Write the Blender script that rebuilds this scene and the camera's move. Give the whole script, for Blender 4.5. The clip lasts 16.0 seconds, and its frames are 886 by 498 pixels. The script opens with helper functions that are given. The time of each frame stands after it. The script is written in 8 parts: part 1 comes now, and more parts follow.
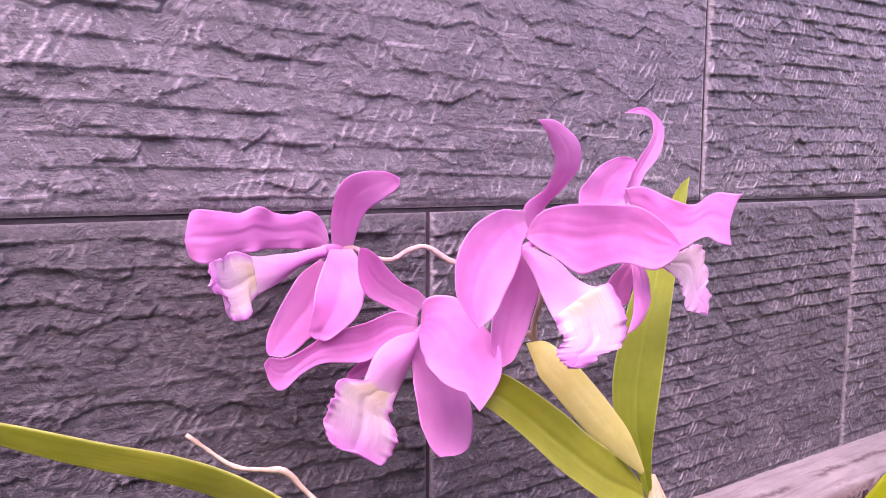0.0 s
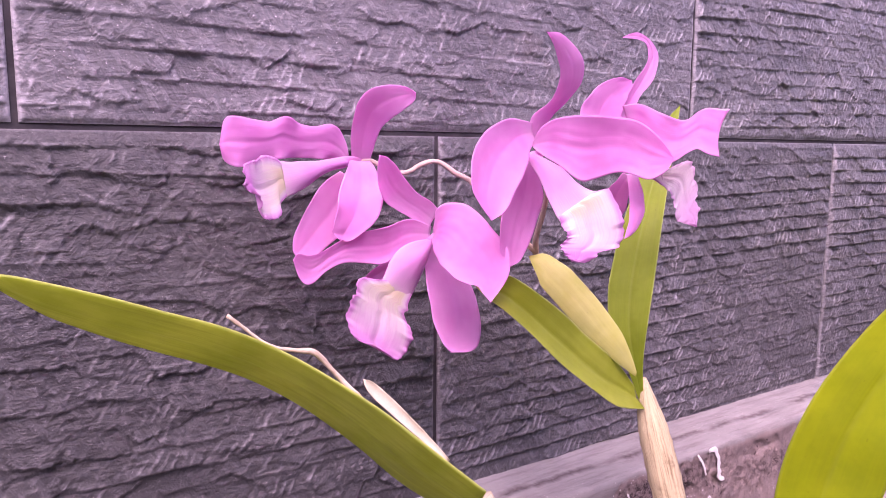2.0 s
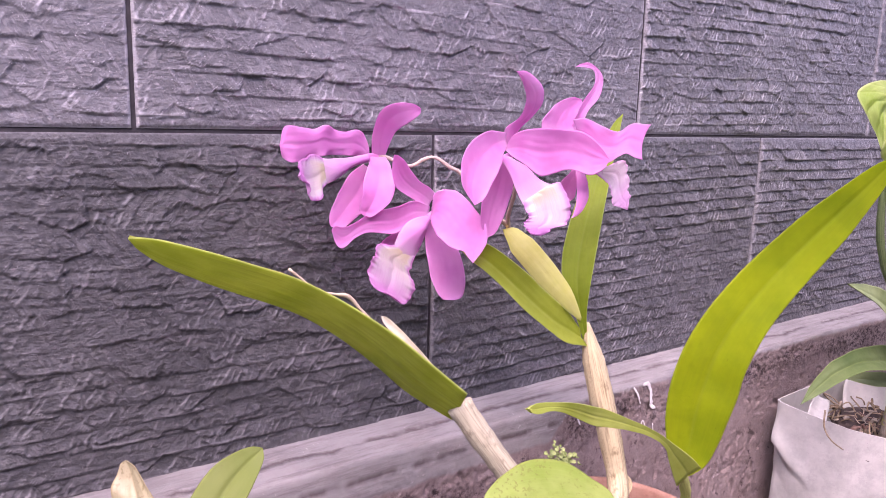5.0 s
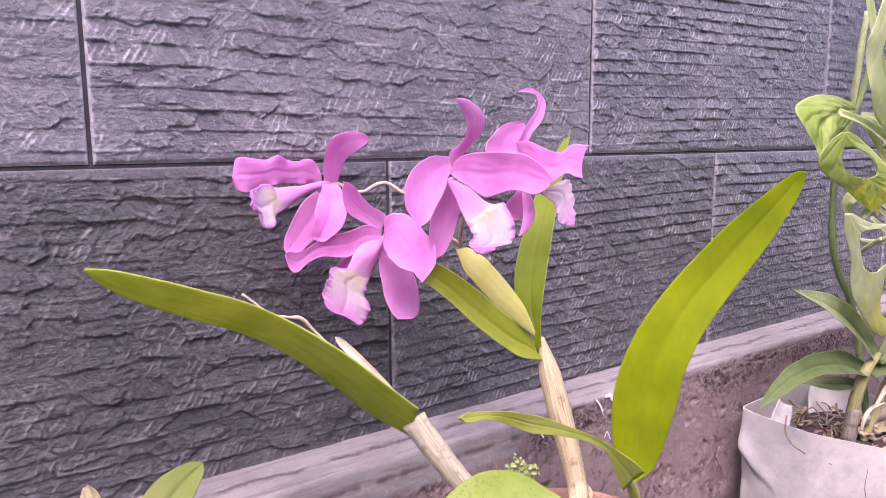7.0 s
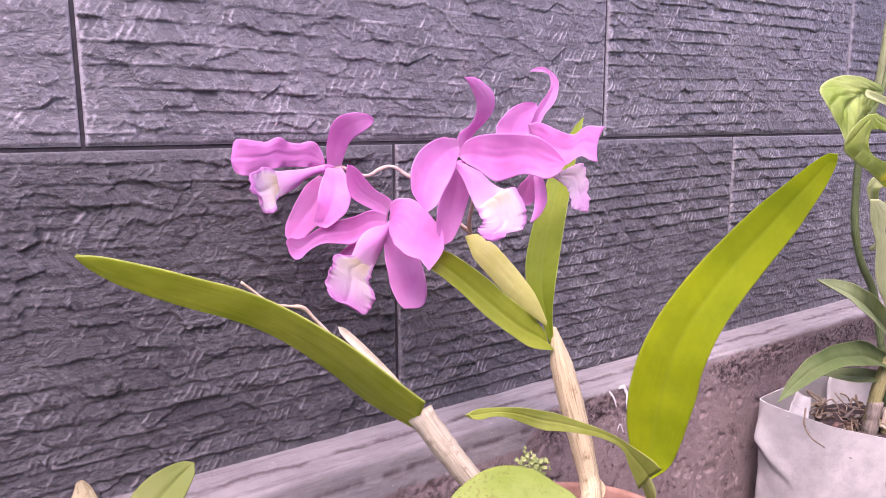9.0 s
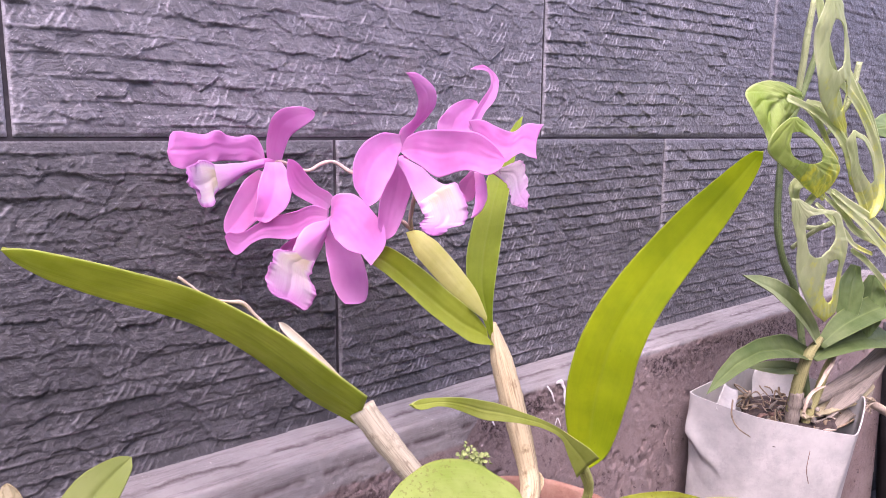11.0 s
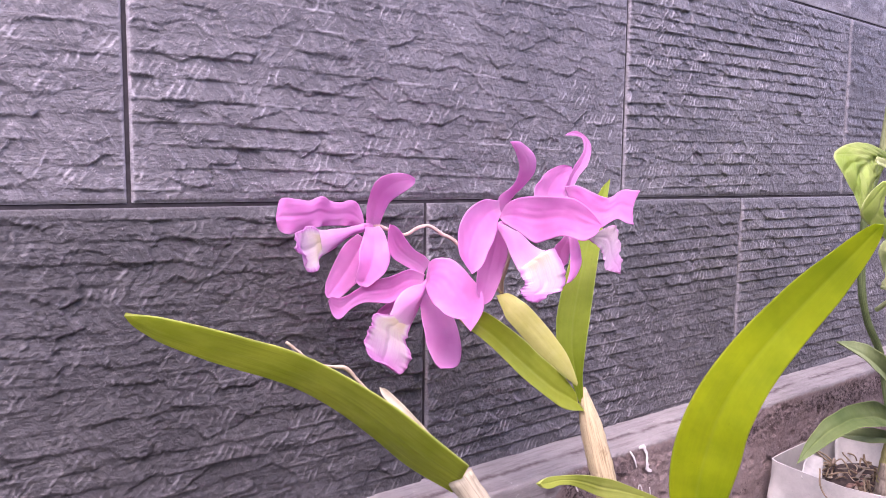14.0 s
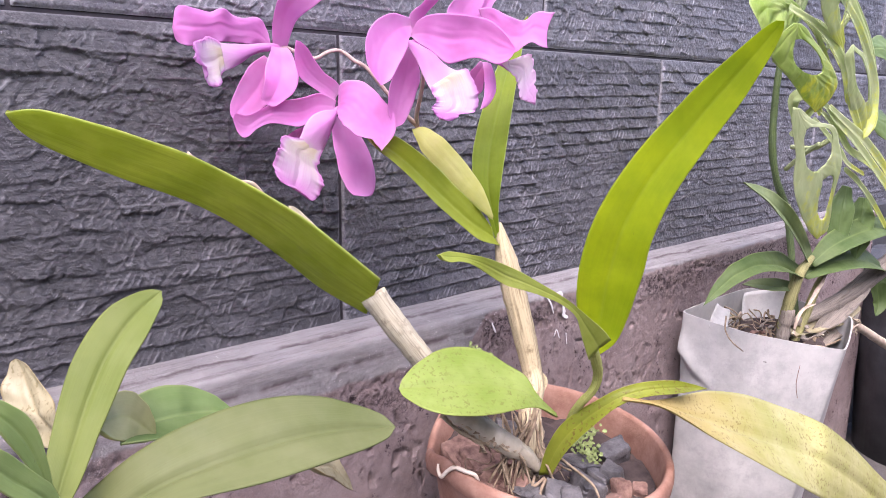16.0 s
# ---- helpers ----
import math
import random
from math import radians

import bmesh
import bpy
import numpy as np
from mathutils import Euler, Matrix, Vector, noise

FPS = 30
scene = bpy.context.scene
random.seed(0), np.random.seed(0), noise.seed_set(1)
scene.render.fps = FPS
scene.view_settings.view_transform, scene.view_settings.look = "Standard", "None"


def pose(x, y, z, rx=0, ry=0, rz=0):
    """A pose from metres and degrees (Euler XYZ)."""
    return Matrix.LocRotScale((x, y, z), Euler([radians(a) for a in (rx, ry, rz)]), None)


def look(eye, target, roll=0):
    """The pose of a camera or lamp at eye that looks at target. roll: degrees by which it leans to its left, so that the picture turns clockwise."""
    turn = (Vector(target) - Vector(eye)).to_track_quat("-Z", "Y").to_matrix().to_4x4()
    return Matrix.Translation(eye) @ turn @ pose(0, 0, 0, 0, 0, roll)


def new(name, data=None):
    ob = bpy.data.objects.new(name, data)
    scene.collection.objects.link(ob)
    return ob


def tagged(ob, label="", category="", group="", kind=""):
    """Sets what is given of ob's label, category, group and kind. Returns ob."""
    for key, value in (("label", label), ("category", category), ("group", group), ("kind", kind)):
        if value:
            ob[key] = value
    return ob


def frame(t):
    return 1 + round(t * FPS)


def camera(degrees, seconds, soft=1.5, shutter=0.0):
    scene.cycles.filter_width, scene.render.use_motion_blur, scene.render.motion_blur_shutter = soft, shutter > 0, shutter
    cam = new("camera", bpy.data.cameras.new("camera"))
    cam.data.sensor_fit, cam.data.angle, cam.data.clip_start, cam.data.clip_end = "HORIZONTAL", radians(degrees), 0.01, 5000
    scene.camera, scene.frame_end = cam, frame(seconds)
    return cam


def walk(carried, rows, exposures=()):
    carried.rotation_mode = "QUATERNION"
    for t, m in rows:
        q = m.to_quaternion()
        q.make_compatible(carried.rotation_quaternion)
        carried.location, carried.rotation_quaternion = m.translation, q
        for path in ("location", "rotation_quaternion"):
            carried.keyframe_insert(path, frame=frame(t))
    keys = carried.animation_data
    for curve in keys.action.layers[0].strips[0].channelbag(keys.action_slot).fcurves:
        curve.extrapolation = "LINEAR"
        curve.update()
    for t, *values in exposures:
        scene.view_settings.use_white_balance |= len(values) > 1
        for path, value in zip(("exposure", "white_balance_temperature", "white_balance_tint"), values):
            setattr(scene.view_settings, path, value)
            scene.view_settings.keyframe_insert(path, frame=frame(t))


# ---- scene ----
cam = camera(62.4, 16.0, soft=0.9)
PATH = [
    (0, (-0.194, -0.319, 0.519), (0.872, 1.361, 0.311), 0.2),
    (0.5, (-0.204, -0.321, 0.532), (0.859, 1.365, 0.36), 0.5),
    (1, (-0.211, -0.323, 0.524), (0.846, 1.364, 0.336), 1.0),
    (1.5, (-0.217, -0.328, 0.506), (0.863, 1.339, 0.274), 1.4),
    (2, (-0.22, -0.337, 0.492), (0.877, 1.313, 0.221), 0.4),
    (2.5, (-0.23, -0.348, 0.489), (0.87, 1.3, 0.213), 0.4),
    (3, (-0.25, -0.367, 0.493), (0.868, 1.27, 0.232), 0.5),
    (3.2, (-0.256, -0.373, 0.495), (0.863, 1.263, 0.219), 0.5),
    (5.3, (-0.293, -0.44, 0.514), (0.839, 1.169, 0.151), 1.6),
    (5.5, (-0.292, -0.446, 0.512), (0.846, 1.16, 0.161), 1.3),
    (6, (-0.288, -0.462, 0.516), (0.865, 1.142, 0.204), 0.4),
    (6.5, (-0.279, -0.466, 0.514), (0.888, 1.125, 0.191), -0.3),
    (7, (-0.281, -0.461, 0.515), (0.87, 1.147, 0.217), -0.3),
    (7.5, (-0.288, -0.451, 0.518), (0.806, 1.199, 0.23), -0.1),
    (8, (-0.29, -0.442, 0.52), (0.774, 1.225, 0.222), 0.0),
    (8.5, (-0.275, -0.443, 0.512), (0.835, 1.187, 0.178), -0.1),
    (9, (-0.269, -0.446, 0.512), (0.857, 1.173, 0.178), -0.3),
    (9.2, (-0.269, -0.444, 0.515), (0.869, 1.167, 0.184), -0.1),
    (11.3, (-0.275, -0.447, 0.503), (0.992, 1.066, 0.178), 0.5),
    (11.5, (-0.281, -0.443, 0.499), (0.951, 1.096, 0.164), 0.3),
    (12, (-0.285, -0.438, 0.496), (0.941, 1.103, 0.15), 0.8),
    (12.5, (-0.286, -0.431, 0.497), (0.948, 1.114, 0.193), 0.7),
    (13, (-0.286, -0.423, 0.508), (0.956, 1.126, 0.263), 0.9),
    (13.5, (-0.286, -0.418, 0.519), (0.945, 1.145, 0.314), 1.1),
    (14, (-0.301, -0.424, 0.519), (0.889, 1.171, 0.317), 0.7),
    (14.5, (-0.3, -0.429, 0.502), (0.909, 1.14, 0.224), 0.0),
    (15, (-0.296, -0.433, 0.486), (0.951, 1.092, 0.143), 0.2),
    (15.5, (-0.297, -0.437, 0.472), (0.978, 1.056, 0.09), 0.8),
    (16, (-0.291, -0.437, 0.461), (1.011, 1.023, 0.044), 0.9),
]
EXPOSURES = [(0.0, 1.75, 6700, 67), (2.0, 1.75, 6620, 64), (3.0, 1.75, 6500, 55), (5.5, 1.74, 6420, 45), (7.5, 1.75, 6400, 43), (9.0, 1.76, 6420, 47), (12.0, 1.76, 6300, 38), (13.5, 1.78, 6350, 41), (15.0, 1.78, 6400, 43), (16.0, 1.78, 6120, 28)]
walk(cam, [(t, look(eye, target, roll)) for t, eye, target, roll in PATH], EXPOSURES)

# ---- world, sun and exposure ----
SUN_UP, SUN_ROUND = 60.0, 220.0
world = bpy.data.worlds.new("sky")
scene.world = world
world.use_nodes = True
_n = world.node_tree.nodes
_sky = _n.new("ShaderNodeTexSky")
_sky.sky_type, _sky.sun_disc = "NISHITA", False
_sky.sun_elevation, _sky.sun_rotation = radians(SUN_UP), radians(SUN_ROUND)
_sky.air_density, _sky.dust_density = 1.0, 3.0
world.node_tree.links.new(_sky.outputs["Color"], _n["Background"].inputs["Color"])
_n["Background"].inputs["Strength"].default_value = 0.15
sun = new("sun", bpy.data.lights.new("sun", "SUN"))
sun.data.energy, sun.data.angle, sun.data.color = 1.5, radians(50), (1.0, 0.95, 0.9)
_d = Vector((math.sin(radians(SUN_ROUND)) * math.cos(radians(SUN_UP)), math.cos(radians(SUN_ROUND)) * math.cos(radians(SUN_UP)), math.sin(radians(SUN_UP))))
sun.matrix_world = look(_d * 10, (0, 0, 0))


# ---- materials ----
class Mat:
    """A node material under construction: a Principled surface and shorthand for nodes."""

    def __init__(self, name, rough=0.5, metal=0.0, spec=0.5):
        self.m = bpy.data.materials.new(name)
        self.m.use_nodes = True
        self.t = self.m.node_tree
        self.b = self.t.nodes["Principled BSDF"]
        self.out = self.t.nodes["Material Output"]
        self.b.inputs["Roughness"].default_value = rough
        self.b.inputs["Metallic"].default_value = metal
        self.b.inputs["Specular IOR Level"].default_value = spec

    def node(self, kind, **sockets):
        n = self.t.nodes.new(kind)
        for k, v in sockets.items():
            self.put(n.inputs[k.replace("_", " ")], v)
        return n

    def put(self, socket, v):
        if isinstance(v, bpy.types.NodeSocket):
            self.t.links.new(v, socket)
        else:
            socket.default_value = v

    def coord(self, kind="Object", scale=(1, 1, 1), turn=0.0):
        n = self.node("ShaderNodeMapping")
        self.put(n.inputs["Vector"], self.t.nodes.new("ShaderNodeTexCoord").outputs[kind])
        n.inputs["Scale"].default_value = scale
        if turn:
            r = self.node("ShaderNodeMapping")
            self.t.links.new(n.inputs["Vector"].links[0].from_socket, r.inputs["Vector"])
            r.inputs["Rotation"].default_value = (0, radians(turn), 0)
            self.t.links.new(r.outputs["Vector"], n.inputs["Vector"])
        return n.outputs["Vector"]

    def noise(self, vec, scale, detail=4.0, rough=0.55, dist=0.0):
        return self.node("ShaderNodeTexNoise", Vector=vec, Scale=scale, Detail=detail, Roughness=rough, Distortion=dist).outputs["Fac"]

    def ramp(self, fac, *stops):
        n = self.node("ShaderNodeValToRGB", Fac=fac)
        e = n.color_ramp.elements
        while len(e) < len(stops):
            e.new(0.5)
        for el, (p, c) in zip(e, stops):
            el.position = p
            el.color = (c, c, c, 1) if isinstance(c, (int, float)) else (*c, 1)
        return n.outputs["Color"]

    def mix(self, fac, a, b, blend="MIX"):
        n = self.t.nodes.new("ShaderNodeMix")
        n.data_type, n.blend_type = "RGBA", blend
        for i, v in ((0, fac), (6, a), (7, b)):
            self.put(n.inputs[i], (*v, 1) if isinstance(v, tuple) and len(v) == 3 else v)
        return n.outputs[2]

    def math(self, op, a, b=0.0):
        n = self.t.nodes.new("ShaderNodeMath")
        n.operation = op
        self.put(n.inputs[0], a)
        self.put(n.inputs[1], b)
        return n.outputs[0]

    def split(self, vec):
        return self.node("ShaderNodeSeparateXYZ", Vector=vec).outputs

    def colour(self, c):
        self.put(self.b.inputs["Base Color"], (*c, 1) if isinstance(c, tuple) else c)
        self.c = c
        return self

    def bump(self, height, strength=0.3, distance=0.001):
        n = self.node("ShaderNodeBump", Height=height, Strength=strength, Distance=distance)
        self.t.links.new(n.outputs["Normal"], self.b.inputs["Normal"])
        return self

    def thin(self, amount):
        """Light that comes through a leaf or petal."""
        tr = self.t.nodes.new("ShaderNodeBsdfTranslucent")
        self.put(tr.inputs["Color"], (*self.c, 1) if isinstance(self.c, tuple) else self.c)
        mx = self.t.nodes.new("ShaderNodeMixShader")
        mx.inputs[0].default_value = amount
        self.t.links.new(self.b.outputs[0], mx.inputs[1])
        self.t.links.new(tr.outputs[0], mx.inputs[2])
        self.t.links.new(mx.outputs[0], self.out.inputs["Surface"])
        return self


def stone_material():
    a = Mat("dark_split_stone", 0.5, spec=0.5)
    p = a.coord()
    info = a.node("ShaderNodeObjectInfo")
    rnd = info.outputs["Random"]
    big = a.noise(p, 14, 5, 0.6)
    fine = a.noise(p, 420, 4, 0.75)
    hatch = a.mix(a.ramp(a.noise(p, 45, 3), (0.5, 0.0), (0.62, 1.0)), a.noise(a.coord(scale=(1, 1, 0.2), turn=30), 300, 3, 0.65), a.noise(a.coord(scale=(1, 1, 0.22), turn=-38), 300, 3, 0.65))
    c = a.ramp(big, (0.3, (0.084, 0.085, 0.091)), (0.52, (0.122, 0.122, 0.130)), (0.72, (0.178, 0.177, 0.186)))
    c = a.mix(a.math("MULTIPLY", rnd, 0.12), c, (0.11, 0.105, 0.125))
    c = a.mix(a.ramp(fine, (0.3, 0.32), (0.5, 0.0)), c, (0.05, 0.047, 0.056))
    c = a.mix(a.math("MULTIPLY", a.math("MULTIPLY", a.ramp(hatch, (0.52, 0.0), (0.58, 0.42)), info.outputs["Alpha"]), a.ramp(a.noise(p, 90, 3), (0.40, 0.15), (0.58, 1.0))), c, (0.33, 0.326, 0.348))
    # convex edges paled: wear, with chip highlights painted into the colour
    worn = a.node("ShaderNodeNewGeometry").outputs["Pointiness"]
    c = a.mix(a.ramp(a.math("ADD", worn, a.math("MULTIPLY", a.math("SUBTRACT", fine, 0.5), 0.06)), (0.508, 0.0), (0.560, 0.85)), c, (0.40, 0.395, 0.415))
    bruised = a.node("ShaderNodeAttribute")
    bruised.attribute_name = "bruise"
    c = a.mix(a.math("MULTIPLY", bruised.outputs["Fac"], 0.95), c, (0.50, 0.495, 0.515))
    speck = a.noise(p, 800, 2, 0.5)
    c = a.mix(a.ramp(speck, (0.68, 0.0), (0.76, 0.7)), c, (0.55, 0.54, 0.56))
    rust = a.noise(p, 23, 3)
    c = a.mix(a.ramp(rust, (0.68, 0.0), (0.8, 0.3)), c, (0.15, 0.11, 0.09))
    a.put(a.b.inputs["Roughness"], a.ramp(a.noise(p, 60, 3), (0.3, 0.27), (0.7, 0.52)))
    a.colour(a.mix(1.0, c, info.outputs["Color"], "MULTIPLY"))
    h = a.math("ADD", a.noise(a.coord(scale=(1, 1, 2.6)), 120, 6, 0.7), a.math("MULTIPLY", a.math("ADD", fine, a.math("MULTIPLY", hatch, 1.6)), 0.5))
    a.bump(h, 0.9, 0.0017)
    return a.m


def cement_material(name, dark, mid, light, rough=0.85):
    a = Mat(name, rough, spec=0.3)
    p = a.coord()
    c = a.ramp(a.noise(p, 11, 6, 0.65), (0.3, dark), (0.5, mid), (0.72, light))
    c = a.mix(a.ramp(a.noise(p, 240, 3, 0.7), (0.4, 0.0), (0.8, 0.5)), c, light)
    c = a.mix(a.ramp(a.noise(p, 420, 2), (0.7, 0.0), (0.78, 0.7)), c, (0.5, 0.45, 0.44))
    a.colour(c)
    a.bump(a.math("ADD", a.noise(p, 120, 6, 0.7), a.noise(p, 600, 3)), 0.6, 0.0015)
    return a.m


def plinth_material():
    """Cement: a grey float-finished top over mauve brown paint, with a ragged line between them."""
    a = Mat("plinth_cement", 0.85, spec=0.3)
    p = a.coord()
    n1, n2 = a.noise(p, 11, 6, 0.65), a.noise(p, 240, 3, 0.7)
    top = a.ramp(n1, (0.3, (0.23, 0.222, 0.217)), (0.5, (0.315, 0.304, 0.297)), (0.72, (0.42, 0.406, 0.396)))
    drag = a.noise(a.coord(scale=(0.10, 1, 1)), 190, 4, 0.7)
    top = a.mix(a.ramp(drag, (0.48, 0.0), (0.66, 0.6)), top, (0.17, 0.148, 0.147))
    top = a.mix(a.ramp(drag, (0.30, 0.5), (0.42, 0.0)), top, (0.40, 0.37, 0.37))
    low = a.ramp(n1, (0.3, (0.22, 0.162, 0.152)), (0.5, (0.312, 0.242, 0.228)), (0.72, (0.415, 0.34, 0.32)))
    low = a.mix(a.ramp(a.noise(p, 38, 5, 0.7), (0.5, 0.0), (0.7, 0.55)), low, (0.20, 0.165, 0.165))
    line = a.math("ADD", a.split(p)[2], a.math("MULTIPLY", a.math("SUBTRACT", a.noise(a.coord(scale=(1, 0.2, 0.2)), 42, 5, 0.7), 0.5), 0.010))
    skim = a.ramp(a.split(p)[0], (0.085, 0.0245), (0.105, 0.0))
    line = a.math("ADD", line, skim)
    c = a.mix(a.ramp(a.math("MULTIPLY", a.math("SUBTRACT", line, 0.2745), 30.0), (0.42, 0.0), (0.5, 1.0)), low, top)
    c = a.mix(a.ramp(n2, (0.4, 0.0), (0.8, 0.4)), c, (0.33, 0.28, 0.28))
    c = a.mix(a.math("MULTIPLY", a.ramp(a.noise(p, 520, 2, 0.4), (0.68, 0.0), (0.72, 0.8)), a.ramp(a.noise(p, 28, 3), (0.54, 0.0), (0.66, 1.0))), c, (0.66, 0.61, 0.60))
    height, ahead = a.split(p)[2], a.split(p)[1]
    face = a.ramp(a.math("SUBTRACT", line, 0.283), (0.0, 1.0), (0.006, 0.0))
    pits = a.math("MULTIPLY", face, a.ramp(a.noise(a.coord(scale=(1, 1, 0.9)), 170, 5, 0.8), (0.58, 0.0), (0.61, 1.0)))
    pits = a.math("MULTIPLY", pits, a.ramp(a.noise(p, 23, 3), (0.50, 0.0), (0.58, 1.0)))
    c = a.mix(a.math("MULTIPLY", pits, 0.9), c, (0.065, 0.042, 0.046))
    band = a.math("MULTIPLY", a.ramp(a.math("SUBTRACT", line, 0.250), (0.0, 0.15), (0.018, 1.0)), face)
    rough_patch = a.math("MULTIPLY", band, a.ramp(a.noise(p, 16, 4, 0.6), (0.40, 0.1), (0.54, 1.0)))
    crumbs = a.noise(p, 250, 5, 0.85)
    # float marks and a wandering crack along the top
    wander = a.math("MULTIPLY", a.math("SUBTRACT", a.noise(a.coord(scale=(1, 0, 0)), 13, 6, 0.7), 0.5), 0.03)
    crack = a.ramp(a.math("ABSOLUTE", a.math("ADD", a.math("ADD", ahead, 0.024), wander)), (0.0002, 1.0), (0.0011, 0.0))
    crack = a.math("MULTIPLY", crack, a.ramp(a.noise(a.coord(scale=(1, 0, 0)), 21, 2), (0.40, 0.0), (0.5, 0.85)))
    lower = a.ramp(a.math("ABSOLUTE", a.math("ADD", a.math("SUBTRACT", height, 0.279), a.math("MULTIPLY", wander, 0.3))), (0.0002, 1.0), (0.0009, 0.0))
    lower = a.math("MULTIPLY", lower, a.ramp(a.noise(a.coord(scale=(1, 0, 0)), 33, 2), (0.44, 0.0), (0.52, 0.8)))
    crack = a.math("MULTIPLY", a.math("MAXIMUM", crack, lower), a.math("SUBTRACT", 1.0, face))
    c = a.mix(crack, c, (0.10, 0.072, 0.075))
    relief = a.math("ADD", a.math("MULTIPLY", a.noise(p, 900, 4, 0.8), 1.2), a.math("MULTIPLY", a.noise(p, 200, 5, 0.8), 0.5))
    relief = a.math("SUBTRACT", relief, a.math("ADD", a.math("MULTIPLY", pits, 1.2), crack))
    relief = a.math("ADD", relief, a.math("MULTIPLY", a.math("MULTIPLY", crumbs, rough_patch), 2.8))
    relief = a.math("SUBTRACT", relief, a.math("MULTIPLY", face, 1.2))
    c = a.mix(a.math("MULTIPLY", rough_patch, a.ramp(crumbs, (0.44, 0.95), (0.52, 0.0))), c, (0.06, 0.042, 0.044))
    c = a.mix(a.math("MULTIPLY", rough_patch, a.ramp(crumbs, (0.60, 0.0), (0.68, 0.6))), c, (0.45, 0.40, 0.39))
    a.colour(c)
    a.bump(a.math("ADD", relief, a.math("MULTIPLY", drag, 0.25)), 0.95, 0.0018)
    return a.m


def leaf_material(name, deep, light, rib, thin=0.25, spots=0.0, spot=(0.12, 0.09, 0.02), rough=0.42, yellow=None, tip=None, ribs=0.28, side_veins=0.0, dulled=0.14):
    """A leaf: u runs from base to tip and v across; a pale midrib, faint lengthwise veins, pale margins, spots."""
    a = Mat(name, rough, spec=0.35)
    uv = a.coord("UV")
    u, v, _z = a.split(uv)
    p = a.coord()
    c = a.mix(a.ramp(a.noise(p, 32, 4, 0.6), (0.32, 0.0), (0.7, 1.0)), deep, light)
    veins = a.noise(a.coord("UV", (1.2, 46, 1)), 1.0, 2)
    c = a.mix(a.ramp(veins, (0.42, 0.0), (0.7, 0.24)), c, light)
    c = a.mix(a.ramp(a.noise(p, 95, 5, 0.7), (0.5, 0.0), (0.72, 0.3)), c, deep)
    streak = a.math("MULTIPLY", a.noise(a.coord("UV", (3.0, 11, 1)), 1.0, 4, 0.7), a.ramp(a.noise(p, 21, 3), (0.35, 0.75), (0.6, 1.1)))
    dull = tuple(0.62 * x + 0.38 * y for x, y in zip(deep, (0.16, 0.14, 0.07)))
    c = a.mix(a.ramp(streak, (0.42, 0.0), (0.62, dulled)), c, dull)
    if yellow:
        patch = a.math("ADD", a.math("MULTIPLY", u, 0.5), a.noise(p, 48, 4, 0.7))
        c = a.mix(a.ramp(patch, (0.80, 0.0), (0.95, 0.9)), c, yellow)
    if tip:
        c = a.mix(a.ramp(u, (0.0, 0.85), (0.32, 0.0)), c, tip)
    off = a.math("ABSOLUTE", a.math("SUBTRACT", v, 0.5))
    c = a.mix(a.ramp(off, (0.0, ribs), (0.045, 0.0)), c, rib)
    c = a.mix(a.ramp(off, (0.462, 0.0), (0.5, 0.75)), c, rib)
    relief = a.math("ADD", veins, a.math("MULTIPLY", a.noise(p, 150, 3), 0.6))
    if side_veins:
        bend = a.math("ADD", u, a.math("MULTIPLY", a.math("POWER", off, 0.7), -0.42))
        wob = a.math("ADD", bend, a.math("MULTIPLY", a.noise(p, 40, 2), 0.06))
        ridge = a.math("ABSOLUTE", a.math("SINE", a.math("MULTIPLY", wob, 28.0)))
        c = a.mix(a.ramp(ridge, (0.0, side_veins), (0.22, 0.0)), c, deep)
        relief = a.math("ADD", relief, a.math("MULTIPLY", a.ramp(ridge, (0.0, 0.0), (0.6, 1.0)), 5.0))
    if spots:
        s = a.noise(p, 430, 2, 0.5)
        where = a.noise(p, 40, 2)
        k = a.math("MULTIPLY", a.ramp(s, (0.57, 0.0), (0.64, 1.0)), a.ramp(where, (0.38, 0.0), (0.56, spots)))
        c = a.mix(k, c, spot)
        c = a.mix(a.ramp(a.noise(p, 55, 3), (0.66, 0.0), (0.74, 0.45 * spots)), c, spot)
    fleck = a.noise(p, 520, 2)
    c = a.mix(a.ramp(fleck, (0.7, 0.0), (0.8, 0.25)), c, spot)
    a.colour(c)
    a.put(a.b.inputs["Roughness"], a.ramp(a.noise(p, 70, 3), (0.3, rough - 0.1), (0.7, rough + 0.12)))
    a.bump(relief, 0.14 + 0.4 * side_veins, 0.0005 + 0.001 * side_veins)
    return a.thin(thin).m


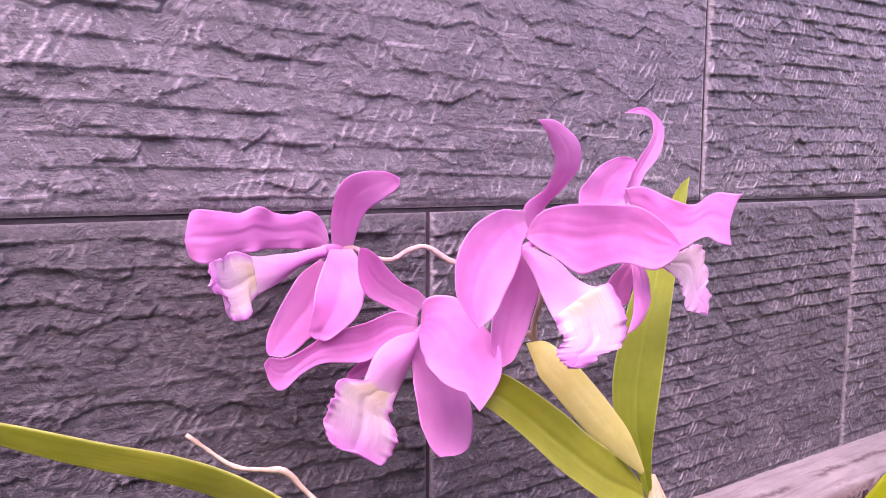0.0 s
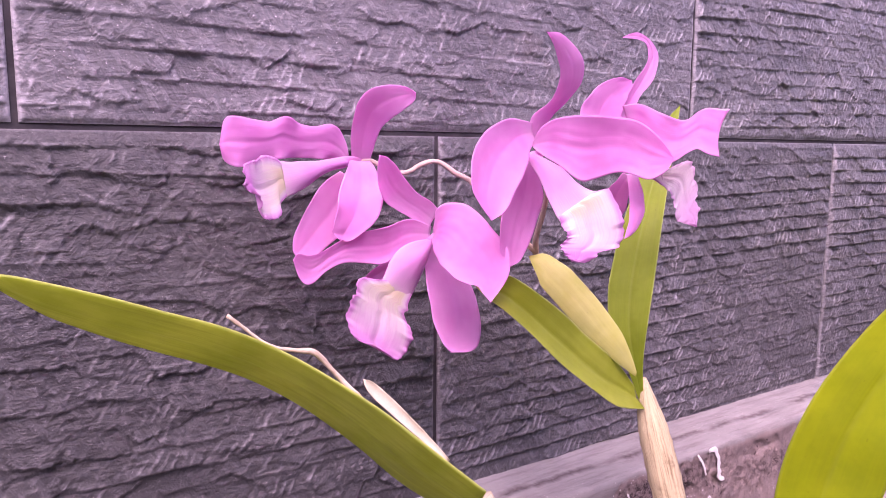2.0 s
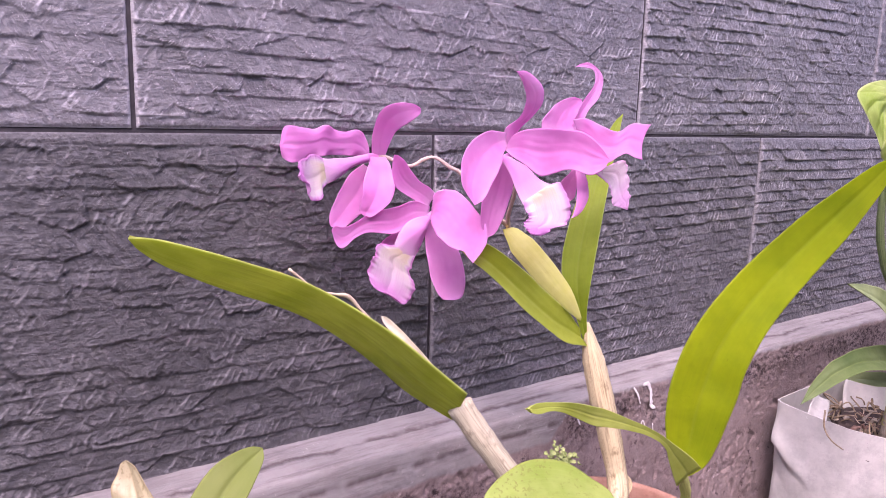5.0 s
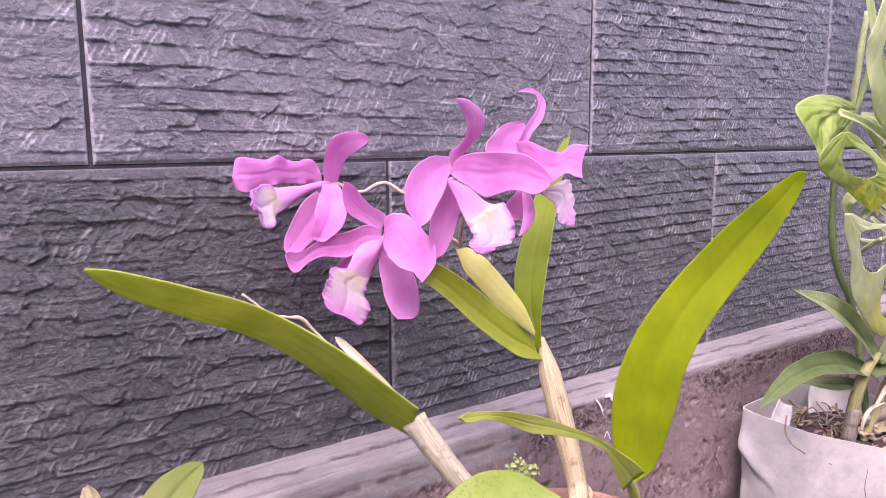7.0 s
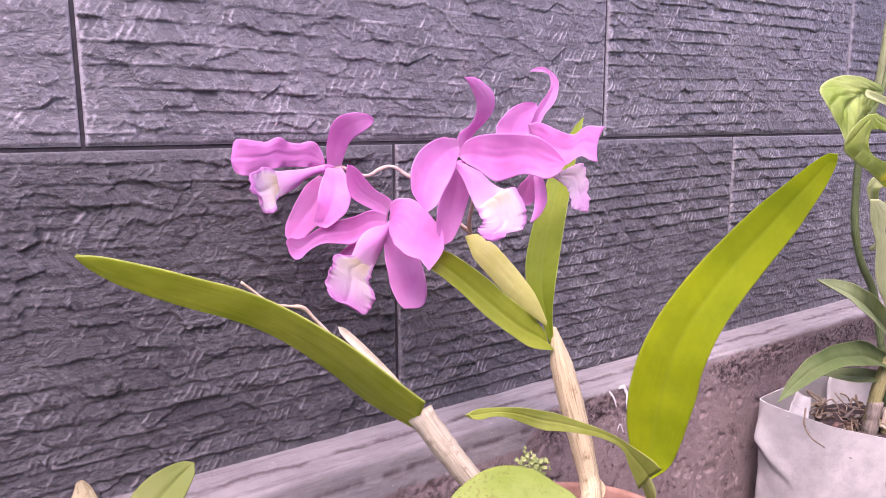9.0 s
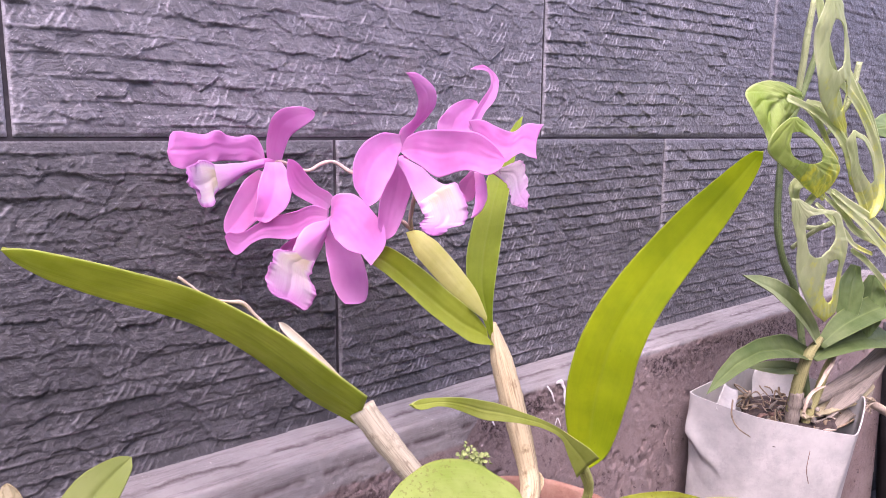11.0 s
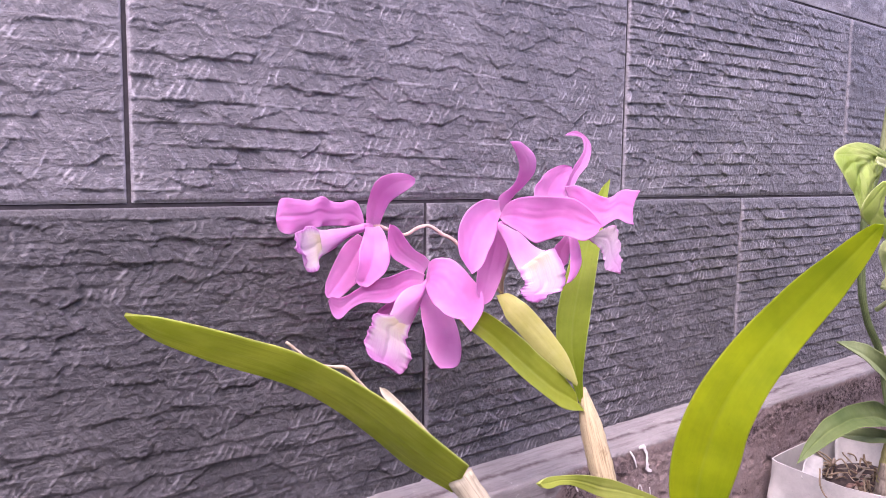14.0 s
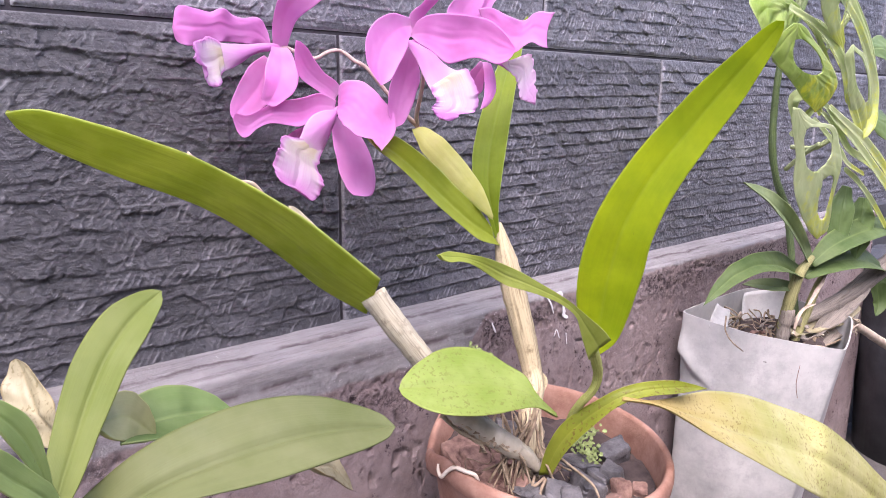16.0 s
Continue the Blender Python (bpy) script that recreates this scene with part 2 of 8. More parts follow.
def petal_material(name, deep, light):
    a = Mat(name, 0.5, spec=0.3)
    uv = a.coord("UV")
    u, v, _z = a.split(uv)
    p = a.coord()
    c = a.mix(a.ramp(a.noise(p, 40, 3), (0.3, 0.0), (0.7, 1.0)), deep, light)
    veins = a.noise(a.coord("UV", (1.5, 34, 1)), 1.0, 2)
    c = a.mix(a.ramp(veins, (0.45, 0.0), (0.65, 0.06)), c, deep)
    c = a.mix(a.ramp(a.math("ABSOLUTE", a.math("SUBTRACT", v, 0.5)), (0.0, 0.10), (0.06, 0.0)), c, deep)
    c = a.mix(a.ramp(a.math("ABSOLUTE", a.math("SUBTRACT", v, 0.5)), (0.30, 0.0), (0.5, 0.4)), c, (0.91, 0.48, 0.82))
    c = a.mix(a.ramp(u, (0.0, 0.5), (0.16, 0.0)), c, (0.85, 0.62, 0.8))
    a.colour(c)
    a.b.inputs["Sheen Weight"].default_value = 0.1
    a.bump(a.math("ADD", a.math("MULTIPLY", veins, 0.5), a.math("MULTIPLY", a.noise(p, 220, 4, 0.7), 0.7)), 0.18, 0.0006)
    return a.thin(0.52).m


def lip_material(name, *stops):
    """The lip: colour runs from its base outwards, and towards the margins, with faint veins."""
    a = Mat(name, 0.5, spec=0.3)
    u, v, _z = a.split(a.coord("UV"))
    p = a.coord()
    off = a.math("MULTIPLY", a.math("ABSOLUTE", a.math("SUBTRACT", v, 0.5)), 2.0)
    rim = a.math("MULTIPLY", a.ramp(off, (0.45, 0.0), (1.0, 1.0)), 0.80)
    w = a.math("ADD", a.math("MAXIMUM", u, rim), a.math("MULTIPLY", a.math("SUBTRACT", a.noise(p, 140, 4, 0.6), 0.5), 0.16))
    c = a.ramp(w, *stops)
    veins = a.noise(a.coord("UV", (1.5, 34, 1)), 1.0, 2)
    c = a.mix(a.ramp(veins, (0.45, 0.0), (0.65, 0.14)), c, (0.64, 0.22, 0.58))
    a.colour(c)
    a.bump(a.math("ADD", veins, a.math("MULTIPLY", a.noise(p, 240, 3), 0.5)), 0.35, 0.0008)
    return a.thin(0.4).m


def bulb_material(name, dark, light, green=None):
    a = Mat(name, 0.7, spec=0.3)
    p = a.coord()
    streak = a.noise(a.coord("UV", (3.2, 24, 1)), 1.0, 6, 0.75)
    c = a.ramp(streak, (0.32, dark), (0.5, light), (0.75, tuple(min(1, x * 1.25) for x in light)))
    blot = a.noise(p, 95, 4, 0.7)
    c = a.mix(a.ramp(blot, (0.57, 0.0), (0.70, 0.65)), c, dark)
    if green:
        c = a.mix(a.ramp(a.noise(p, 30, 2), (0.4, 0.0), (0.7, 0.6)), c, green)
    a.colour(c)
    a.bump(a.math("ADD", streak, a.math("MULTIPLY", a.noise(p, 300, 3), 0.4)), 0.6, 0.0012)
    return a.m


def plain_material(name, dark, light, rough=0.6, scale=40.0, bump=0.4, fine=300.0, spec=0.4):
    a = Mat(name, rough, spec=spec)
    p = a.coord()
    c = a.ramp(a.noise(p, scale, 5, 0.6), (0.32, dark), (0.68, light))
    c = a.mix(a.ramp(a.noise(p, fine, 3), (0.55, 0.0), (0.8, 0.4)), c, dark)
    a.colour(c)
    a.bump(a.noise(p, fine, 4, 0.7), bump, 0.001)
    return a.m


def scuffed_material():
    """White plastic gone grey: grime in cloudy smudges, rubbed streaks and fine specks."""
    a = Mat("scuffed_white_plastic", 0.5, spec=0.4)
    p = a.coord()
    c = a.ramp(a.noise(p, 20, 5, 0.65), (0.32, (0.345, 0.345, 0.318)), (0.6, (0.52, 0.515, 0.475)))
    smudge = a.math("MULTIPLY", a.ramp(a.noise(p, 95, 6, 0.75), (0.46, 0.0), (0.66, 0.5)), a.ramp(a.noise(p, 17, 3), (0.36, 0.0), (0.62, 1.0)))
    c = a.mix(smudge, c, (0.29, 0.275, 0.27))
    streak = a.noise(a.coord(scale=(1, 1, 0.12)), 150, 4, 0.7)
    c = a.mix(a.ramp(streak, (0.56, 0.0), (0.72, 0.4)), c, (0.50, 0.46, 0.45))
    c = a.mix(a.ramp(a.noise(p, 600, 2), (0.66, 0.0), (0.74, 0.5)), c, (0.34, 0.31, 0.29))
    a.put(a.b.inputs["Roughness"], a.ramp(a.noise(p, 60, 3), (0.3, 0.42), (0.7, 0.65)))
    a.colour(c)
    a.bump(a.math("ADD", a.noise(p, 60, 3), a.math("MULTIPLY", a.noise(p, 400, 4, 0.7), 0.3)), 0.35, 0.001)
    return a.m


STONE = stone_material()
GROUT = plain_material("dark_grout", (0.02, 0.018, 0.022), (0.06, 0.055, 0.06), 0.85, 60)
PLINTH = plinth_material()
# concrete darkened to cut the light it bounces up at the wall
CONCRETE = cement_material("dark_concrete", (0.06, 0.055, 0.052), (0.10, 0.093, 0.088), (0.15, 0.14, 0.13))
WHITE_PAINT = plain_material("white_paint", (0.6, 0.58, 0.57), (0.82, 0.8, 0.79), 0.6, 90)
PETAL = petal_material("orchid_petal", (0.75, 0.255, 0.62), (0.87, 0.41, 0.76))
PETAL_PALE = petal_material("orchid_petal_pale", (0.78, 0.305, 0.66), (0.89, 0.46, 0.785))
LIP_TUBE = lip_material("orchid_lip_tube", (0.0, (0.70, 0.27, 0.62)), (0.6, (0.74, 0.34, 0.67)), (0.85, (0.76, 0.46, 0.70)), (1.0, (0.74, 0.62, 0.66)))
LIP = lip_material("orchid_lip", (0.06, (0.68, 0.61, 0.42)), (0.26, (0.74, 0.68, 0.62)), (0.48, (0.75, 0.60, 0.71)), (0.66, (0.70, 0.36, 0.65)), (0.88, (0.67, 0.26, 0.61)), (1.0, (0.77, 0.43, 0.73)))
LIP_WHITE = lip_material("orchid_lip_white", (0.0, (0.80, 0.76, 0.70)), (0.5, (0.82, 0.70, 0.77)), (0.8, (0.78, 0.48, 0.72)), (1.0, (0.76, 0.42, 0.70)))
LEAF_OLIVE = leaf_material("olive_leaf", (0.30, 0.38, 0.018), (0.44, 0.52, 0.06), (0.58, 0.66, 0.20), 0.45, ribs=0.08)
LEAF_UPRIGHT = leaf_material("upright_green_leaf", (0.21, 0.31, 0.012), (0.33, 0.44, 0.035), (0.56, 0.68, 0.20), 0.5, rough=0.5, ribs=0.1)
LEAF_LONG = leaf_material("long_olive_leaf", (0.35, 0.42, 0.05), (0.52, 0.58, 0.125), (0.64, 0.72, 0.26), 0.68, rough=0.5, ribs=0.05, dulled=0.5)
LEAF_DULL = leaf_material("dull_broad_leaf", (0.36, 0.38, 0.17), (0.50, 0.51, 0.25), (0.42, 0.45, 0.17), 0.2, rough=0.6)
LEAF_BRIGHT = leaf_material("bright_leaf", (0.32, 0.44, 0.001), (0.49, 0.595, 0.002), (0.42, 0.50, 0.05), 0.6, rough=0.62, ribs=0.18)
LEAF_MID = leaf_material("mid_leaf", (0.35, 0.43, 0.05), (0.52, 0.60, 0.14), (0.50, 0.56, 0.18), 0.35, rough=0.5)
LEAF_SPECKLED = leaf_material("speckled_leaf", (0.175, 0.26, 0.03), (0.27, 0.35, 0.08), (0.24, 0.30, 0.06), 0.22, spots=0.45, rough=0.55)
LEAF_YELLOW = leaf_material("yellowing_leaf", (0.40, 0.41, 0.115), (0.57, 0.55, 0.265), (0.40, 0.40, 0.14), 0.3, spots=0.75, spot=(0.25, 0.19, 0.06), tip=(0.45, 0.30, 0.09))
LEAF_GREEN_ARCH = leaf_material("green_arching_leaf", (0.15, 0.18, 0.01), (0.27, 0.31, 0.03), (0.36, 0.37, 0.07), 0.25, spots=0.8, spot=(0.14, 0.09, 0.02))
LEAF_PALE = leaf_material("pale_broad_leaf", (0.11, 0.138, 0.04), (0.172, 0.193, 0.078), (0.10, 0.125, 0.035), 0.22, rough=0.68)
LEAF_FRESH = leaf_material("fresh_broad_leaf", (0.135, 0.18, 0.032), (0.21, 0.25, 0.066), (0.14, 0.175, 0.035), 0.25, rough=0.66)
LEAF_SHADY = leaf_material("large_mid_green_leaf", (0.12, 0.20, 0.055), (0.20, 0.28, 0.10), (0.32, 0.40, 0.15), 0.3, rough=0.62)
LEAF_SIDE = leaf_material("mid_green_side_leaf", (0.28, 0.40, 0.11), (0.40, 0.52, 0.19), (0.46, 0.56, 0.22), 0.35, rough=0.62)
LEAF_COOL = leaf_material("cool_green_leaf", (0.17, 0.24, 0.09), (0.28, 0.35, 0.16), (0.25, 0.33, 0.12), 0.2, rough=0.58)
LEAF_DRY = leaf_material("withered_leaf", (0.28, 0.25, 0.14), (0.44, 0.40, 0.25), (0.34, 0.27, 0.12), 0.2, spots=0.5)
LEAF_BAMBOO = leaf_material("narrow_green_leaf", (0.07, 0.122, 0.03), (0.145, 0.205, 0.068), (0.24, 0.33, 0.10), 0.25, rough=0.55)
LEAF_VINE = leaf_material("holed_vine_leaf", (0.40, 0.55, 0.10), (0.60, 0.72, 0.24), (0.74, 0.82, 0.42), 0.6, yellow=(0.84, 0.84, 0.10), side_veins=0.22)
LEAF_VINE_FRESH = leaf_material("striped_vine_leaf", (0.34, 0.50, 0.08), (0.58, 0.70, 0.26), (0.74, 0.82, 0.42), 0.6, side_veins=0.45)
LEAF_VINE_PALE = leaf_material("pale_vine_leaf", (0.56, 0.66, 0.32), (0.74, 0.80, 0.50), (0.80, 0.84, 0.58), 0.6, yellow=(0.76, 0.80, 0.20), side_veins=0.12)
# darker copy of the vine leaf, shade put into its colour
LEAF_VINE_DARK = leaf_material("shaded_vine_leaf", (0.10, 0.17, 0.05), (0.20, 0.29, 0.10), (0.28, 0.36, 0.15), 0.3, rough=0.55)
SHEATH = leaf_material("flower_sheath", (0.68, 0.70, 0.19), (0.86, 0.86, 0.38), (0.80, 0.82, 0.40), 0.55, ribs=0.1)
BULB = bulb_material("papery_pseudobulb", (0.15, 0.10, 0.045), (0.53, 0.45, 0.27))
BULB_GREY = bulb_material("grey_papery_pseudobulb", (0.13, 0.105, 0.065), (0.39, 0.36, 0.255))
CANE_DRY = bulb_material("shrivelled_cane", (0.10, 0.085, 0.065), (0.26, 0.225, 0.18))
CANE_GREEN = bulb_material("muted_green_cane", (0.13, 0.12, 0.045), (0.30, 0.29, 0.12))
STALK_GREEN = bulb_material("green_stalk", (0.20, 0.22, 0.05), (0.38, 0.41, 0.11))
VINE_GREEN = bulb_material("vine_stem", (0.06, 0.10, 0.035), (0.16, 0.22, 0.09))
VINE_PALE = bulb_material("pale_vine_stalk", (0.24, 0.31, 0.12), (0.46, 0.52, 0.27))
PEDICEL = bulb_material("flower_stalk", (0.40, 0.26, 0.22), (0.56, 0.42, 0.36))
TWIG = plain_material("dry_twig", (0.32, 0.25, 0.18), (0.56, 0.47, 0.36), 0.8, 90)
PAPER_DRY = plain_material("dry_papery_sheath", (0.36, 0.32, 0.23), (0.56, 0.51, 0.39), 0.7, 60)
ROOT = plain_material("orchid_root", (0.15, 0.105, 0.06), (0.38, 0.30, 0.20), 0.8, 120)
ROOT_DARK = plain_material("old_brown_root", (0.09, 0.06, 0.035), (0.31, 0.235, 0.15), 0.85, 160)
HUSK = bulb_material("shredded_husk", (0.20, 0.14, 0.08), (0.44, 0.36, 0.24))
TERRACOTTA = plain_material("terracotta", (0.22, 0.105, 0.068), (0.37, 0.215, 0.155), 0.8, 60, 0.5, 420)
SLATE = plain_material("charcoal_chunk", (0.04, 0.038, 0.038), (0.17, 0.162, 0.158), 0.5, 90, 0.9, 420)
BARK = plain_material("brown_bark", (0.11, 0.060, 0.045), (0.33, 0.205, 0.155), 0.9, 130, 1.0, 420)
SOIL = plain_material("dark_potting_mix", (0.03, 0.022, 0.02), (0.09, 0.065, 0.055), 0.95, 90, 0.9, 240)
PLASTIC = scuffed_material()
MOSS = plain_material("pale_moss", (0.12, 0.17, 0.04), (0.30, 0.36, 0.14), 0.85, 120)
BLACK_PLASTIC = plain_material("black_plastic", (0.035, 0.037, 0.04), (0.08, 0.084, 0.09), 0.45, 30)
WIRE = plain_material("cream_wire", (0.55, 0.46, 0.36), (0.72, 0.64, 0.52), 0.5, 90)


# ---- builders ----
def part(name, mesh, material, parent=None, label=""):
    """Links a mesh as one object, under a thing or a part."""
    ob = new(name, mesh)
    if material:
        mesh.materials.append(material)
    if parent:
        ob.parent = parent
        ob.matrix_parent_inverse = parent.matrix_world.inverted()
    return tagged(ob, label) if label else ob


def base(name, place, label, category, group="", kind=""):
    """The Empty at a thing's foot that carries its parts."""
    ob = new(name)
    ob.location = place
    ob.empty_display_size = 0.02
    bpy.context.view_layer.update()
    return tagged(ob, label, category, group, kind)


def mesh_from(verts, faces, uvs=None, smooth=True, sharp=0):
    me = bpy.data.meshes.new("mesh")
    me.from_pydata([tuple(v) for v in verts], [], faces)
    if uvs is not None:
        lay = me.uv_layers.new(name="uv")
        idx = np.empty(len(me.loops), dtype=np.int32)
        me.loops.foreach_get("vertex_index", idx)
        lay.data.foreach_set("uv", np.asarray(uvs, dtype=np.float32)[idx].ravel())
    me.polygons.foreach_set("use_smooth", [smooth] * len(me.polygons))
    me.validate()
    me.update()
    if sharp:
        me.set_sharp_from_angle(angle=radians(sharp))
    return me


def glide(pts, n):
    """n samples of a smooth curve through the points, evenly by length; any columns."""
    p = np.array(pts, float)
    q = np.vstack([2 * p[0] - p[1], p, 2 * p[-1] - p[-2]])
    out = []
    for i in range(len(p) - 1):
        a, b, c, d = q[i:i + 4]
        for s in np.linspace(0, 1, 24, endpoint=False):
            out.append(0.5 * (2 * b + (c - a) * s + (2 * a - 5 * b + 4 * c - d) * s * s + (3 * b - a - 3 * c + d) * s ** 3))
    out.append(p[-1])
    out = np.array(out)
    step = np.r_[0, np.cumsum(np.linalg.norm(np.diff(out[:, :3], axis=0), axis=1))]
    at = np.linspace(0, step[-1], n)
    return np.stack([np.interp(at, step, out[:, k]) for k in range(out.shape[1])], axis=1)


def unit(v):
    v = np.asarray(v, float)
    return v / np.maximum(np.linalg.norm(v, axis=-1, keepdims=True), 1e-9)


def blade(pts, face, cup=0.0, crease=0.1, thick=0.0012, ruffle=0.0, waves=5.0, seed=0, nl=30, nw=10, round_tip=0.06, crumple=0.03):
    """A strap or small leaf along a midrib of (x, y, z, half width). face: the way its upper side looks. cup: how far
    the margins rise; crease: the groove of the midrib; ruffle: wavy margins; crumple: soft dents."""
    rng = np.random.default_rng(seed)
    g = glide(pts, nl)
    c, w = g[:, :3], np.maximum(g[:, 3], 0.0002)
    t = unit(np.gradient(c, axis=0))
    u1 = np.linspace(0, 1, nl)
    if round_tip:
        k = np.clip((u1 - 1 + round_tip) / round_tip, 0, 1)
        w = w * np.sqrt(np.maximum(1 - k ** 2, 0.0004))
    side = unit(np.cross(t, np.asarray(face, float)[None, :]))
    nor = np.cross(side, t)
    uu, vv = np.meshgrid(u1, np.linspace(-1, 1, nw + 1), indexing="ij")
    ph = rng.uniform(0, 6.28, 4)
    lift = cup * vv ** 2 - crease * np.exp(-(vv / 0.1) ** 2)
    wave = np.sin(uu * waves * 6.28 + ph[0] + (vv > 0) * ph[1]) + 0.6 * np.sin(uu * waves * 11.1 + ph[2] + (vv > 0) * ph[3])
    lift = lift + ruffle * wave * np.abs(vv) ** 4
    lift = lift + 2 * crumple * (fractal(uu * 5 + seed, vv * 1.8 + 9, seed + 29, 3) - 0.44)
    spread = 1 + 0.35 * ruffle * np.sin(uu * waves * 8.0 + ph[2] + (vv > 0) * 2) * np.abs(vv)
    N, W = nor[:, None, :], w[:, None]
    top = c[:, None, :] + side[:, None, :] * (W * vv * spread)[..., None] + N * (W * lift)[..., None]
    low = top - N * (thick * (1 - 0.75 * np.abs(vv) ** 6))[..., None]
    n, m = uu.shape
    uv = np.stack([uu.ravel(), (vv.ravel() + 1) / 2], axis=1)
    q = np.arange(n * m).reshape(n, m)
    k = n * m
    up = np.stack([q[:-1, :-1], q[1:, :-1], q[1:, 1:], q[:-1, 1:]], axis=-1).reshape(-1, 4)
    rim = np.r_[q[:, 0], q[-1, 1:], q[-2::-1, -1], q[0, -2:0:-1]]
    nxt = np.roll(rim, -1)
    skirt = np.stack([rim, rim + k, nxt + k, nxt], axis=-1)
    faces = np.vstack([up, up[:, ::-1] + k, skirt])
    return mesh_from(np.vstack([top.reshape(-1, 3), low.reshape(-1, 3)]), faces.tolist(), np.vstack([uv, uv]))


def loft(A, B, cup=0.0, wave=0.0, waves=2.0, fold=0.03, roll=0.0, notch=0.0, frill=0.0, rib=0.02, vee=0.0, pleat=0.0, holes=(), thick=0.0007, seed=0, nl=48, nw=26, facing=(-0.62, -0.76, 0.1)):
    """A petal or leaf spanned between its two margins, which run from base to tip. cup: how deep the middle lies
    (may be given at even steps from base to tip); wave: wavy margins; fold: soft creases; roll: the tip curls
    forward; notch: a hollow cut into a broad end; frill: a crimped rim; rib: the groove of the midrib; vee: the halves folded up from it;
    pleat: raised flesh between side veins; holes: (u, v, ru, rv) cut clean through."""
    rng = np.random.default_rng(seed)
    ph = rng.uniform(0, 6.28, 6)
    a, b = glide(A, nl), glide(B, nl)
    u1 = np.linspace(0, 1, nl)
    wide = np.linalg.norm(b - a, axis=1)
    t = unit(np.gradient((a + b) / 2, axis=0))
    nor = np.cross(b - a, t) / np.maximum(wide.max(), 1e-6)
    nor = nor * np.where((nor @ np.asarray(facing, float)) < 0, -1.0, 1.0)[:, None] + 1e-3 * np.asarray(facing, float)
    for _ in range(6):
        nor = np.vstack([nor[:1], (nor[:-2] + 2 * nor[1:-1] + nor[2:]) / 4, nor[-1:] * 0.3 + nor[-2:-1] * 0.7])
    nor = unit(nor)
    uu, vv = np.meshgrid(u1, np.linspace(-1, 1, nw + 1), indexing="ij")
    keep = np.ones((nl - 1, nw), bool)
    for hu, hv, ru, rv in holes:
        r = np.hypot((uu - hu) / ru, (vv - hv) / rv)
        inside = r < 1
        keep &= ~(inside[:-1, :-1] & inside[1:, :-1] & inside[:-1, 1:] & inside[1:, 1:])
        s = np.where(inside & (r > 1e-4), 1 / np.maximum(r, 1e-4), 1)
        uu, vv = hu + (uu - hu) * s, hv + (vv - hv) * s
    place = np.clip(uu, 0, 1) * (nl - 1)
    i0 = np.clip(place.astype(int), 0, nl - 2)
    fr = (place - i0)[..., None]
    at = lambda q: q[i0] * (1 - fr) + q[i0 + 1] * fr
    a2, b2, N = at(a), at(b), at(nor)
    k = (vv[..., None] + 1) / 2
    top = a2 * (1 - k) + b2 * k
    half = at(wide[:, None] / 2)[..., 0]
    full = half * 0.5 + 0.25 * wide.max() * np.clip((1 - uu) * 6, 0, 1) * np.clip(uu * 6, 0, 1)
    cups = np.interp(uu, np.linspace(0, 1, len(cup)), cup) if isinstance(cup, tuple) else cup
    lift = -cups * half * (1 - vv ** 2) - rib * half * np.exp(-(vv / 0.12) ** 2) - vee * half * (1 - np.abs(vv))
    sway = np.sin(uu * waves * 6.28 + ph[0] + (vv > 0) * ph[1]) + 0.6 * np.sin(uu * waves * 11.1 + ph[2] + (vv > 0) * ph[3])
    lift = lift + wave * full * sway * np.abs(vv) ** 3
    lift = lift + 2.4 * fold * full * (fractal(uu * 3 + seed, vv * 2.2 + 7, seed + 29, 3) - 0.44) * np.clip(uu * 5, 0, 1)
    lift = lift + 0.16 * fold * full * (fractal(uu * 1.6 + seed, vv * 9 + 4, seed + 31, 2) - 0.38) * np.clip(uu * 5, 0, 1)
    if pleat:
        lift = lift + pleat * half * (np.abs(np.sin((uu - 0.42 * np.abs(vv) ** 0.7) * 22)) - 0.6) * np.clip(1.2 - np.abs(vv), 0, 1)
    lift = lift + roll * half * np.clip((uu - 0.86) / 0.14, 0, 1) ** 2
    if frill:
        rim = np.maximum(np.abs(vv) ** 5, np.clip((uu - 0.82) / 0.18, 0, 1) ** 2) * np.clip((uu - 0.12) * 4, 0, 1)
        turn = uu * 9 + (vv > 0) * 1.7 + np.abs(vv) * (uu > 0.9)
        crimp = np.sin(turn * 6.28 + ph[4]) + 0.7 * np.sin(turn * 11.3 + vv * 3 + ph[5])
        lift = lift + frill * rim * crimp
        out = at(unit(b - a)) * np.sign(vv)[..., None] * np.clip(np.abs(vv) * 2 - 1, 0, 1)[..., None]
        top = top + out * (0.5 * frill * rim * np.sin(turn * 13.1 + ph[2]))[..., None]
    if notch:
        top = top - t[-1][None, None, :] * (notch * wide[-1] * (1 - vv ** 2) * np.clip((uu - 0.8) / 0.2, 0, 1) ** 1.5)[..., None]
    top = top + N * lift[..., None]
    low = top - N * (thick * (1 - 0.75 * np.abs(vv) ** 6))[..., None]
    n, m = uu.shape
    uv = np.stack([uu.ravel(), (vv.ravel() + 1) / 2], axis=1)
    i = np.arange(n * m).reshape(n, m)
    c = n * m
    up = np.stack([i[:-1, :-1], i[1:, :-1], i[1:, 1:], i[:-1, 1:]], axis=-1)[keep]
    edges = np.vstack([up[:, [j, (j + 1) % 4]] for j in range(4)])
    back = set(map(tuple, edges[:, ::-1].tolist()))
    side = np.array([(p, p + c, q + c, q) for p, q in edges.tolist() if (p, q) not in back])
    faces = np.vstack([up, up[:, ::-1] + c, side])
    return mesh_from(np.vstack([top.reshape(-1, 3), low.reshape(-1, 3)]), faces.tolist(), np.vstack([uv, uv]))


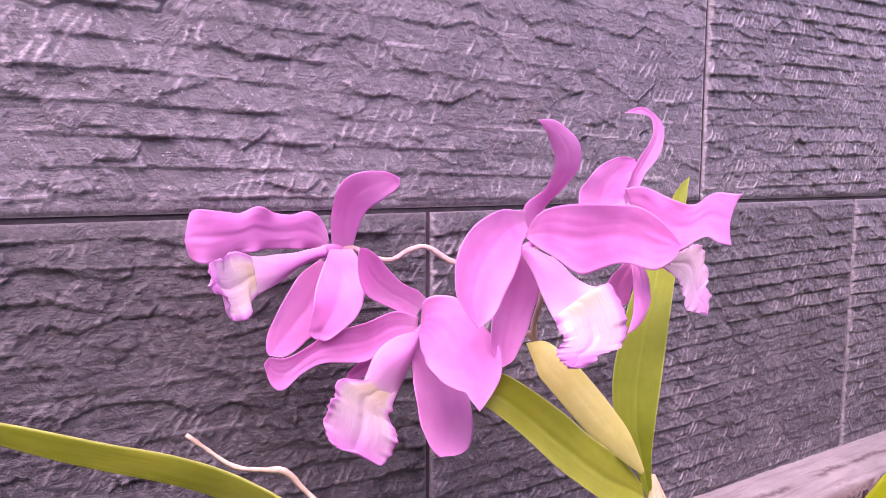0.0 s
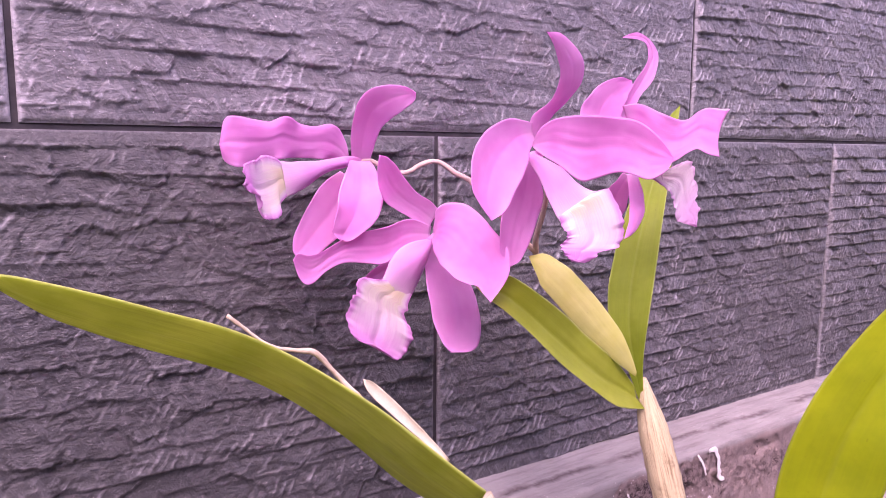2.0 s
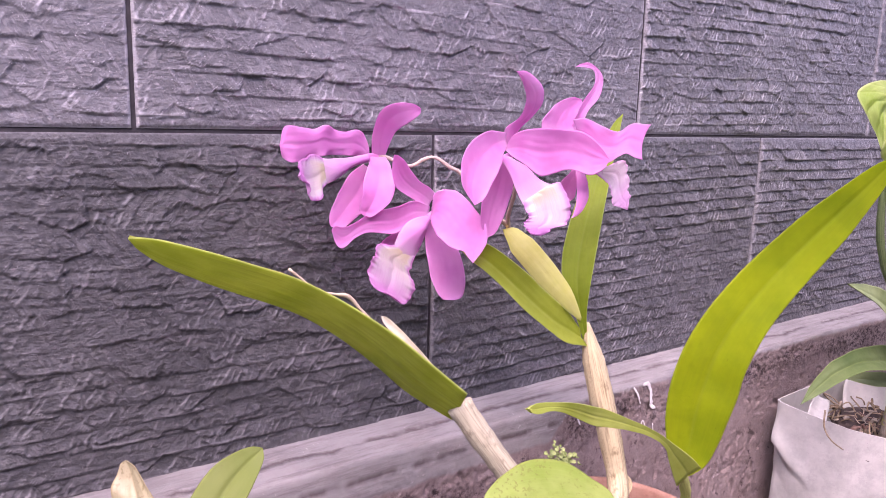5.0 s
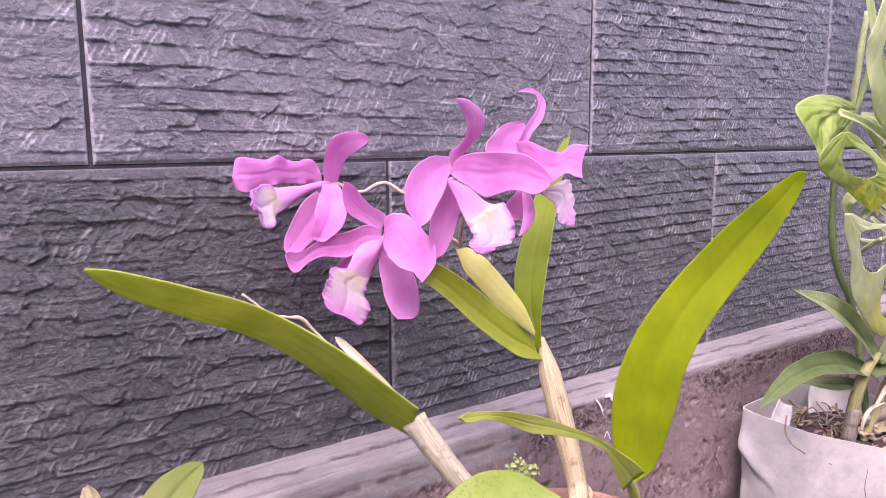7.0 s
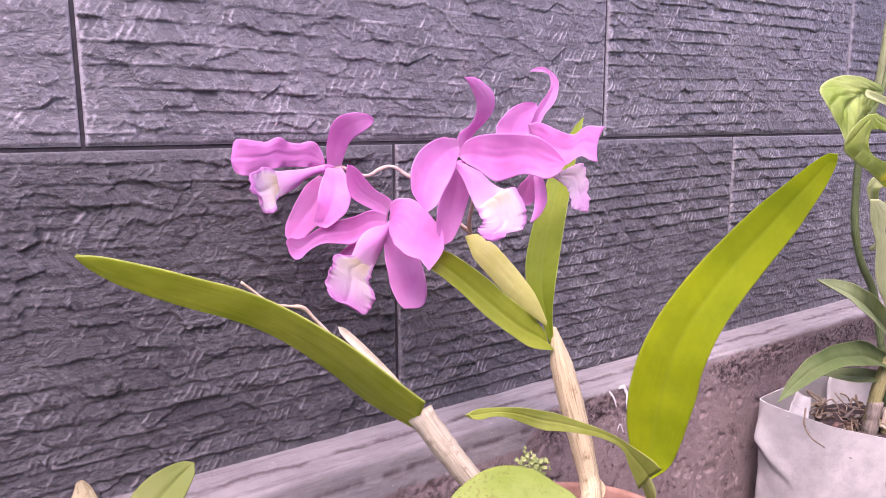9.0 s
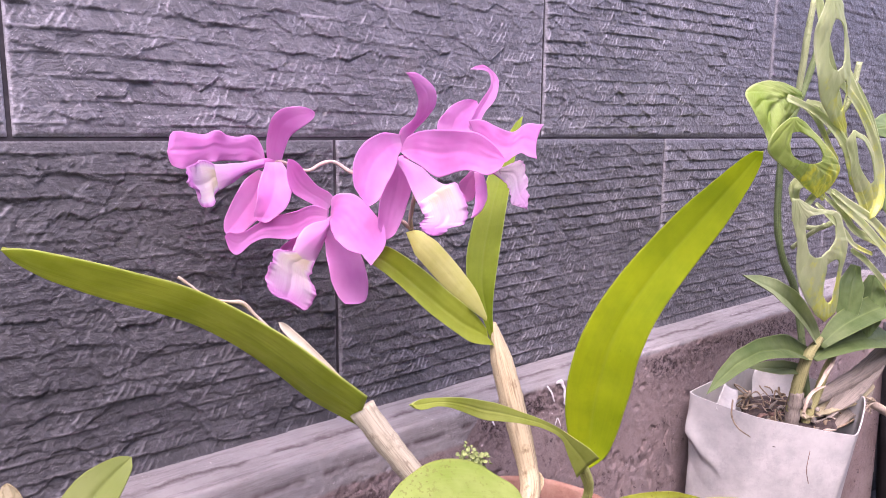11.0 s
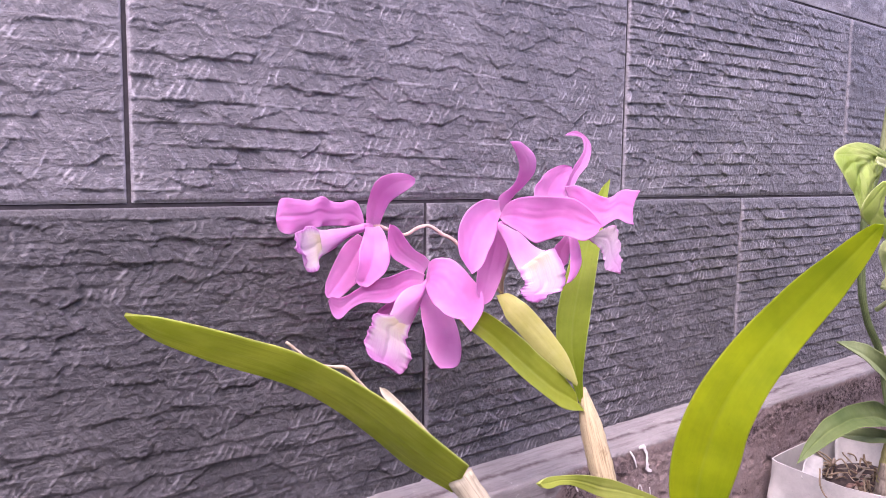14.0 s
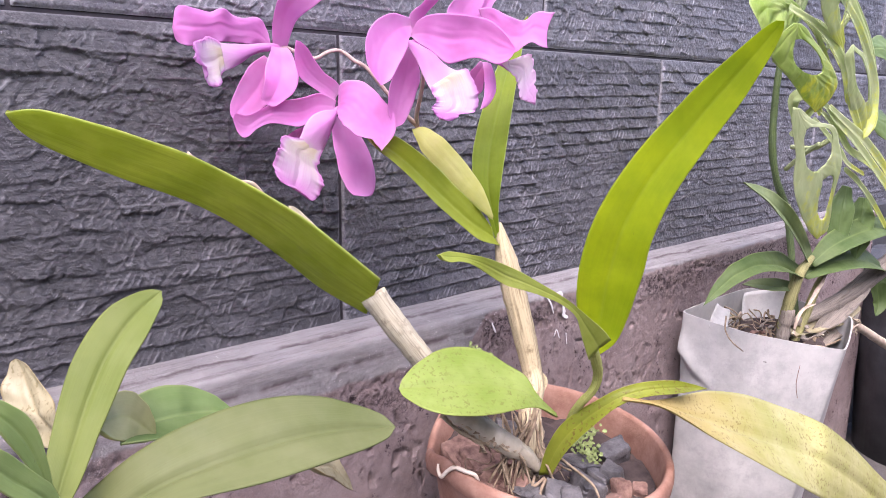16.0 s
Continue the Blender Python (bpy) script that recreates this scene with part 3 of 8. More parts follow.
def rod(pts, nl=24, nw=12, lumps=0.0, ridges=0, seed=0, flat=1.0):
    """A stem along (x, y, z, radius), closed at both ends; ridges run lengthwise."""
    rng = np.random.default_rng(seed)
    g = glide(pts, nl)
    c, r = g[:, :3], np.maximum(g[:, 3], 0.0001)
    t = unit(np.gradient(c, axis=0))
    ref = np.array([0.31, -0.9, 0.2]) if abs(t[:, 2]).mean() > 0.5 else np.array([0.1, 0.2, 1.0])
    s = unit(np.cross(t, ref[None, :]))
    n = np.cross(s, t)
    an = np.linspace(0, 2 * np.pi, nw, endpoint=False)
    ring = np.ones((nl, nw))
    if ridges:
        ring += 0.09 * np.abs(np.sin(an * ridges / 2 + 0.7))[None, :] - 0.05
    if lumps:
        ring += lumps * rng.normal(size=(nl, nw)) * 0.5 + lumps * rng.normal(size=(nl, 1)) * 0.6
    R = r[:, None] * ring
    v = c[:, None, :] + s[:, None, :] * (R * np.cos(an))[..., None] + n[:, None, :] * (R * np.sin(an) * flat)[..., None]
    verts = np.vstack([v.reshape(-1, 3), c[:1], c[-1:]])
    uv = np.stack(np.meshgrid(np.linspace(0, 1, nl), np.arange(nw) / nw, indexing="ij"), axis=-1).reshape(-1, 2)
    uvs = np.vstack([uv, [[0, 0.5], [1, 0.5]]])
    faces = []
    for i in range(nl - 1):
        for j in range(nw):
            j2 = (j + 1) % nw
            faces.append((i * nw + j, i * nw + j2, (i + 1) * nw + j2, (i + 1) * nw + j))
    for j in range(nw):
        j2 = (j + 1) % nw
        faces += [(nl * nw, j2, j), (nl * nw + 1, (nl - 1) * nw + j, (nl - 1) * nw + j2)]
    return mesh_from(verts, faces, uvs)


def lathe(profile, seg=64, wobble=0.0, seed=0, notch=0.0, notch_from=9.0):
    """A pot turned from (radius, z) pairs."""
    rng = np.random.default_rng(seed)
    ph = rng.uniform(0, 6.28, 3)
    verts, faces = [], []
    for r, z in profile:
        for j in range(seg):
            a = 2 * math.pi * j / seg
            k = 1 + wobble * (math.sin(2 * a + ph[0]) + 0.6 * math.sin(5 * a + ph[1] + z * 40))
            chip = max(0.0, 1 - abs(a - 2.32) / 0.62) * notch if z > notch_from else 0.0
            verts.append((r * k * math.cos(a), r * k * math.sin(a), z - chip))
    for i in range(len(profile) - 1):
        for j in range(seg):
            j2 = (j + 1) % seg
            faces.append((i * seg + j, i * seg + j2, (i + 1) * seg + j2, (i + 1) * seg + j))
    faces.append(tuple(range(seg))[::-1])
    faces.append(tuple((len(profile) - 1) * seg + j for j in range(seg)))
    return mesh_from(verts, faces)


def lump(size, seed, sub=2, rough=0.35, facets=True):
    """A broken chunk: an icosphere pushed about and cut by flat planes."""
    rng = random.Random(seed)
    bm = bmesh.new()
    bmesh.ops.create_icosphere(bm, subdivisions=sub, radius=1.0)
    cuts = [(Vector((rng.gauss(0, 1), rng.gauss(0, 1), rng.gauss(0, 1))).normalized(), rng.uniform(0.45, 0.8)) for _ in range(7)]
    for v in bm.verts:
        p = v.co.copy()
        for n, d in cuts:
            e = p.dot(n) - d
            if e > 0:
                p -= n * e
        p *= 1 + rough * 0.35 * noise.noise(p * 1.6 + Vector((seed * 1.7, 0, 0))) + rough * 0.16 * noise.noise(p * 6 + Vector((seed, 0, 0))) + rough * 0.12 * noise.noise(Vector((p.x * 5, p.y * 5, p.z * 26)) + Vector((seed, 0, 0)))
        v.co = Vector((p.x * size[0], p.y * size[1], p.z * size[2]))
    me = bpy.data.meshes.new("lump")
    bm.to_mesh(me)
    bm.free()
    me.polygons.foreach_set("use_smooth", [not facets] * len(me.polygons))
    me.set_sharp_from_angle(angle=radians(24))
    return me


def shard(size, seed):
    """A split slab: a box with skewed corners, layered broken sides and worn edges."""
    rng = random.Random(seed)
    n = 14
    skew = {(a, b, c): Vector([rng.uniform(-0.28, 0.28) for _ in range(3)]) for a in (0, 1) for b in (0, 1) for c in (0, 1)}
    bm = bmesh.new()
    bmesh.ops.create_cube(bm, size=2.0)
    bmesh.ops.subdivide_edges(bm, edges=bm.edges[:], cuts=n - 1, use_grid_fill=True)
    for v in bm.verts:
        p = v.co.copy()
        f = [(x + 1) / 2 for x in p]
        off = Vector()
        for (a, b, c), d in skew.items():
            off += d * ((f[0] if a else 1 - f[0]) * (f[1] if b else 1 - f[1]) * (f[2] if c else 1 - f[2]))
        r = max(1.0, (abs(p.x) ** 8 + abs(p.y) ** 8 + abs(p.z) ** 8) ** 0.125)
        p = p / r + off
        layer = noise.noise(Vector((p.x * 0.8, p.y * 0.8, p.z * 5 + seed)))
        p *= 1 + 0.10 * layer + 0.05 * noise.noise(p * 5 + Vector((seed, 0, 0))) + 0.03 * noise.noise(p * 14 + Vector((seed, 0, 0)))
        v.co = Vector((p.x * size[0], p.y * size[1], p.z * size[2]))
    me = bpy.data.meshes.new("shard")
    bm.to_mesh(me)
    bm.free()
    me.polygons.foreach_set("use_smooth", [True] * len(me.polygons))
    me.set_sharp_from_angle(angle=radians(30))
    return me


def _hash(ix, iz, seed):
    n = (ix.astype(np.int64) * 374761393 + iz.astype(np.int64) * 668265263 + seed * 974711) & 0x7FFFFFFF
    n = ((n ^ (n >> 13)) * 1274126177) & 0x7FFFFFFF
    return ((n ^ (n >> 16)) & 0xFFFF) / 65535.0


def value_noise(x, z, seed):
    ix, iz = np.floor(x), np.floor(z)
    fx, fz = x - ix, z - iz
    fx, fz = fx * fx * (3 - 2 * fx), fz * fz * (3 - 2 * fz)
    a, b = _hash(ix, iz, seed), _hash(ix + 1, iz, seed)
    c, d = _hash(ix, iz + 1, seed), _hash(ix + 1, iz + 1, seed)
    return (a * (1 - fx) + b * fx) * (1 - fz) + (c * (1 - fx) + d * fx) * fz


def fractal(x, z, seed, octaves=4):
    out, amp = 0.0, 0.5
    for o in range(octaves):
        out = out + amp * value_noise(x * 2 ** o, z * 2 ** o, seed + 17 * o)
        amp *= 0.5
    return out


def facets(x, z, sx, sz, seed, steep):
    """Flat broken faces: the plane tilted at random that belongs to the nearest of scattered points."""
    px, pz = x / sx, z / sz
    ix, iz = np.floor(px), np.floor(pz)
    best = np.full(x.shape, 1e9)
    out = np.zeros(x.shape)
    for dx in (-1, 0, 1):
        for dz in (-1, 0, 1):
            cx, cz = ix + dx, iz + dz
            ox, oz = cx + 0.1 + 0.8 * _hash(cx, cz, seed), cz + 0.1 + 0.8 * _hash(cx, cz, seed + 3)
            d = (px - ox) ** 2 + (pz - oz) ** 2
            plane = (_hash(cx, cz, seed + 5) - 0.5) + steep * ((_hash(cx, cz, seed + 7) - 0.5) * (px - ox) - (0.15 + 0.85 * _hash(cx, cz, seed + 11)) * (pz - oz))
            near = d < best
            best, out = np.where(near, d, best), np.where(near, plane, out)
    return out


# ---- the wall ----
JOINT = 0.0026
SEAM = 0.5


def stone_tile(x0, x1, z0, z1, seed, pitch, depth, reach, wander, step=0.0016, strokes=1.0, plane=0.3):
    """One split-faced stone: rows of broken chips, each thrown forward at its lower lip, over larger flakes, with a sawn margin."""
    nx, nz = max(2, int((x1 - x0) / step)), max(2, int((z1 - z0) / step))
    X, Z = np.meshgrid(np.linspace(x0, x1, nx + 1), np.linspace(z0, z1, nz + 1), indexing="xy")
    jag = fractal(X * 120, Z * 150, seed + 5, 4) - 0.47
    drift = fractal(X * 7, Z * 12, seed, 3) - 0.44
    slant = fractal(X * 11 + 70, Z * 16, seed + 91, 2) - 0.38
    q = (Z + pitch * (wander * (drift + 0.5 * slant) + 0.12 * jag) + 0.02 * (X - x0) * ((seed % 3) - 1)) / pitch
    row = np.floor(q)
    f = q - row
    one = row * 0
    # chips along each row, of uneven length, with slanting ends
    long = 0.6 + 1.2 * _hash(row, one + 3, seed)
    cell_at = X / (reach * long) + 9.7 * _hash(row, one, seed + 1) + 0.35 * jag + (f - 0.5) * (1.1 * _hash(row, one + 5, seed) - 0.2)
    cell = np.floor(cell_at)
    g = cell_at - cell
    chip = _hash(cell, row, seed + 9)
    tilt = (_hash(row, one + 11, seed) - 0.25) * (0.4 + 0.6 * _hash(cell, row, seed + 13))
    lip = 0.05 + 0.09 * _hash(cell, row, seed + 15)
    ledge = np.where(f < lip, f / lip, 1 - 0.8 * np.maximum(0, (f - lip) / (1 - lip)) ** 1.2)
    body = ledge * (0.30 + 0.70 * chip ** 1.2) + 0.75 * tilt * (g - 0.5)
    # larger flakes broken off in flat steps, and small facets
    fl = fractal(X * 8 + 3, Z * 34 + 0.8 * jag, seed + 41, 3) * 6.0
    step_at = np.floor(fl)
    flake = (step_at + np.clip((fl - step_at) * 6 - 5, 0, 1)) / 6.0 - 0.44
    big = facets(X + 0.4 * Z + 0.002 * jag, Z + 0.003 * jag, reach * 1.1, pitch * 0.9, seed + 61, 0.8)
    small = facets(X + 0.5 * Z, Z, reach * 0.22, pitch * 0.55, seed + 71, 1.2)
    fine = fractal(X * 420, Z * 560, seed + 55, 3) - 0.44
    calm = np.clip((fractal(X * 6 + 40, Z * 14, seed + 77, 2) - 0.24) * 4, 0.3, 1)
    lean = 0.5 + 0.35 * (_hash(cell, row, seed + 21) - 0.5)
    chisel = facets(X * 0.87 - Z * lean, X * lean + Z * 0.87, 0.0027, 0.0085, seed + 81, 1.0)
    h = depth * (0.85 * body * calm + 0.30 * flake + plane * big + 0.13 * small + 0.11 * chisel + 0.06 * jag + 0.05 * fine)
    # strokes of the chisel, leaning over within each row: bruised paler, edge highlights painted in
    slant_at = (X - (0.45 + 0.5 * _hash(row, one + 17, seed)) * Z) / 0.0046 + 5.3 * _hash(row, one + 19, seed) + 1.1 * jag
    blow = np.floor(slant_at)
    force = _hash(blow, row, seed + 23)
    thin = 0.10 + 0.16 * _hash(blow, row, seed + 25)
    mark = np.clip(1 - np.abs(slant_at - blow - 0.5) / thin, 0, 1) * np.clip((force - 0.35) * 2.2, 0, 1)
    mark = mark * np.clip(1.15 - np.abs(f - 0.25 - 0.5 * _hash(blow, row, seed + 27)) * 2.2, 0, 1)
    patch = np.clip((fractal(X * 34 + 8, Z * 46, seed + 29, 3) - 0.36) * 6, 0, 1)
    brow = np.clip(1 - np.abs(f - lip - 0.04) / 0.09, 0, 1) * np.clip((_hash(cell, row, seed + 33) - 0.45) * 2, 0, 1)
    bruise = np.clip(1.3 * mark * patch * strokes + 0.8 * brow * (0.4 + 0.6 * patch), 0, 1)
    h = h + depth * 0.30 * mark * patch * strokes
    edge = np.minimum(2.2 * np.minimum(X - x0, x1 - X), np.minimum(Z - z0, (z1 - Z) * 0.7))
    k = np.clip(edge / 0.006, 0, 1)
    k = k * k * (3 - 2 * k)
    h = h * (0.16 + 0.84 * k) - 0.0012 * np.clip(1 - edge / 0.0022, 0, 1)
    Y = -h
    verts = np.stack([X, Y, Z], axis=-1).reshape(-1, 3)
    i = np.arange((nx + 1) * (nz + 1)).reshape(nz + 1, nx + 1)
    faces = np.stack([i[:-1, :-1], i[:-1, 1:], i[1:, 1:], i[1:, :-1]], axis=-1).reshape(-1, 4)
    rim = np.r_[i[0, :], i[1:, -1], i[-1, -2::-1], i[-2:0:-1, 0]]
    lip_at = len(verts) + np.arange(len(rim))
    back = lip_at + len(rim)
    bv = verts[rim].copy()
    bv[:, 1] = 0.012
    verts = np.vstack([verts, verts[rim], bv])
    nxt = np.roll(np.arange(len(rim)), -1)
    skirt = np.stack([lip_at, back, back[nxt], lip_at[nxt]], axis=-1)
    allf = np.vstack([faces, skirt])
    me = bpy.data.meshes.new("stone_tile")
    me.vertices.add(len(verts))
    me.vertices.foreach_set("co", verts.astype(np.float32).ravel())
    me.loops.add(allf.size)
    me.loops.foreach_set("vertex_index", allf.astype(np.int32).ravel())
    me.polygons.add(len(allf))
    me.polygons.foreach_set("loop_start", np.arange(0, allf.size, 4, dtype=np.int32))
    me.update(calc_edges=True)
    me.validate()
    pale = me.attributes.new("bruise", "FLOAT", "POINT")
    pale.data.foreach_set("value", np.r_[(bruise * k).ravel(), np.zeros(2 * len(rim))].astype(np.float32))
    return me


def slab(name, x0, x1, y0, y1, z0, z1, material, label="", bevel=0.004, kind="structure"):
    bm = bmesh.new()
    bmesh.ops.create_cube(bm, size=1.0)
    for v in bm.verts:
        v.co = Vector(((x0 + x1) / 2 + v.co.x * (x1 - x0), (y0 + y1) / 2 + v.co.y * (y1 - y0), (z0 + z1) / 2 + v.co.z * (z1 - z0)))
    if bevel:
        bmesh.ops.bevel(bm, geom=bm.edges[:], offset=bevel, segments=2, affect="EDGES")
    me = bpy.data.meshes.new(name)
    bm.to_mesh(me)
    bm.free()
    return tagged(part(name, me, material), label, "", "", kind)


GROUND = -0.10
wall = slab("wall_north", -1.6, 2.6, 0.0018, 0.2, GROUND, 1.7, GROUT, "wall faced with dark grey split stone tiles", 0)
UPPER = (-1.001, -0.601, -0.199, 0.211, 0.613, 1.013, 1.413)
LOWER = (-0.8, -0.4, 0.0, 0.4, 0.8, 1.2)
# tone of each tile; the lower course has its weaker light painted in
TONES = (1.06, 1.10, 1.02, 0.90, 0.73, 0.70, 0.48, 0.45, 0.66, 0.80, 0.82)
ROWS_OF_TILES = ((SEAM, 0.709, UPPER, 3), (0.27, SEAM, LOWER, 40))
for z0, z1, cuts, s0 in ROWS_OF_TILES:
    for i, (x0, x1) in enumerate(zip(cuts, cuts[1:])):
        near = -0.7 < (x0 + x1) / 2 < 0.7
        coarse = x0 < 0
        me = stone_tile(x0 + JOINT / 2, x1 - JOINT / 2, z0 + JOINT / 2, z1 - JOINT / 2, s0 + i * 7, 0.0124 if coarse else 0.0108, (0.0021 if z0 == SEAM else 0.0029) if coarse else 0.0030, 0.021 if coarse else 0.017, 0.42 if coarse else 0.18, 0.00095 if near else 0.0018, 0.85 if coarse else 1.0, 0.45 if coarse else 0.30)
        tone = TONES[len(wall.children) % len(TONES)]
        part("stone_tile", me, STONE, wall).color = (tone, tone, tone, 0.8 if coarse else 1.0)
# courses above the view, in coarser relief
for k in range(4):
    z0 = 0.709 + 0.2 * k
    off = 0.2 * (k % 2)
    for i in range(8):
        x0 = -1.2 + 0.4 * i - off
        me = stone_tile(x0 + JOINT / 2, x0 + 0.4 - JOINT / 2, z0 + JOINT / 2, z0 + 0.2 - JOINT / 2, 200 + k * 11 + i, 0.0115, 0.005, 0.02, 1.0, 0.006)
        part("stone_tile", me, STONE, wall)

# ---- the cement plinth at the wall's foot ----
PLINTH_END = 0.958


def plinth_mesh():
    prof = [(0.004, 0.2948)]
    prof += [(-0.0425 * k / 30, 0.2948 - 0.0014 * (k / 30) ** 2) for k in range(1, 31)]
    prof += [(-0.0440, 0.2926), (-0.0448, 0.2910), (-0.0451, 0.2892)]
    z = 0.288
    while z > GROUND:
        prof.append((-0.0452 - 0.004 * (0.288 - z), z))
        z -= 0.0013 if z > 0.16 else 0.0035
    prof.append((-0.044, GROUND - 0.01))
    xs = np.r_[np.linspace(-1.5, -0.35, 120, endpoint=False), np.linspace(-0.35, PLINTH_END, 1150)]
    P = np.array(prof)
    X = np.repeat(xs[:, None], len(P), axis=1)
    Y, Z = np.repeat(P[None, :, 0], len(xs), axis=0), np.repeat(P[None, :, 1], len(xs), axis=0)
    onface = np.clip((0.2926 - Z) / 0.004, 0, 1)
    # the smooth render comes further down the face beyond the rough patch
    skim = 0.0245 * np.clip((0.105 - X) / 0.02, 0, 1)
    wave = fractal(X * 12, Z * 14 + Y * 30, 8, 3) - 0.45
    grain = fractal(X * 330, Z * 330 + Y * 330, 5, 3) - 0.44
    crust = np.clip((fractal(X * 13, Z * 17, 12, 3) - 0.36) * 7, 0, 1)
    crust = crust * np.clip((Z + skim - 0.250) / 0.02, 0.06, 1) * onface * np.clip((0.292 - Z - skim) / 0.003, 0, 1)
    flake = np.floor(fractal(X * 45, Z * 60, 33, 4) * 5) / 5 - 0.4
    hole = np.clip((fractal(X * 130, Z * 100, 47, 4) - 0.60) * 12, 0, 1) * onface * np.clip((0.288 - Z - skim) / 0.003, 0, 1)
    Y2 = Y - wave * 0.0012 * onface - grain * (0.0005 + 0.0008 * onface + 0.0026 * crust) - flake * 0.0022 * crust + hole * 0.0022
    ragged = np.exp(-((Z + skim - 0.289) / 0.004) ** 2) * (fractal(X * 60, Z * 0, 15, 4) - 0.45)
    Z2 = Z + ragged * 0.004 + (1 - onface) * (0.0004 * wave + 0.0012 * grain) * np.clip(-Y / 0.01, 0, 1)
    seam = np.abs(Y + 0.022 + 0.018 * (fractal(X * 7, X * 0, 61, 4) - 0.45))
    Z2 = Z2 - (1 - onface) * 0.0012 * np.clip(1 - seam / 0.0014, 0, 1) * (fractal(X * 6, X * 0, 63, 2) > 0.34)
    verts = np.stack([X, Y2, Z2], axis=-1).reshape(-1, 3)
    n, m = X.shape
    faces = [(i * m + j, (i + 1) * m + j, (i + 1) * m + j + 1, i * m + j + 1) for i in range(n - 1) for j in range(m - 1)]
    faces = [f[::-1] for f in faces]
    k = len(verts)
    verts = np.vstack([verts, [[PLINTH_END, 0.02, 0.2925], [PLINTH_END, 0.02, GROUND - 0.01]]])
    faces.append(tuple([(n - 1) * m + j for j in range(m)] + [k + 1, k]))
    me = mesh_from(verts, faces)
    me.materials.append(PLINTH)
    return me


plinth = tagged(new("plinth", plinth_mesh()), "mauve brown rough cement plinth along the wall's foot", "plinth", "", "structure")


def brush_mark(pts):
    return blade([(p[0], p[1], min(p[2], 0.2918), p[3] * 0.75) for p in pts], (0, -1, 0.1), 0.0, 0.0, 0.0005, 0.35, 4, int(abs(pts[0][0]) * 1000), 14, 4)


for pts in ([(0.1776, -0.0465, 0.2965, 0.001), (0.1835, -0.0465, 0.2842, 0.0012), (0.1873, -0.0465, 0.2751, 0.0008)],
            [(0.1891, -0.0465, 0.2972, 0.0016), (0.1955, -0.0465, 0.2942, 0.0024), (0.2004, -0.0465, 0.2823, 0.002), (0.2014, -0.0465, 0.2717, 0.0028), (0.2082, -0.0465, 0.2671, 0.0012)],
            [(0.1109, -0.0465, 0.2822, 0.0007), (0.1138, -0.0465, 0.2765, 0.0011), (0.1161, -0.0465, 0.2725, 0.0007)],
            [(0.1892, -0.0465, 0.2538, 0.0006), (0.1924, -0.0465, 0.2593, 0.0008), (0.197, -0.0465, 0.2505, 0.0006)],
            [(0.2056, -0.0465, 0.2537, 0.0006), (0.2079, -0.0465, 0.2425, 0.0006)]):
    part("paint_mark", brush_mark(pts), WHITE_PAINT, plinth, "smear of white paint")

ground = slab("ground", -60, 60, -60, 60, GROUND - 0.3, GROUND, CONCRETE, "bare grey concrete ground", 0)

# unseen wall added to hold the low front sky off the tiles
sky_block = slab("wall_south", -3.0, 4.0, -1.75, -1.55, GROUND, 1.3, CONCRETE, "plain grey wall out of view, added to block the low sky", 0)
# ---- the flowering orchid ----
TOWARD = (-0.62, -0.76, 0.1)
orchid = base("orchid_plant", (0.06, -0.150, 0.2), "flowering orchid with pink blooms and long olive leaves, potted", "orchid")


PETALS = {"petal": PETAL, "sepal": PETAL_PALE}


def flower(label, core):
    """A bloom's column, which carries its sepals, petals and lip."""
    return part("flower", rod(core, 12, 10), PETAL_PALE, orchid, label)


def tepal(kind, bloom, A, B, **kw):
    return part(kind, loft(A, B, **{"wave": 0.03, "fold": 0.03, **kw}), PETALS[kind], bloom)


def lip_tube(bloom, A, B, seed):
    return part("lip", loft(A, B, cup=(-0.9, -0.75, -0.4, 0.0), rib=0.0, seed=seed, nl=32, nw=20), LIP_TUBE, bloom, "pink lip tube")


def lip_lobe(tube, A, B, seed, material=LIP):
    return part("lip_lobe", loft(A, B, cup=(-0.05, 0.06, 0.04, -0.12), wave=0.04, waves=2.5, fold=0.015, frill=0.0005, rib=0.03, thick=0.0006, seed=seed, nl=64, nw=36), material, tube, "frilled lip with a cream throat and rose margin")


bloom = flower("pink orchid bloom turned aside, with a ruffled petal", [(-0.0601, -0.0260, 0.4852, 0.0022), (-0.0665, -0.0298, 0.4864, 0.0022), (-0.0735, -0.0340, 0.4871, 0.0013)])
tepal("petal", bloom, [(-0.0669, -0.027, 0.4889), (-0.0692, -0.0282, 0.4967), (-0.0767, -0.0295, 0.5027), (-0.0853, -0.0308, 0.5015), (-0.0936, -0.0324, 0.5028), (-0.1004, -0.0338, 0.5056), (-0.1069, -0.0346, 0.503), (-0.1155, -0.0355, 0.5039), (-0.1246, -0.0355, 0.5049), (-0.1274, -0.035, 0.5023), (-0.129, -0.034, 0.4933)],
      [(-0.0685, -0.027, 0.4862), (-0.0804, -0.0289, 0.4871), (-0.096, -0.0319, 0.4877), (-0.108, -0.0343, 0.4869), (-0.1135, -0.035, 0.4858), (-0.1204, -0.036, 0.484), (-0.1248, -0.0354, 0.4846), (-0.128, -0.0348, 0.4874), (-0.129, -0.034, 0.4933)], cup=-0.10, wave=0.10, waves=3.5, fold=0.05, seed=1)
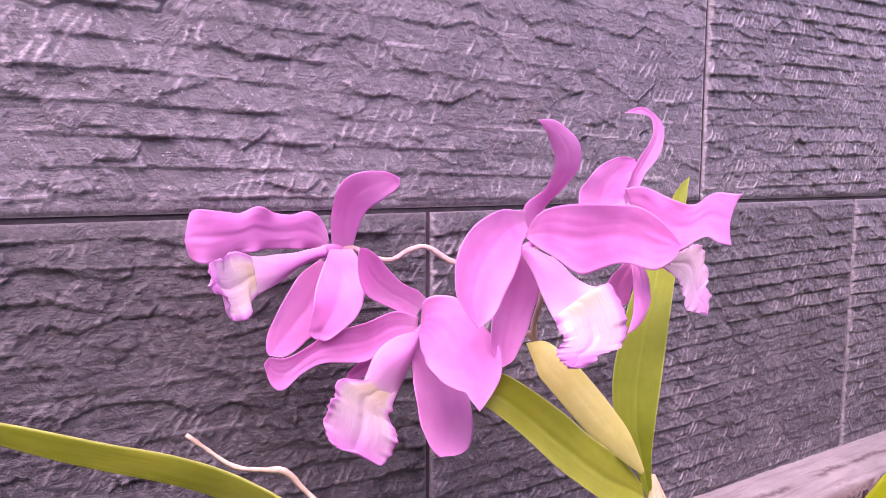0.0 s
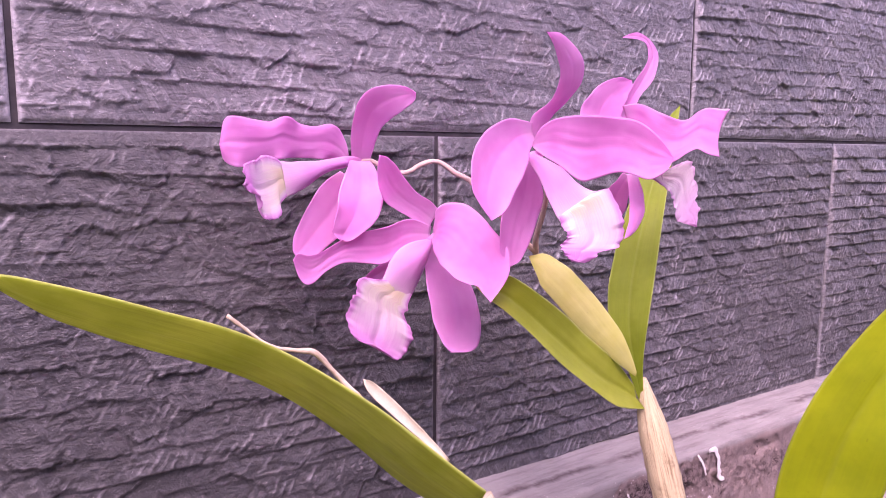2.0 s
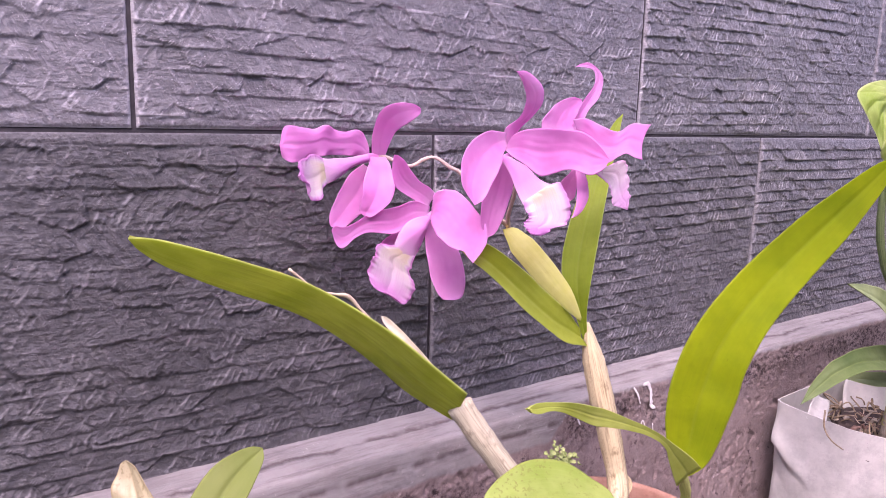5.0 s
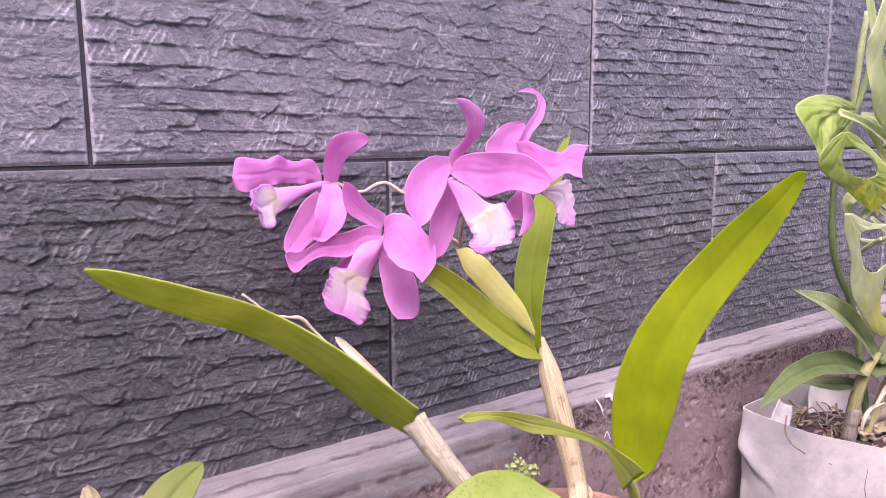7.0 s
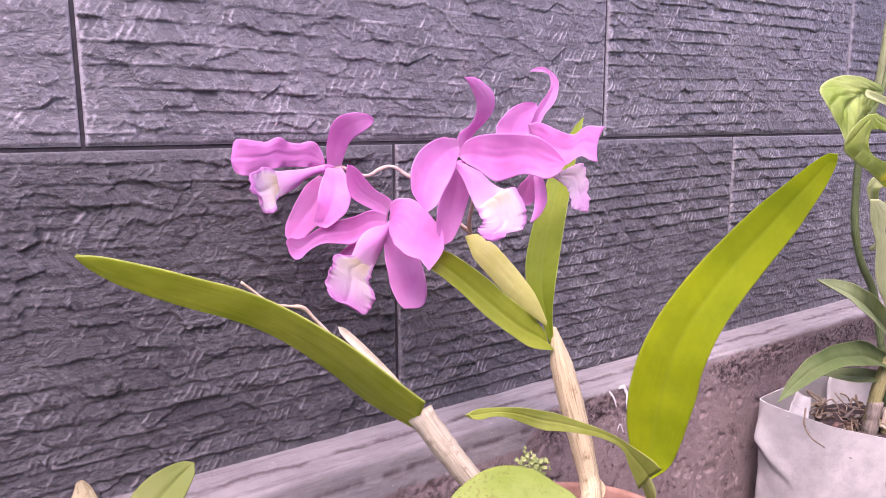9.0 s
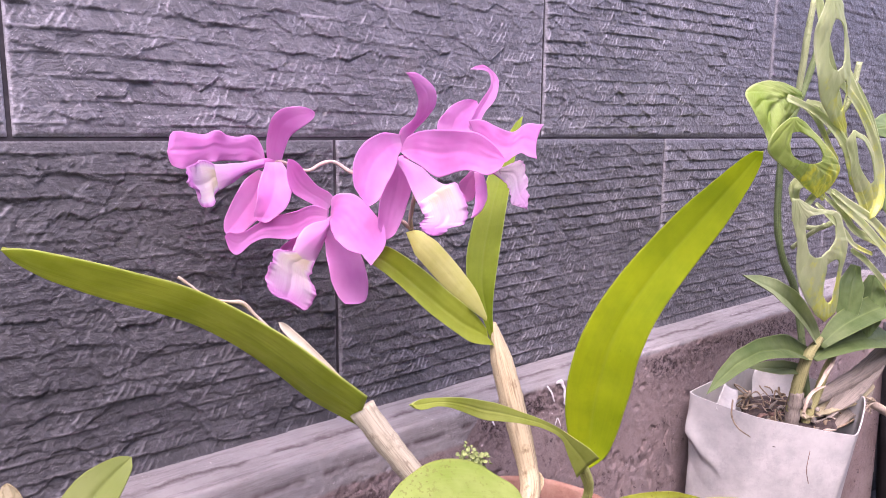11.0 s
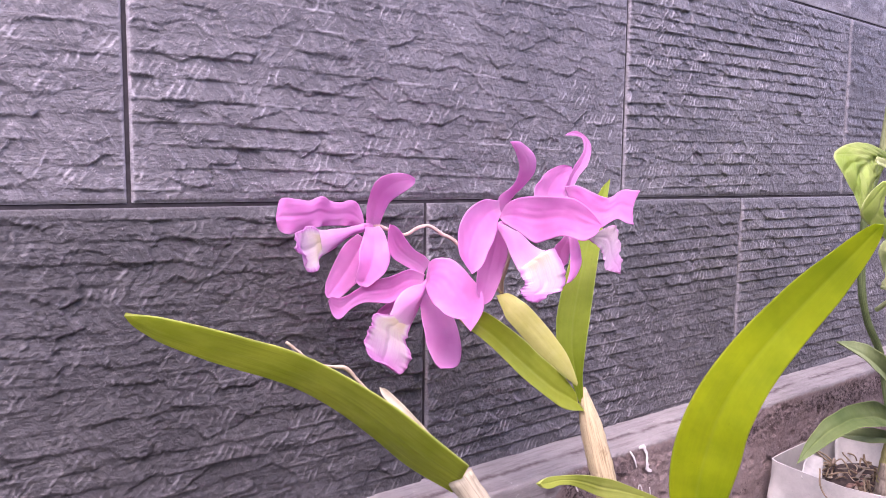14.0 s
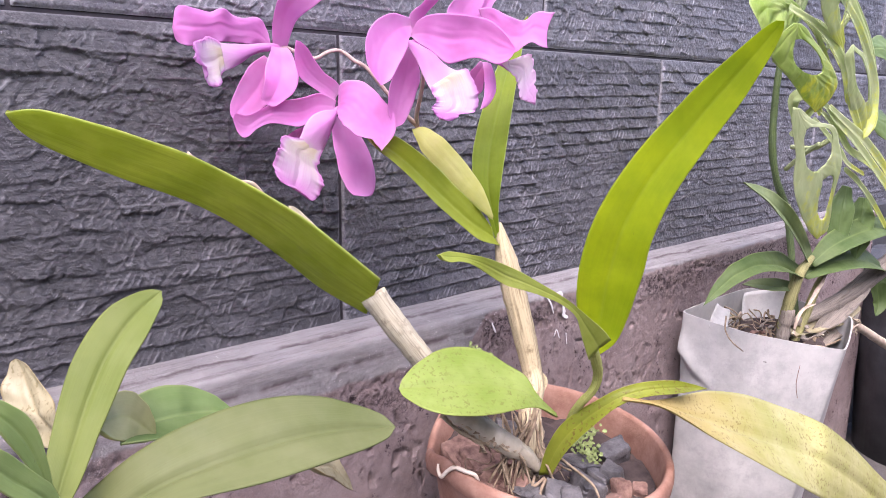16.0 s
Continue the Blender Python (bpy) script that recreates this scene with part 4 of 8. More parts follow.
tepal("sepal", bloom, [(-0.0664, -0.029, 0.4858), (-0.0691, -0.0338, 0.4959), (-0.0703, -0.0388, 0.5049), (-0.0703, -0.0439, 0.5124), (-0.0669, -0.0477, 0.5174), (-0.0609, -0.0516, 0.5194), (-0.0543, -0.0544, 0.5193), (-0.0505, -0.056, 0.5179), (-0.0488, -0.057, 0.5162)],
      [(-0.057, -0.029, 0.4858), (-0.0572, -0.0351, 0.4944), (-0.0575, -0.0409, 0.5006), (-0.0552, -0.0467, 0.5052), (-0.0514, -0.0523, 0.5095), (-0.0483, -0.0554, 0.5133), (-0.0488, -0.057, 0.5162)], cup=0.12, seed=2)
tepal("sepal", bloom, [(-0.0708, -0.026, 0.4816), (-0.0792, -0.0274, 0.4769), (-0.0857, -0.029, 0.47), (-0.0919, -0.0313, 0.4622), (-0.097, -0.0344, 0.4547), (-0.0992, -0.0369, 0.4482), (-0.0981, -0.038, 0.4454)],
      [(-0.0617, -0.026, 0.4769), (-0.0631, -0.0277, 0.4655), (-0.068, -0.0293, 0.4559), (-0.0775, -0.0319, 0.4496), (-0.0853, -0.0344, 0.4453), (-0.0919, -0.0363, 0.4435), (-0.0981, -0.038, 0.4454)], cup=0.10, seed=3)
tepal("petal", bloom, [(-0.0692, -0.033, 0.4871), (-0.0741, -0.0386, 0.4817), (-0.0795, -0.0446, 0.4756), (-0.0841, -0.05, 0.4672), (-0.0863, -0.0517, 0.4594), (-0.0865, -0.0509, 0.4557), (-0.0822, -0.05, 0.452)],
      [(-0.0591, -0.033, 0.4864), (-0.0575, -0.0376, 0.4812), (-0.0585, -0.0439, 0.4728), (-0.061, -0.0481, 0.4659), (-0.0651, -0.0503, 0.4602), (-0.0696, -0.0516, 0.457), (-0.0738, -0.0515, 0.4545), (-0.0776, -0.0508, 0.4526), (-0.0822, -0.05, 0.452)], cup=0.16, wave=0.05, waves=2, roll=0.9, seed=4)
tube = lip_tube(bloom, [(-0.0729, -0.036, 0.4883), (-0.0801, -0.0372, 0.4875), (-0.0872, -0.0384, 0.4865), (-0.0954, -0.0398, 0.4864), (-0.102, -0.0409, 0.4861), (-0.1079, -0.042, 0.4868)],
      [(-0.0728, -0.036, 0.4833), (-0.0792, -0.037, 0.4823), (-0.0858, -0.0381, 0.4799), (-0.0927, -0.0396, 0.4757), (-0.0995, -0.0409, 0.4726), (-0.1056, -0.042, 0.4704)], seed=3)
lip_lobe(tube, [(-0.106, -0.042, 0.4865), (-0.1114, -0.0437, 0.4888), (-0.115, -0.0448, 0.4888), (-0.1176, -0.0459, 0.4873), (-0.1212, -0.0471, 0.4863), (-0.124, -0.0482, 0.4842), (-0.1233, -0.0492, 0.4803), (-0.1244, -0.05, 0.4774)],
      [(-0.1036, -0.042, 0.4717), (-0.1062, -0.043, 0.4688), (-0.1065, -0.0439, 0.4655), (-0.1085, -0.0448, 0.4631), (-0.1129, -0.0459, 0.4623), (-0.1167, -0.0469, 0.4647), (-0.1169, -0.0481, 0.4696), (-0.1187, -0.0487, 0.473), (-0.1225, -0.0494, 0.4745), (-0.1244, -0.05, 0.4774)], seed=4)

bloom = flower("pink orchid bloom facing forward, with a broad ruffled petal", [(-0.0241, -0.0400, 0.4523, 0.0018), (-0.0307, -0.0444, 0.4501, 0.0019), (-0.0363, -0.0480, 0.4488, 0.0012)])
tepal("sepal", bloom, [(-0.0276, -0.045, 0.4626), (-0.0338, -0.0463, 0.4675), (-0.0426, -0.0483, 0.472), (-0.052, -0.0518, 0.4797), (-0.0576, -0.0544, 0.4849), (-0.0629, -0.0565, 0.4883), (-0.0672, -0.058, 0.4891)],
      [(-0.0342, -0.045, 0.4537), (-0.0443, -0.0466, 0.4596), (-0.054, -0.0486, 0.4644), (-0.0609, -0.0505, 0.4687), (-0.0655, -0.0531, 0.4758), (-0.0673, -0.0558, 0.4835), (-0.0672, -0.058, 0.4891)], cup=0.18, seed=5)
tepal("sepal", bloom, [(-0.0334, -0.04, 0.4479), (-0.046, -0.04, 0.4419), (-0.0577, -0.04, 0.4381), (-0.0644, -0.04, 0.4343), (-0.0658, -0.04, 0.4302)],
      [(-0.0309, -0.04, 0.4455), (-0.0415, -0.04, 0.4382), (-0.0503, -0.04, 0.4335), (-0.0599, -0.04, 0.4301), (-0.0658, -0.04, 0.4302)], cup=0.1, seed=6)
tepal("petal", bloom, [(-0.033, -0.046, 0.4556), (-0.0452, -0.0471, 0.4598), (-0.0583, -0.0484, 0.4572), (-0.069, -0.0495, 0.4556), (-0.0783, -0.0505, 0.4543), (-0.0865, -0.0515, 0.4511), (-0.0925, -0.0521, 0.4484), (-0.0981, -0.0525, 0.4473), (-0.1035, -0.0528, 0.4485), (-0.1055, -0.053, 0.4458)],
      [(-0.0338, -0.046, 0.4476), (-0.0442, -0.0469, 0.4463), (-0.0535, -0.0478, 0.4427), (-0.0615, -0.0486, 0.4401), (-0.0687, -0.0493, 0.4409), (-0.0808, -0.0504, 0.4423), (-0.0899, -0.0514, 0.4396), (-0.0959, -0.0521, 0.4355), (-0.0999, -0.0523, 0.4349), (-0.1034, -0.0526, 0.4385), (-0.1055, -0.053, 0.4458)], cup=0.18, wave=0.06, waves=2, fold=0.05, seed=7)
tepal("sepal", bloom, [(-0.034, -0.045, 0.4463), (-0.0371, -0.0473, 0.4393), (-0.0389, -0.0509, 0.43), (-0.04, -0.0553, 0.421), (-0.0393, -0.0591, 0.4117), (-0.0377, -0.0626, 0.4035), (-0.0338, -0.065, 0.3987)],
      [(-0.024, -0.045, 0.4439), (-0.0162, -0.0479, 0.4342), (-0.0122, -0.052, 0.4225), (-0.0114, -0.0557, 0.4125), (-0.0122, -0.0585, 0.4041), (-0.0153, -0.0608, 0.3978), (-0.0229, -0.0626, 0.3965), (-0.0338, -0.065, 0.3987)], cup=0.10, seed=8)
tepal("petal", bloom, [(-0.0343, -0.049, 0.455), (-0.0362, -0.0544, 0.4626), (-0.0343, -0.0588, 0.4665), (-0.0313, -0.0631, 0.4677), (-0.0278, -0.0675, 0.4671), (-0.0241, -0.0734, 0.4623), (-0.0217, -0.0801, 0.456), (-0.0192, -0.0841, 0.4509), (-0.0191, -0.0873, 0.4463), (-0.0216, -0.0914, 0.4399), (-0.0272, -0.0942, 0.4343), (-0.0368, -0.098, 0.4285)],
      [(-0.0348, -0.049, 0.4493), (-0.0402, -0.0594, 0.445), (-0.0434, -0.0699, 0.4409), (-0.0435, -0.08, 0.4376), (-0.0411, -0.0875, 0.4355), (-0.039, -0.0916, 0.4349), (-0.0384, -0.0944, 0.4319), (-0.0368, -0.098, 0.4285)], cup=0.14, wave=0.07, waves=2.2, fold=0.05, seed=9)
tube = lip_tube(bloom, [(-0.0372, -0.048, 0.4499), (-0.0454, -0.0488, 0.4492), (-0.0525, -0.0497, 0.4466), (-0.0576, -0.0502, 0.442), (-0.0606, -0.0506, 0.4365), (-0.0635, -0.051, 0.4317)],
      [(-0.0338, -0.048, 0.4477), (-0.0363, -0.0488, 0.4422), (-0.0408, -0.05, 0.4339), (-0.0452, -0.0505, 0.4269), (-0.0492, -0.051, 0.4212)], seed=11)
lip_lobe(tube, [(-0.0602, -0.051, 0.433), (-0.0664, -0.0513, 0.4339), (-0.0726, -0.0516, 0.4354), (-0.0759, -0.0518, 0.4334), (-0.0762, -0.0521, 0.4287), (-0.0789, -0.0523, 0.4279), (-0.0798, -0.0526, 0.4228), (-0.0812, -0.0529, 0.4183), (-0.0803, -0.0532, 0.4128), (-0.0775, -0.0535, 0.4085), (-0.0681, -0.054, 0.4044)],
      [(-0.0472, -0.051, 0.425), (-0.0493, -0.0513, 0.42), (-0.0491, -0.0515, 0.4175), (-0.0515, -0.0517, 0.4164), (-0.049, -0.052, 0.4106), (-0.0479, -0.0524, 0.4049), (-0.0495, -0.0527, 0.3998), (-0.0525, -0.053, 0.3966), (-0.057, -0.0533, 0.3956), (-0.0611, -0.0536, 0.3996), (-0.0681, -0.054, 0.4044)], seed=12)

bloom = flower("pink orchid bloom seen from the side, with wide petals", [(-0.0005, -0.0860, 0.4903, 0.0016), (-0.0079, -0.0901, 0.4901, 0.0015), (-0.0146, -0.0940, 0.4896, 0.0009)])
tepal("sepal", bloom, [(-0.0088, -0.086, 0.5007), (-0.0088, -0.0893, 0.5067), (-0.0045, -0.0947, 0.5121), (-0.0045, -0.0995, 0.5178), (-0.0072, -0.1041, 0.5247), (-0.0131, -0.1081, 0.5312), (-0.0216, -0.112, 0.538)],
      [(-0.0045, -0.086, 0.4953), (0.0008, -0.0912, 0.5064), (0.0052, -0.0954, 0.5125), (0.0083, -0.1002, 0.5197), (0.0071, -0.1033, 0.5263), (0.0029, -0.1059, 0.5317), (-0.0056, -0.1084, 0.5361), (-0.0137, -0.1103, 0.5386), (-0.0216, -0.112, 0.538)], cup=-0.16, seed=12)
tepal("sepal", bloom, [(-0.008, -0.083, 0.4884), (-0.0156, -0.0832, 0.4743), (-0.0218, -0.0847, 0.4605), (-0.0235, -0.0866, 0.4491), (-0.0183, -0.088, 0.4408)],
      [(-0.0041, -0.083, 0.4867), (0.0002, -0.083, 0.4818), (0.0032, -0.083, 0.4741), (0.0027, -0.0835, 0.4667), (-0.001, -0.0844, 0.4585), (-0.0048, -0.0855, 0.4523), (-0.0086, -0.0864, 0.447), (-0.0129, -0.0873, 0.4426), (-0.0183, -0.088, 0.4408)], cup=0.10, seed=13)
tepal("sepal", bloom, [(0.0464, -0.094, 0.4808), (0.0445, -0.0975, 0.472), (0.0425, -0.1003, 0.4649), (0.0393, -0.1026, 0.458), (0.0357, -0.104, 0.4515)],
      [(0.0539, -0.094, 0.4798), (0.0551, -0.0971, 0.4712), (0.0533, -0.0997, 0.4639), (0.0475, -0.1022, 0.4571), (0.0415, -0.1033, 0.453), (0.0357, -0.104, 0.4515)], cup=-0.25, seed=14)
tepal("sepal", bloom, [(0.0463, -0.092, 0.4816), (0.0407, -0.092, 0.4772), (0.0359, -0.092, 0.4731), (0.034, -0.092, 0.4681), (0.0425, -0.092, 0.4604)],
      [(0.0533, -0.092, 0.4785), (0.0502, -0.092, 0.4682), (0.0476, -0.092, 0.4618), (0.0425, -0.092, 0.4604)], cup=0.1, seed=17)
tepal("petal", bloom, [(-0.0087, -0.089, 0.5038), (-0.0246, -0.0939, 0.5049), (-0.0382, -0.0989, 0.5014), (-0.048, -0.1033, 0.4956), (-0.0537, -0.1067, 0.4889), (-0.0561, -0.109, 0.481), (-0.0561, -0.1102, 0.476), (-0.0541, -0.1107, 0.4728), (-0.0504, -0.1115, 0.468), (-0.0476, -0.112, 0.4646)],
      [(-0.0065, -0.089, 0.4956), (-0.0139, -0.0939, 0.491), (-0.0189, -0.0986, 0.486), (-0.0284, -0.1057, 0.4785), (-0.0354, -0.1091, 0.4719), (-0.0409, -0.1108, 0.4673), (-0.0476, -0.112, 0.4646)], cup=0.20, wave=0.03, waves=2, seed=15)
tepal("petal", bloom, [(-0.0101, -0.091, 0.495), (-0.0084, -0.0944, 0.5014), (-0.0038, -0.0977, 0.505), (0.0043, -0.1007, 0.5067), (0.0142, -0.1037, 0.5069), (0.0249, -0.1063, 0.5064), (0.0348, -0.1086, 0.5054), (0.0429, -0.1108, 0.5012), (0.0503, -0.1126, 0.4948), (0.0549, -0.114, 0.4885)],
      [(-0.01, -0.091, 0.4931), (-0.0061, -0.0941, 0.4892), (-0.0002, -0.0981, 0.4849), (0.0056, -0.1008, 0.4801), (0.0104, -0.1026, 0.4781), (0.018, -0.1047, 0.4799), (0.0259, -0.1068, 0.4821), (0.0327, -0.1084, 0.4814), (0.0412, -0.1105, 0.4789), (0.047, -0.1116, 0.4799), (0.0526, -0.1129, 0.4835), (0.0549, -0.114, 0.4885)], cup=0.16, wave=0.04, waves=1.6, fold=0.05, seed=16)
tube = lip_tube(bloom, [(-0.016, -0.094, 0.4881), (-0.014, -0.0964, 0.4843), (-0.0127, -0.0997, 0.4788), (-0.012, -0.1034, 0.4724), (-0.0109, -0.1071, 0.466), (-0.0097, -0.11, 0.4614)],
      [(-0.0119, -0.094, 0.4907), (-0.007, -0.0969, 0.4879), (-0.0009, -0.1007, 0.4841), (0.0036, -0.1045, 0.4784), (0.0082, -0.1075, 0.475), (0.0129, -0.11, 0.4738)], seed=21)
lip_lobe(tube, [(-0.0111, -0.11, 0.4643), (-0.0105, -0.1121, 0.461), (-0.0109, -0.1133, 0.459), (-0.0104, -0.1148, 0.4561), (-0.014, -0.1162, 0.4539), (-0.0158, -0.1174, 0.451), (-0.0109, -0.119, 0.4467)],
      [(0.009, -0.11, 0.4741), (0.0127, -0.1107, 0.4751), (0.0166, -0.1114, 0.4752), (0.0188, -0.1123, 0.4714), (0.0214, -0.1137, 0.4654), (0.0221, -0.1145, 0.4607), (0.0236, -0.1153, 0.4561), (0.0195, -0.1163, 0.4506), (0.0117, -0.1171, 0.4493), (0.0058, -0.1176, 0.449), (0.0014, -0.118, 0.4462), (-0.0036, -0.1185, 0.4454), (-0.0109, -0.119, 0.4467)], seed=22)

bloom = flower("pink orchid bloom half hidden behind another, turned away", [(0.0507, -0.0860, 0.5044, 0.0020), (0.0515, -0.0889, 0.5020, 0.0020), (0.0526, -0.0920, 0.4996, 0.0014)])
tepal("sepal", bloom, [(0.047, -0.086, 0.5045), (0.0521, -0.0849, 0.5136), (0.0595, -0.0838, 0.5244), (0.0673, -0.0833, 0.5323), (0.0705, -0.083, 0.5377), (0.0693, -0.0827, 0.5438), (0.0635, -0.0824, 0.5457), (0.0529, -0.082, 0.5458)],
      [(0.0559, -0.086, 0.5064), (0.0636, -0.0847, 0.5181), (0.0719, -0.0839, 0.5251), (0.0759, -0.0836, 0.5311), (0.0778, -0.0832, 0.5393), (0.073, -0.0828, 0.5451), (0.0644, -0.0825, 0.5489), (0.0578, -0.0822, 0.5481), (0.0529, -0.082, 0.5458)], cup=0.12, seed=22)
tepal("petal", bloom, [(0.0187, -0.09, 0.5048), (0.0203, -0.0894, 0.5121), (0.0272, -0.0887, 0.5188), (0.0364, -0.088, 0.5239), (0.0463, -0.0874, 0.5263), (0.0547, -0.087, 0.5254)],
      [(0.0464, -0.09, 0.5037), (0.0477, -0.089, 0.5112), (0.0513, -0.0882, 0.5171), (0.0548, -0.0875, 0.5218), (0.0547, -0.087, 0.5254)], cup=0.12, seed=23)
tepal("petal", bloom, [(0.0392, -0.096, 0.5123), (0.0439, -0.0998, 0.5134), (0.0477, -0.1029, 0.5123), (0.0526, -0.1074, 0.5092), (0.0576, -0.112, 0.5064), (0.0608, -0.1154, 0.5061), (0.0631, -0.1198, 0.5097), (0.0662, -0.1231, 0.5113), (0.0703, -0.1266, 0.5107), (0.0731, -0.129, 0.5106)],
      [(0.0456, -0.096, 0.4988), (0.0487, -0.1051, 0.4881), (0.0535, -0.1099, 0.4859), (0.0567, -0.1133, 0.4871), (0.0586, -0.1175, 0.4904), (0.0613, -0.1216, 0.4927), (0.0643, -0.1252, 0.4905), (0.068, -0.129, 0.4893)], cup=0.10, wave=0.05, waves=2, notch=0.10, fold=0.04, seed=24)
tube = lip_tube(bloom, [(0.0565, -0.092, 0.4863), (0.0597, -0.0977, 0.4828), (0.0635, -0.101, 0.4822)],
      [(0.0569, -0.092, 0.481), (0.0606, -0.0973, 0.4782), (0.0641, -0.101, 0.4748)], seed=31)
lip_lobe(tube, [(0.0583, -0.1, 0.4808), (0.0692, -0.101, 0.4838), (0.0769, -0.1018, 0.4864), (0.0813, -0.1022, 0.4868), (0.0843, -0.1026, 0.4834), (0.0851, -0.1032, 0.4781), (0.0873, -0.1039, 0.4726), (0.0848, -0.1044, 0.468), (0.0866, -0.105, 0.4633), (0.0842, -0.106, 0.4545)],
      [(0.0576, -0.1, 0.4798), (0.0639, -0.1011, 0.4751), (0.0689, -0.1021, 0.471), (0.0709, -0.103, 0.4656), (0.0704, -0.1042, 0.459), (0.0753, -0.1048, 0.457), (0.0842, -0.106, 0.4545)], seed=32, material=LIP_WHITE)

part("flower_stalk", rod([(-0.0622, -0.0280, 0.4855, 0.0010), (-0.0576, -0.0301, 0.4865, 0.0010), (-0.0527, -0.0324, 0.4839, 0.0011), (-0.0457, -0.0357, 0.4809, 0.0011), (-0.0404, -0.0369, 0.4810, 0.0011), (-0.0351, -0.0381, 0.4842, 0.0012), (-0.0283, -0.0394, 0.4862, 0.0012), (-0.0232, -0.0405, 0.4847, 0.0012), (-0.0167, -0.0423, 0.4801, 0.0013), (-0.0089, -0.0443, 0.4761, 0.0013), (0.0030, -0.0469, 0.4634, 0.0014), (0.0165, -0.0480, 0.4499, 0.0015), (0.0300, -0.0480, 0.4393, 0.0016)], 40, 10, 0.05), PEDICEL, orchid)
part("flower_stalk", rod([(0.0325, -0.0460, 0.4375, 0.0016), (0.0254, -0.0538, 0.4473, 0.0015), (0.0195, -0.0649, 0.4596, 0.0014), (0.0139, -0.0737, 0.4707, 0.0013), (0.0064, -0.0801, 0.4811, 0.0012), (0.0001, -0.0840, 0.4881, 0.0012)], 40, 10, 0.05), PEDICEL, orchid)
part("flower_stalk", rod([(0.0077, -0.0780, 0.4795, 0.0012), (0.0258, -0.0795, 0.4864, 0.0012), (0.0408, -0.0818, 0.4965, 0.0012), (0.0530, -0.0840, 0.5037, 0.0012)], 40, 10, 0.05), PEDICEL, orchid)

# the flowering growth: cane, two leaves and the sheath
part("pseudobulb", rod([(0.0775, -0.083, 0.3720, 0.0014), (0.0795, -0.084, 0.3600, 0.0048), (0.0818, -0.0865, 0.3460, 0.0075), (0.0847, -0.09, 0.3288, 0.0084), (0.0905, -0.097, 0.2953, 0.0083), (0.094, -0.104, 0.2662, 0.0075), (0.0889, -0.112, 0.2526, 0.0073), (0.072, -0.124, 0.24, 0.0067), (0.0579, -0.136, 0.2239, 0.0054), (0.0526, -0.142, 0.2094, 0.0046)], 48, 18, 0.03, 7, 4), BULB, orchid, "papery cream pseudobulb with brown streaks")
part("pseudobulb_scale", blade([(0.0936, -0.112, 0.247, 0.0025), (0.0995, -0.108, 0.2551, 0.0055), (0.1005, -0.104, 0.2624, 0.0017)], TOWARD, 0.5, 0, 0.001, nl=12, nw=6), BULB, orchid)
part("leaf", loft([(0.0753, -0.0832, 0.3586), (0.0683, -0.0787, 0.3797), (0.0619, -0.0729, 0.3985), (0.0632, -0.0687, 0.417), (0.0688, -0.0663, 0.4341), (0.0761, -0.0641, 0.4497), (0.0842, -0.0621, 0.4639), (0.0923, -0.0604, 0.4768), (0.1004, -0.0593, 0.4881), (0.1076, -0.0584, 0.498), (0.1145, -0.0579, 0.5061), (0.1202, -0.0576, 0.5123), (0.1252, -0.0579, 0.516), (0.1274, -0.058, 0.5177)],
    [(0.0765, -0.0848, 0.3596), (0.074, -0.0853, 0.3808), (0.0739, -0.0871, 0.4003), (0.0779, -0.086, 0.4175), (0.0835, -0.0833, 0.4333), (0.0897, -0.0799, 0.448), (0.0962, -0.0762, 0.4616), (0.1024, -0.0727, 0.4742), (0.1084, -0.0693, 0.4855), (0.1137, -0.0662, 0.4954), (0.1187, -0.0634, 0.5039), (0.1227, -0.061, 0.5107), (0.126, -0.0589, 0.5155), (0.1274, -0.058, 0.5177)], cup=0.10, vee=0.14, wave=0.01, rib=0.05, thick=0.0016, seed=40, facing=(-0.75, -0.62, 0.1)), LEAF_UPRIGHT, orchid)
part("leaf", loft([(0.0704, -0.0832, 0.3688), (0.0598, -0.0818, 0.3817), (0.0438, -0.0848, 0.3935), (0.0314, -0.0848, 0.403), (0.0213, -0.0842, 0.4117), (0.0121, -0.0829, 0.4189), (0.0044, -0.0809, 0.4249), (-0.0026, -0.079, 0.43), (-0.009, -0.0772, 0.434), (-0.0154, -0.0761, 0.4356), (-0.0218, -0.076, 0.4354), (-0.0268, -0.076, 0.4354), (-0.0303, -0.076, 0.4353), (-0.0318, -0.076, 0.4353)],
    [(0.0756, -0.0868, 0.3564), (0.0485, -0.0932, 0.3649), (0.0309, -0.095, 0.376), (0.019, -0.0934, 0.3854), (0.0082, -0.0923, 0.3943), (0.0001, -0.0901, 0.4024), (-0.0068, -0.0878, 0.4096), (-0.0134, -0.0858, 0.4158), (-0.0195, -0.0842, 0.4211), (-0.0247, -0.0824, 0.4251), (-0.028, -0.08, 0.4287), (-0.0299, -0.078, 0.432), (-0.0312, -0.0766, 0.4343), (-0.0318, -0.076, 0.4353)], cup=0.10, vee=0.12, wave=0.01, rib=0.06, thick=0.0016, seed=41, facing=(-0.25, -0.75, 0.6)), LEAF_OLIVE, orchid)
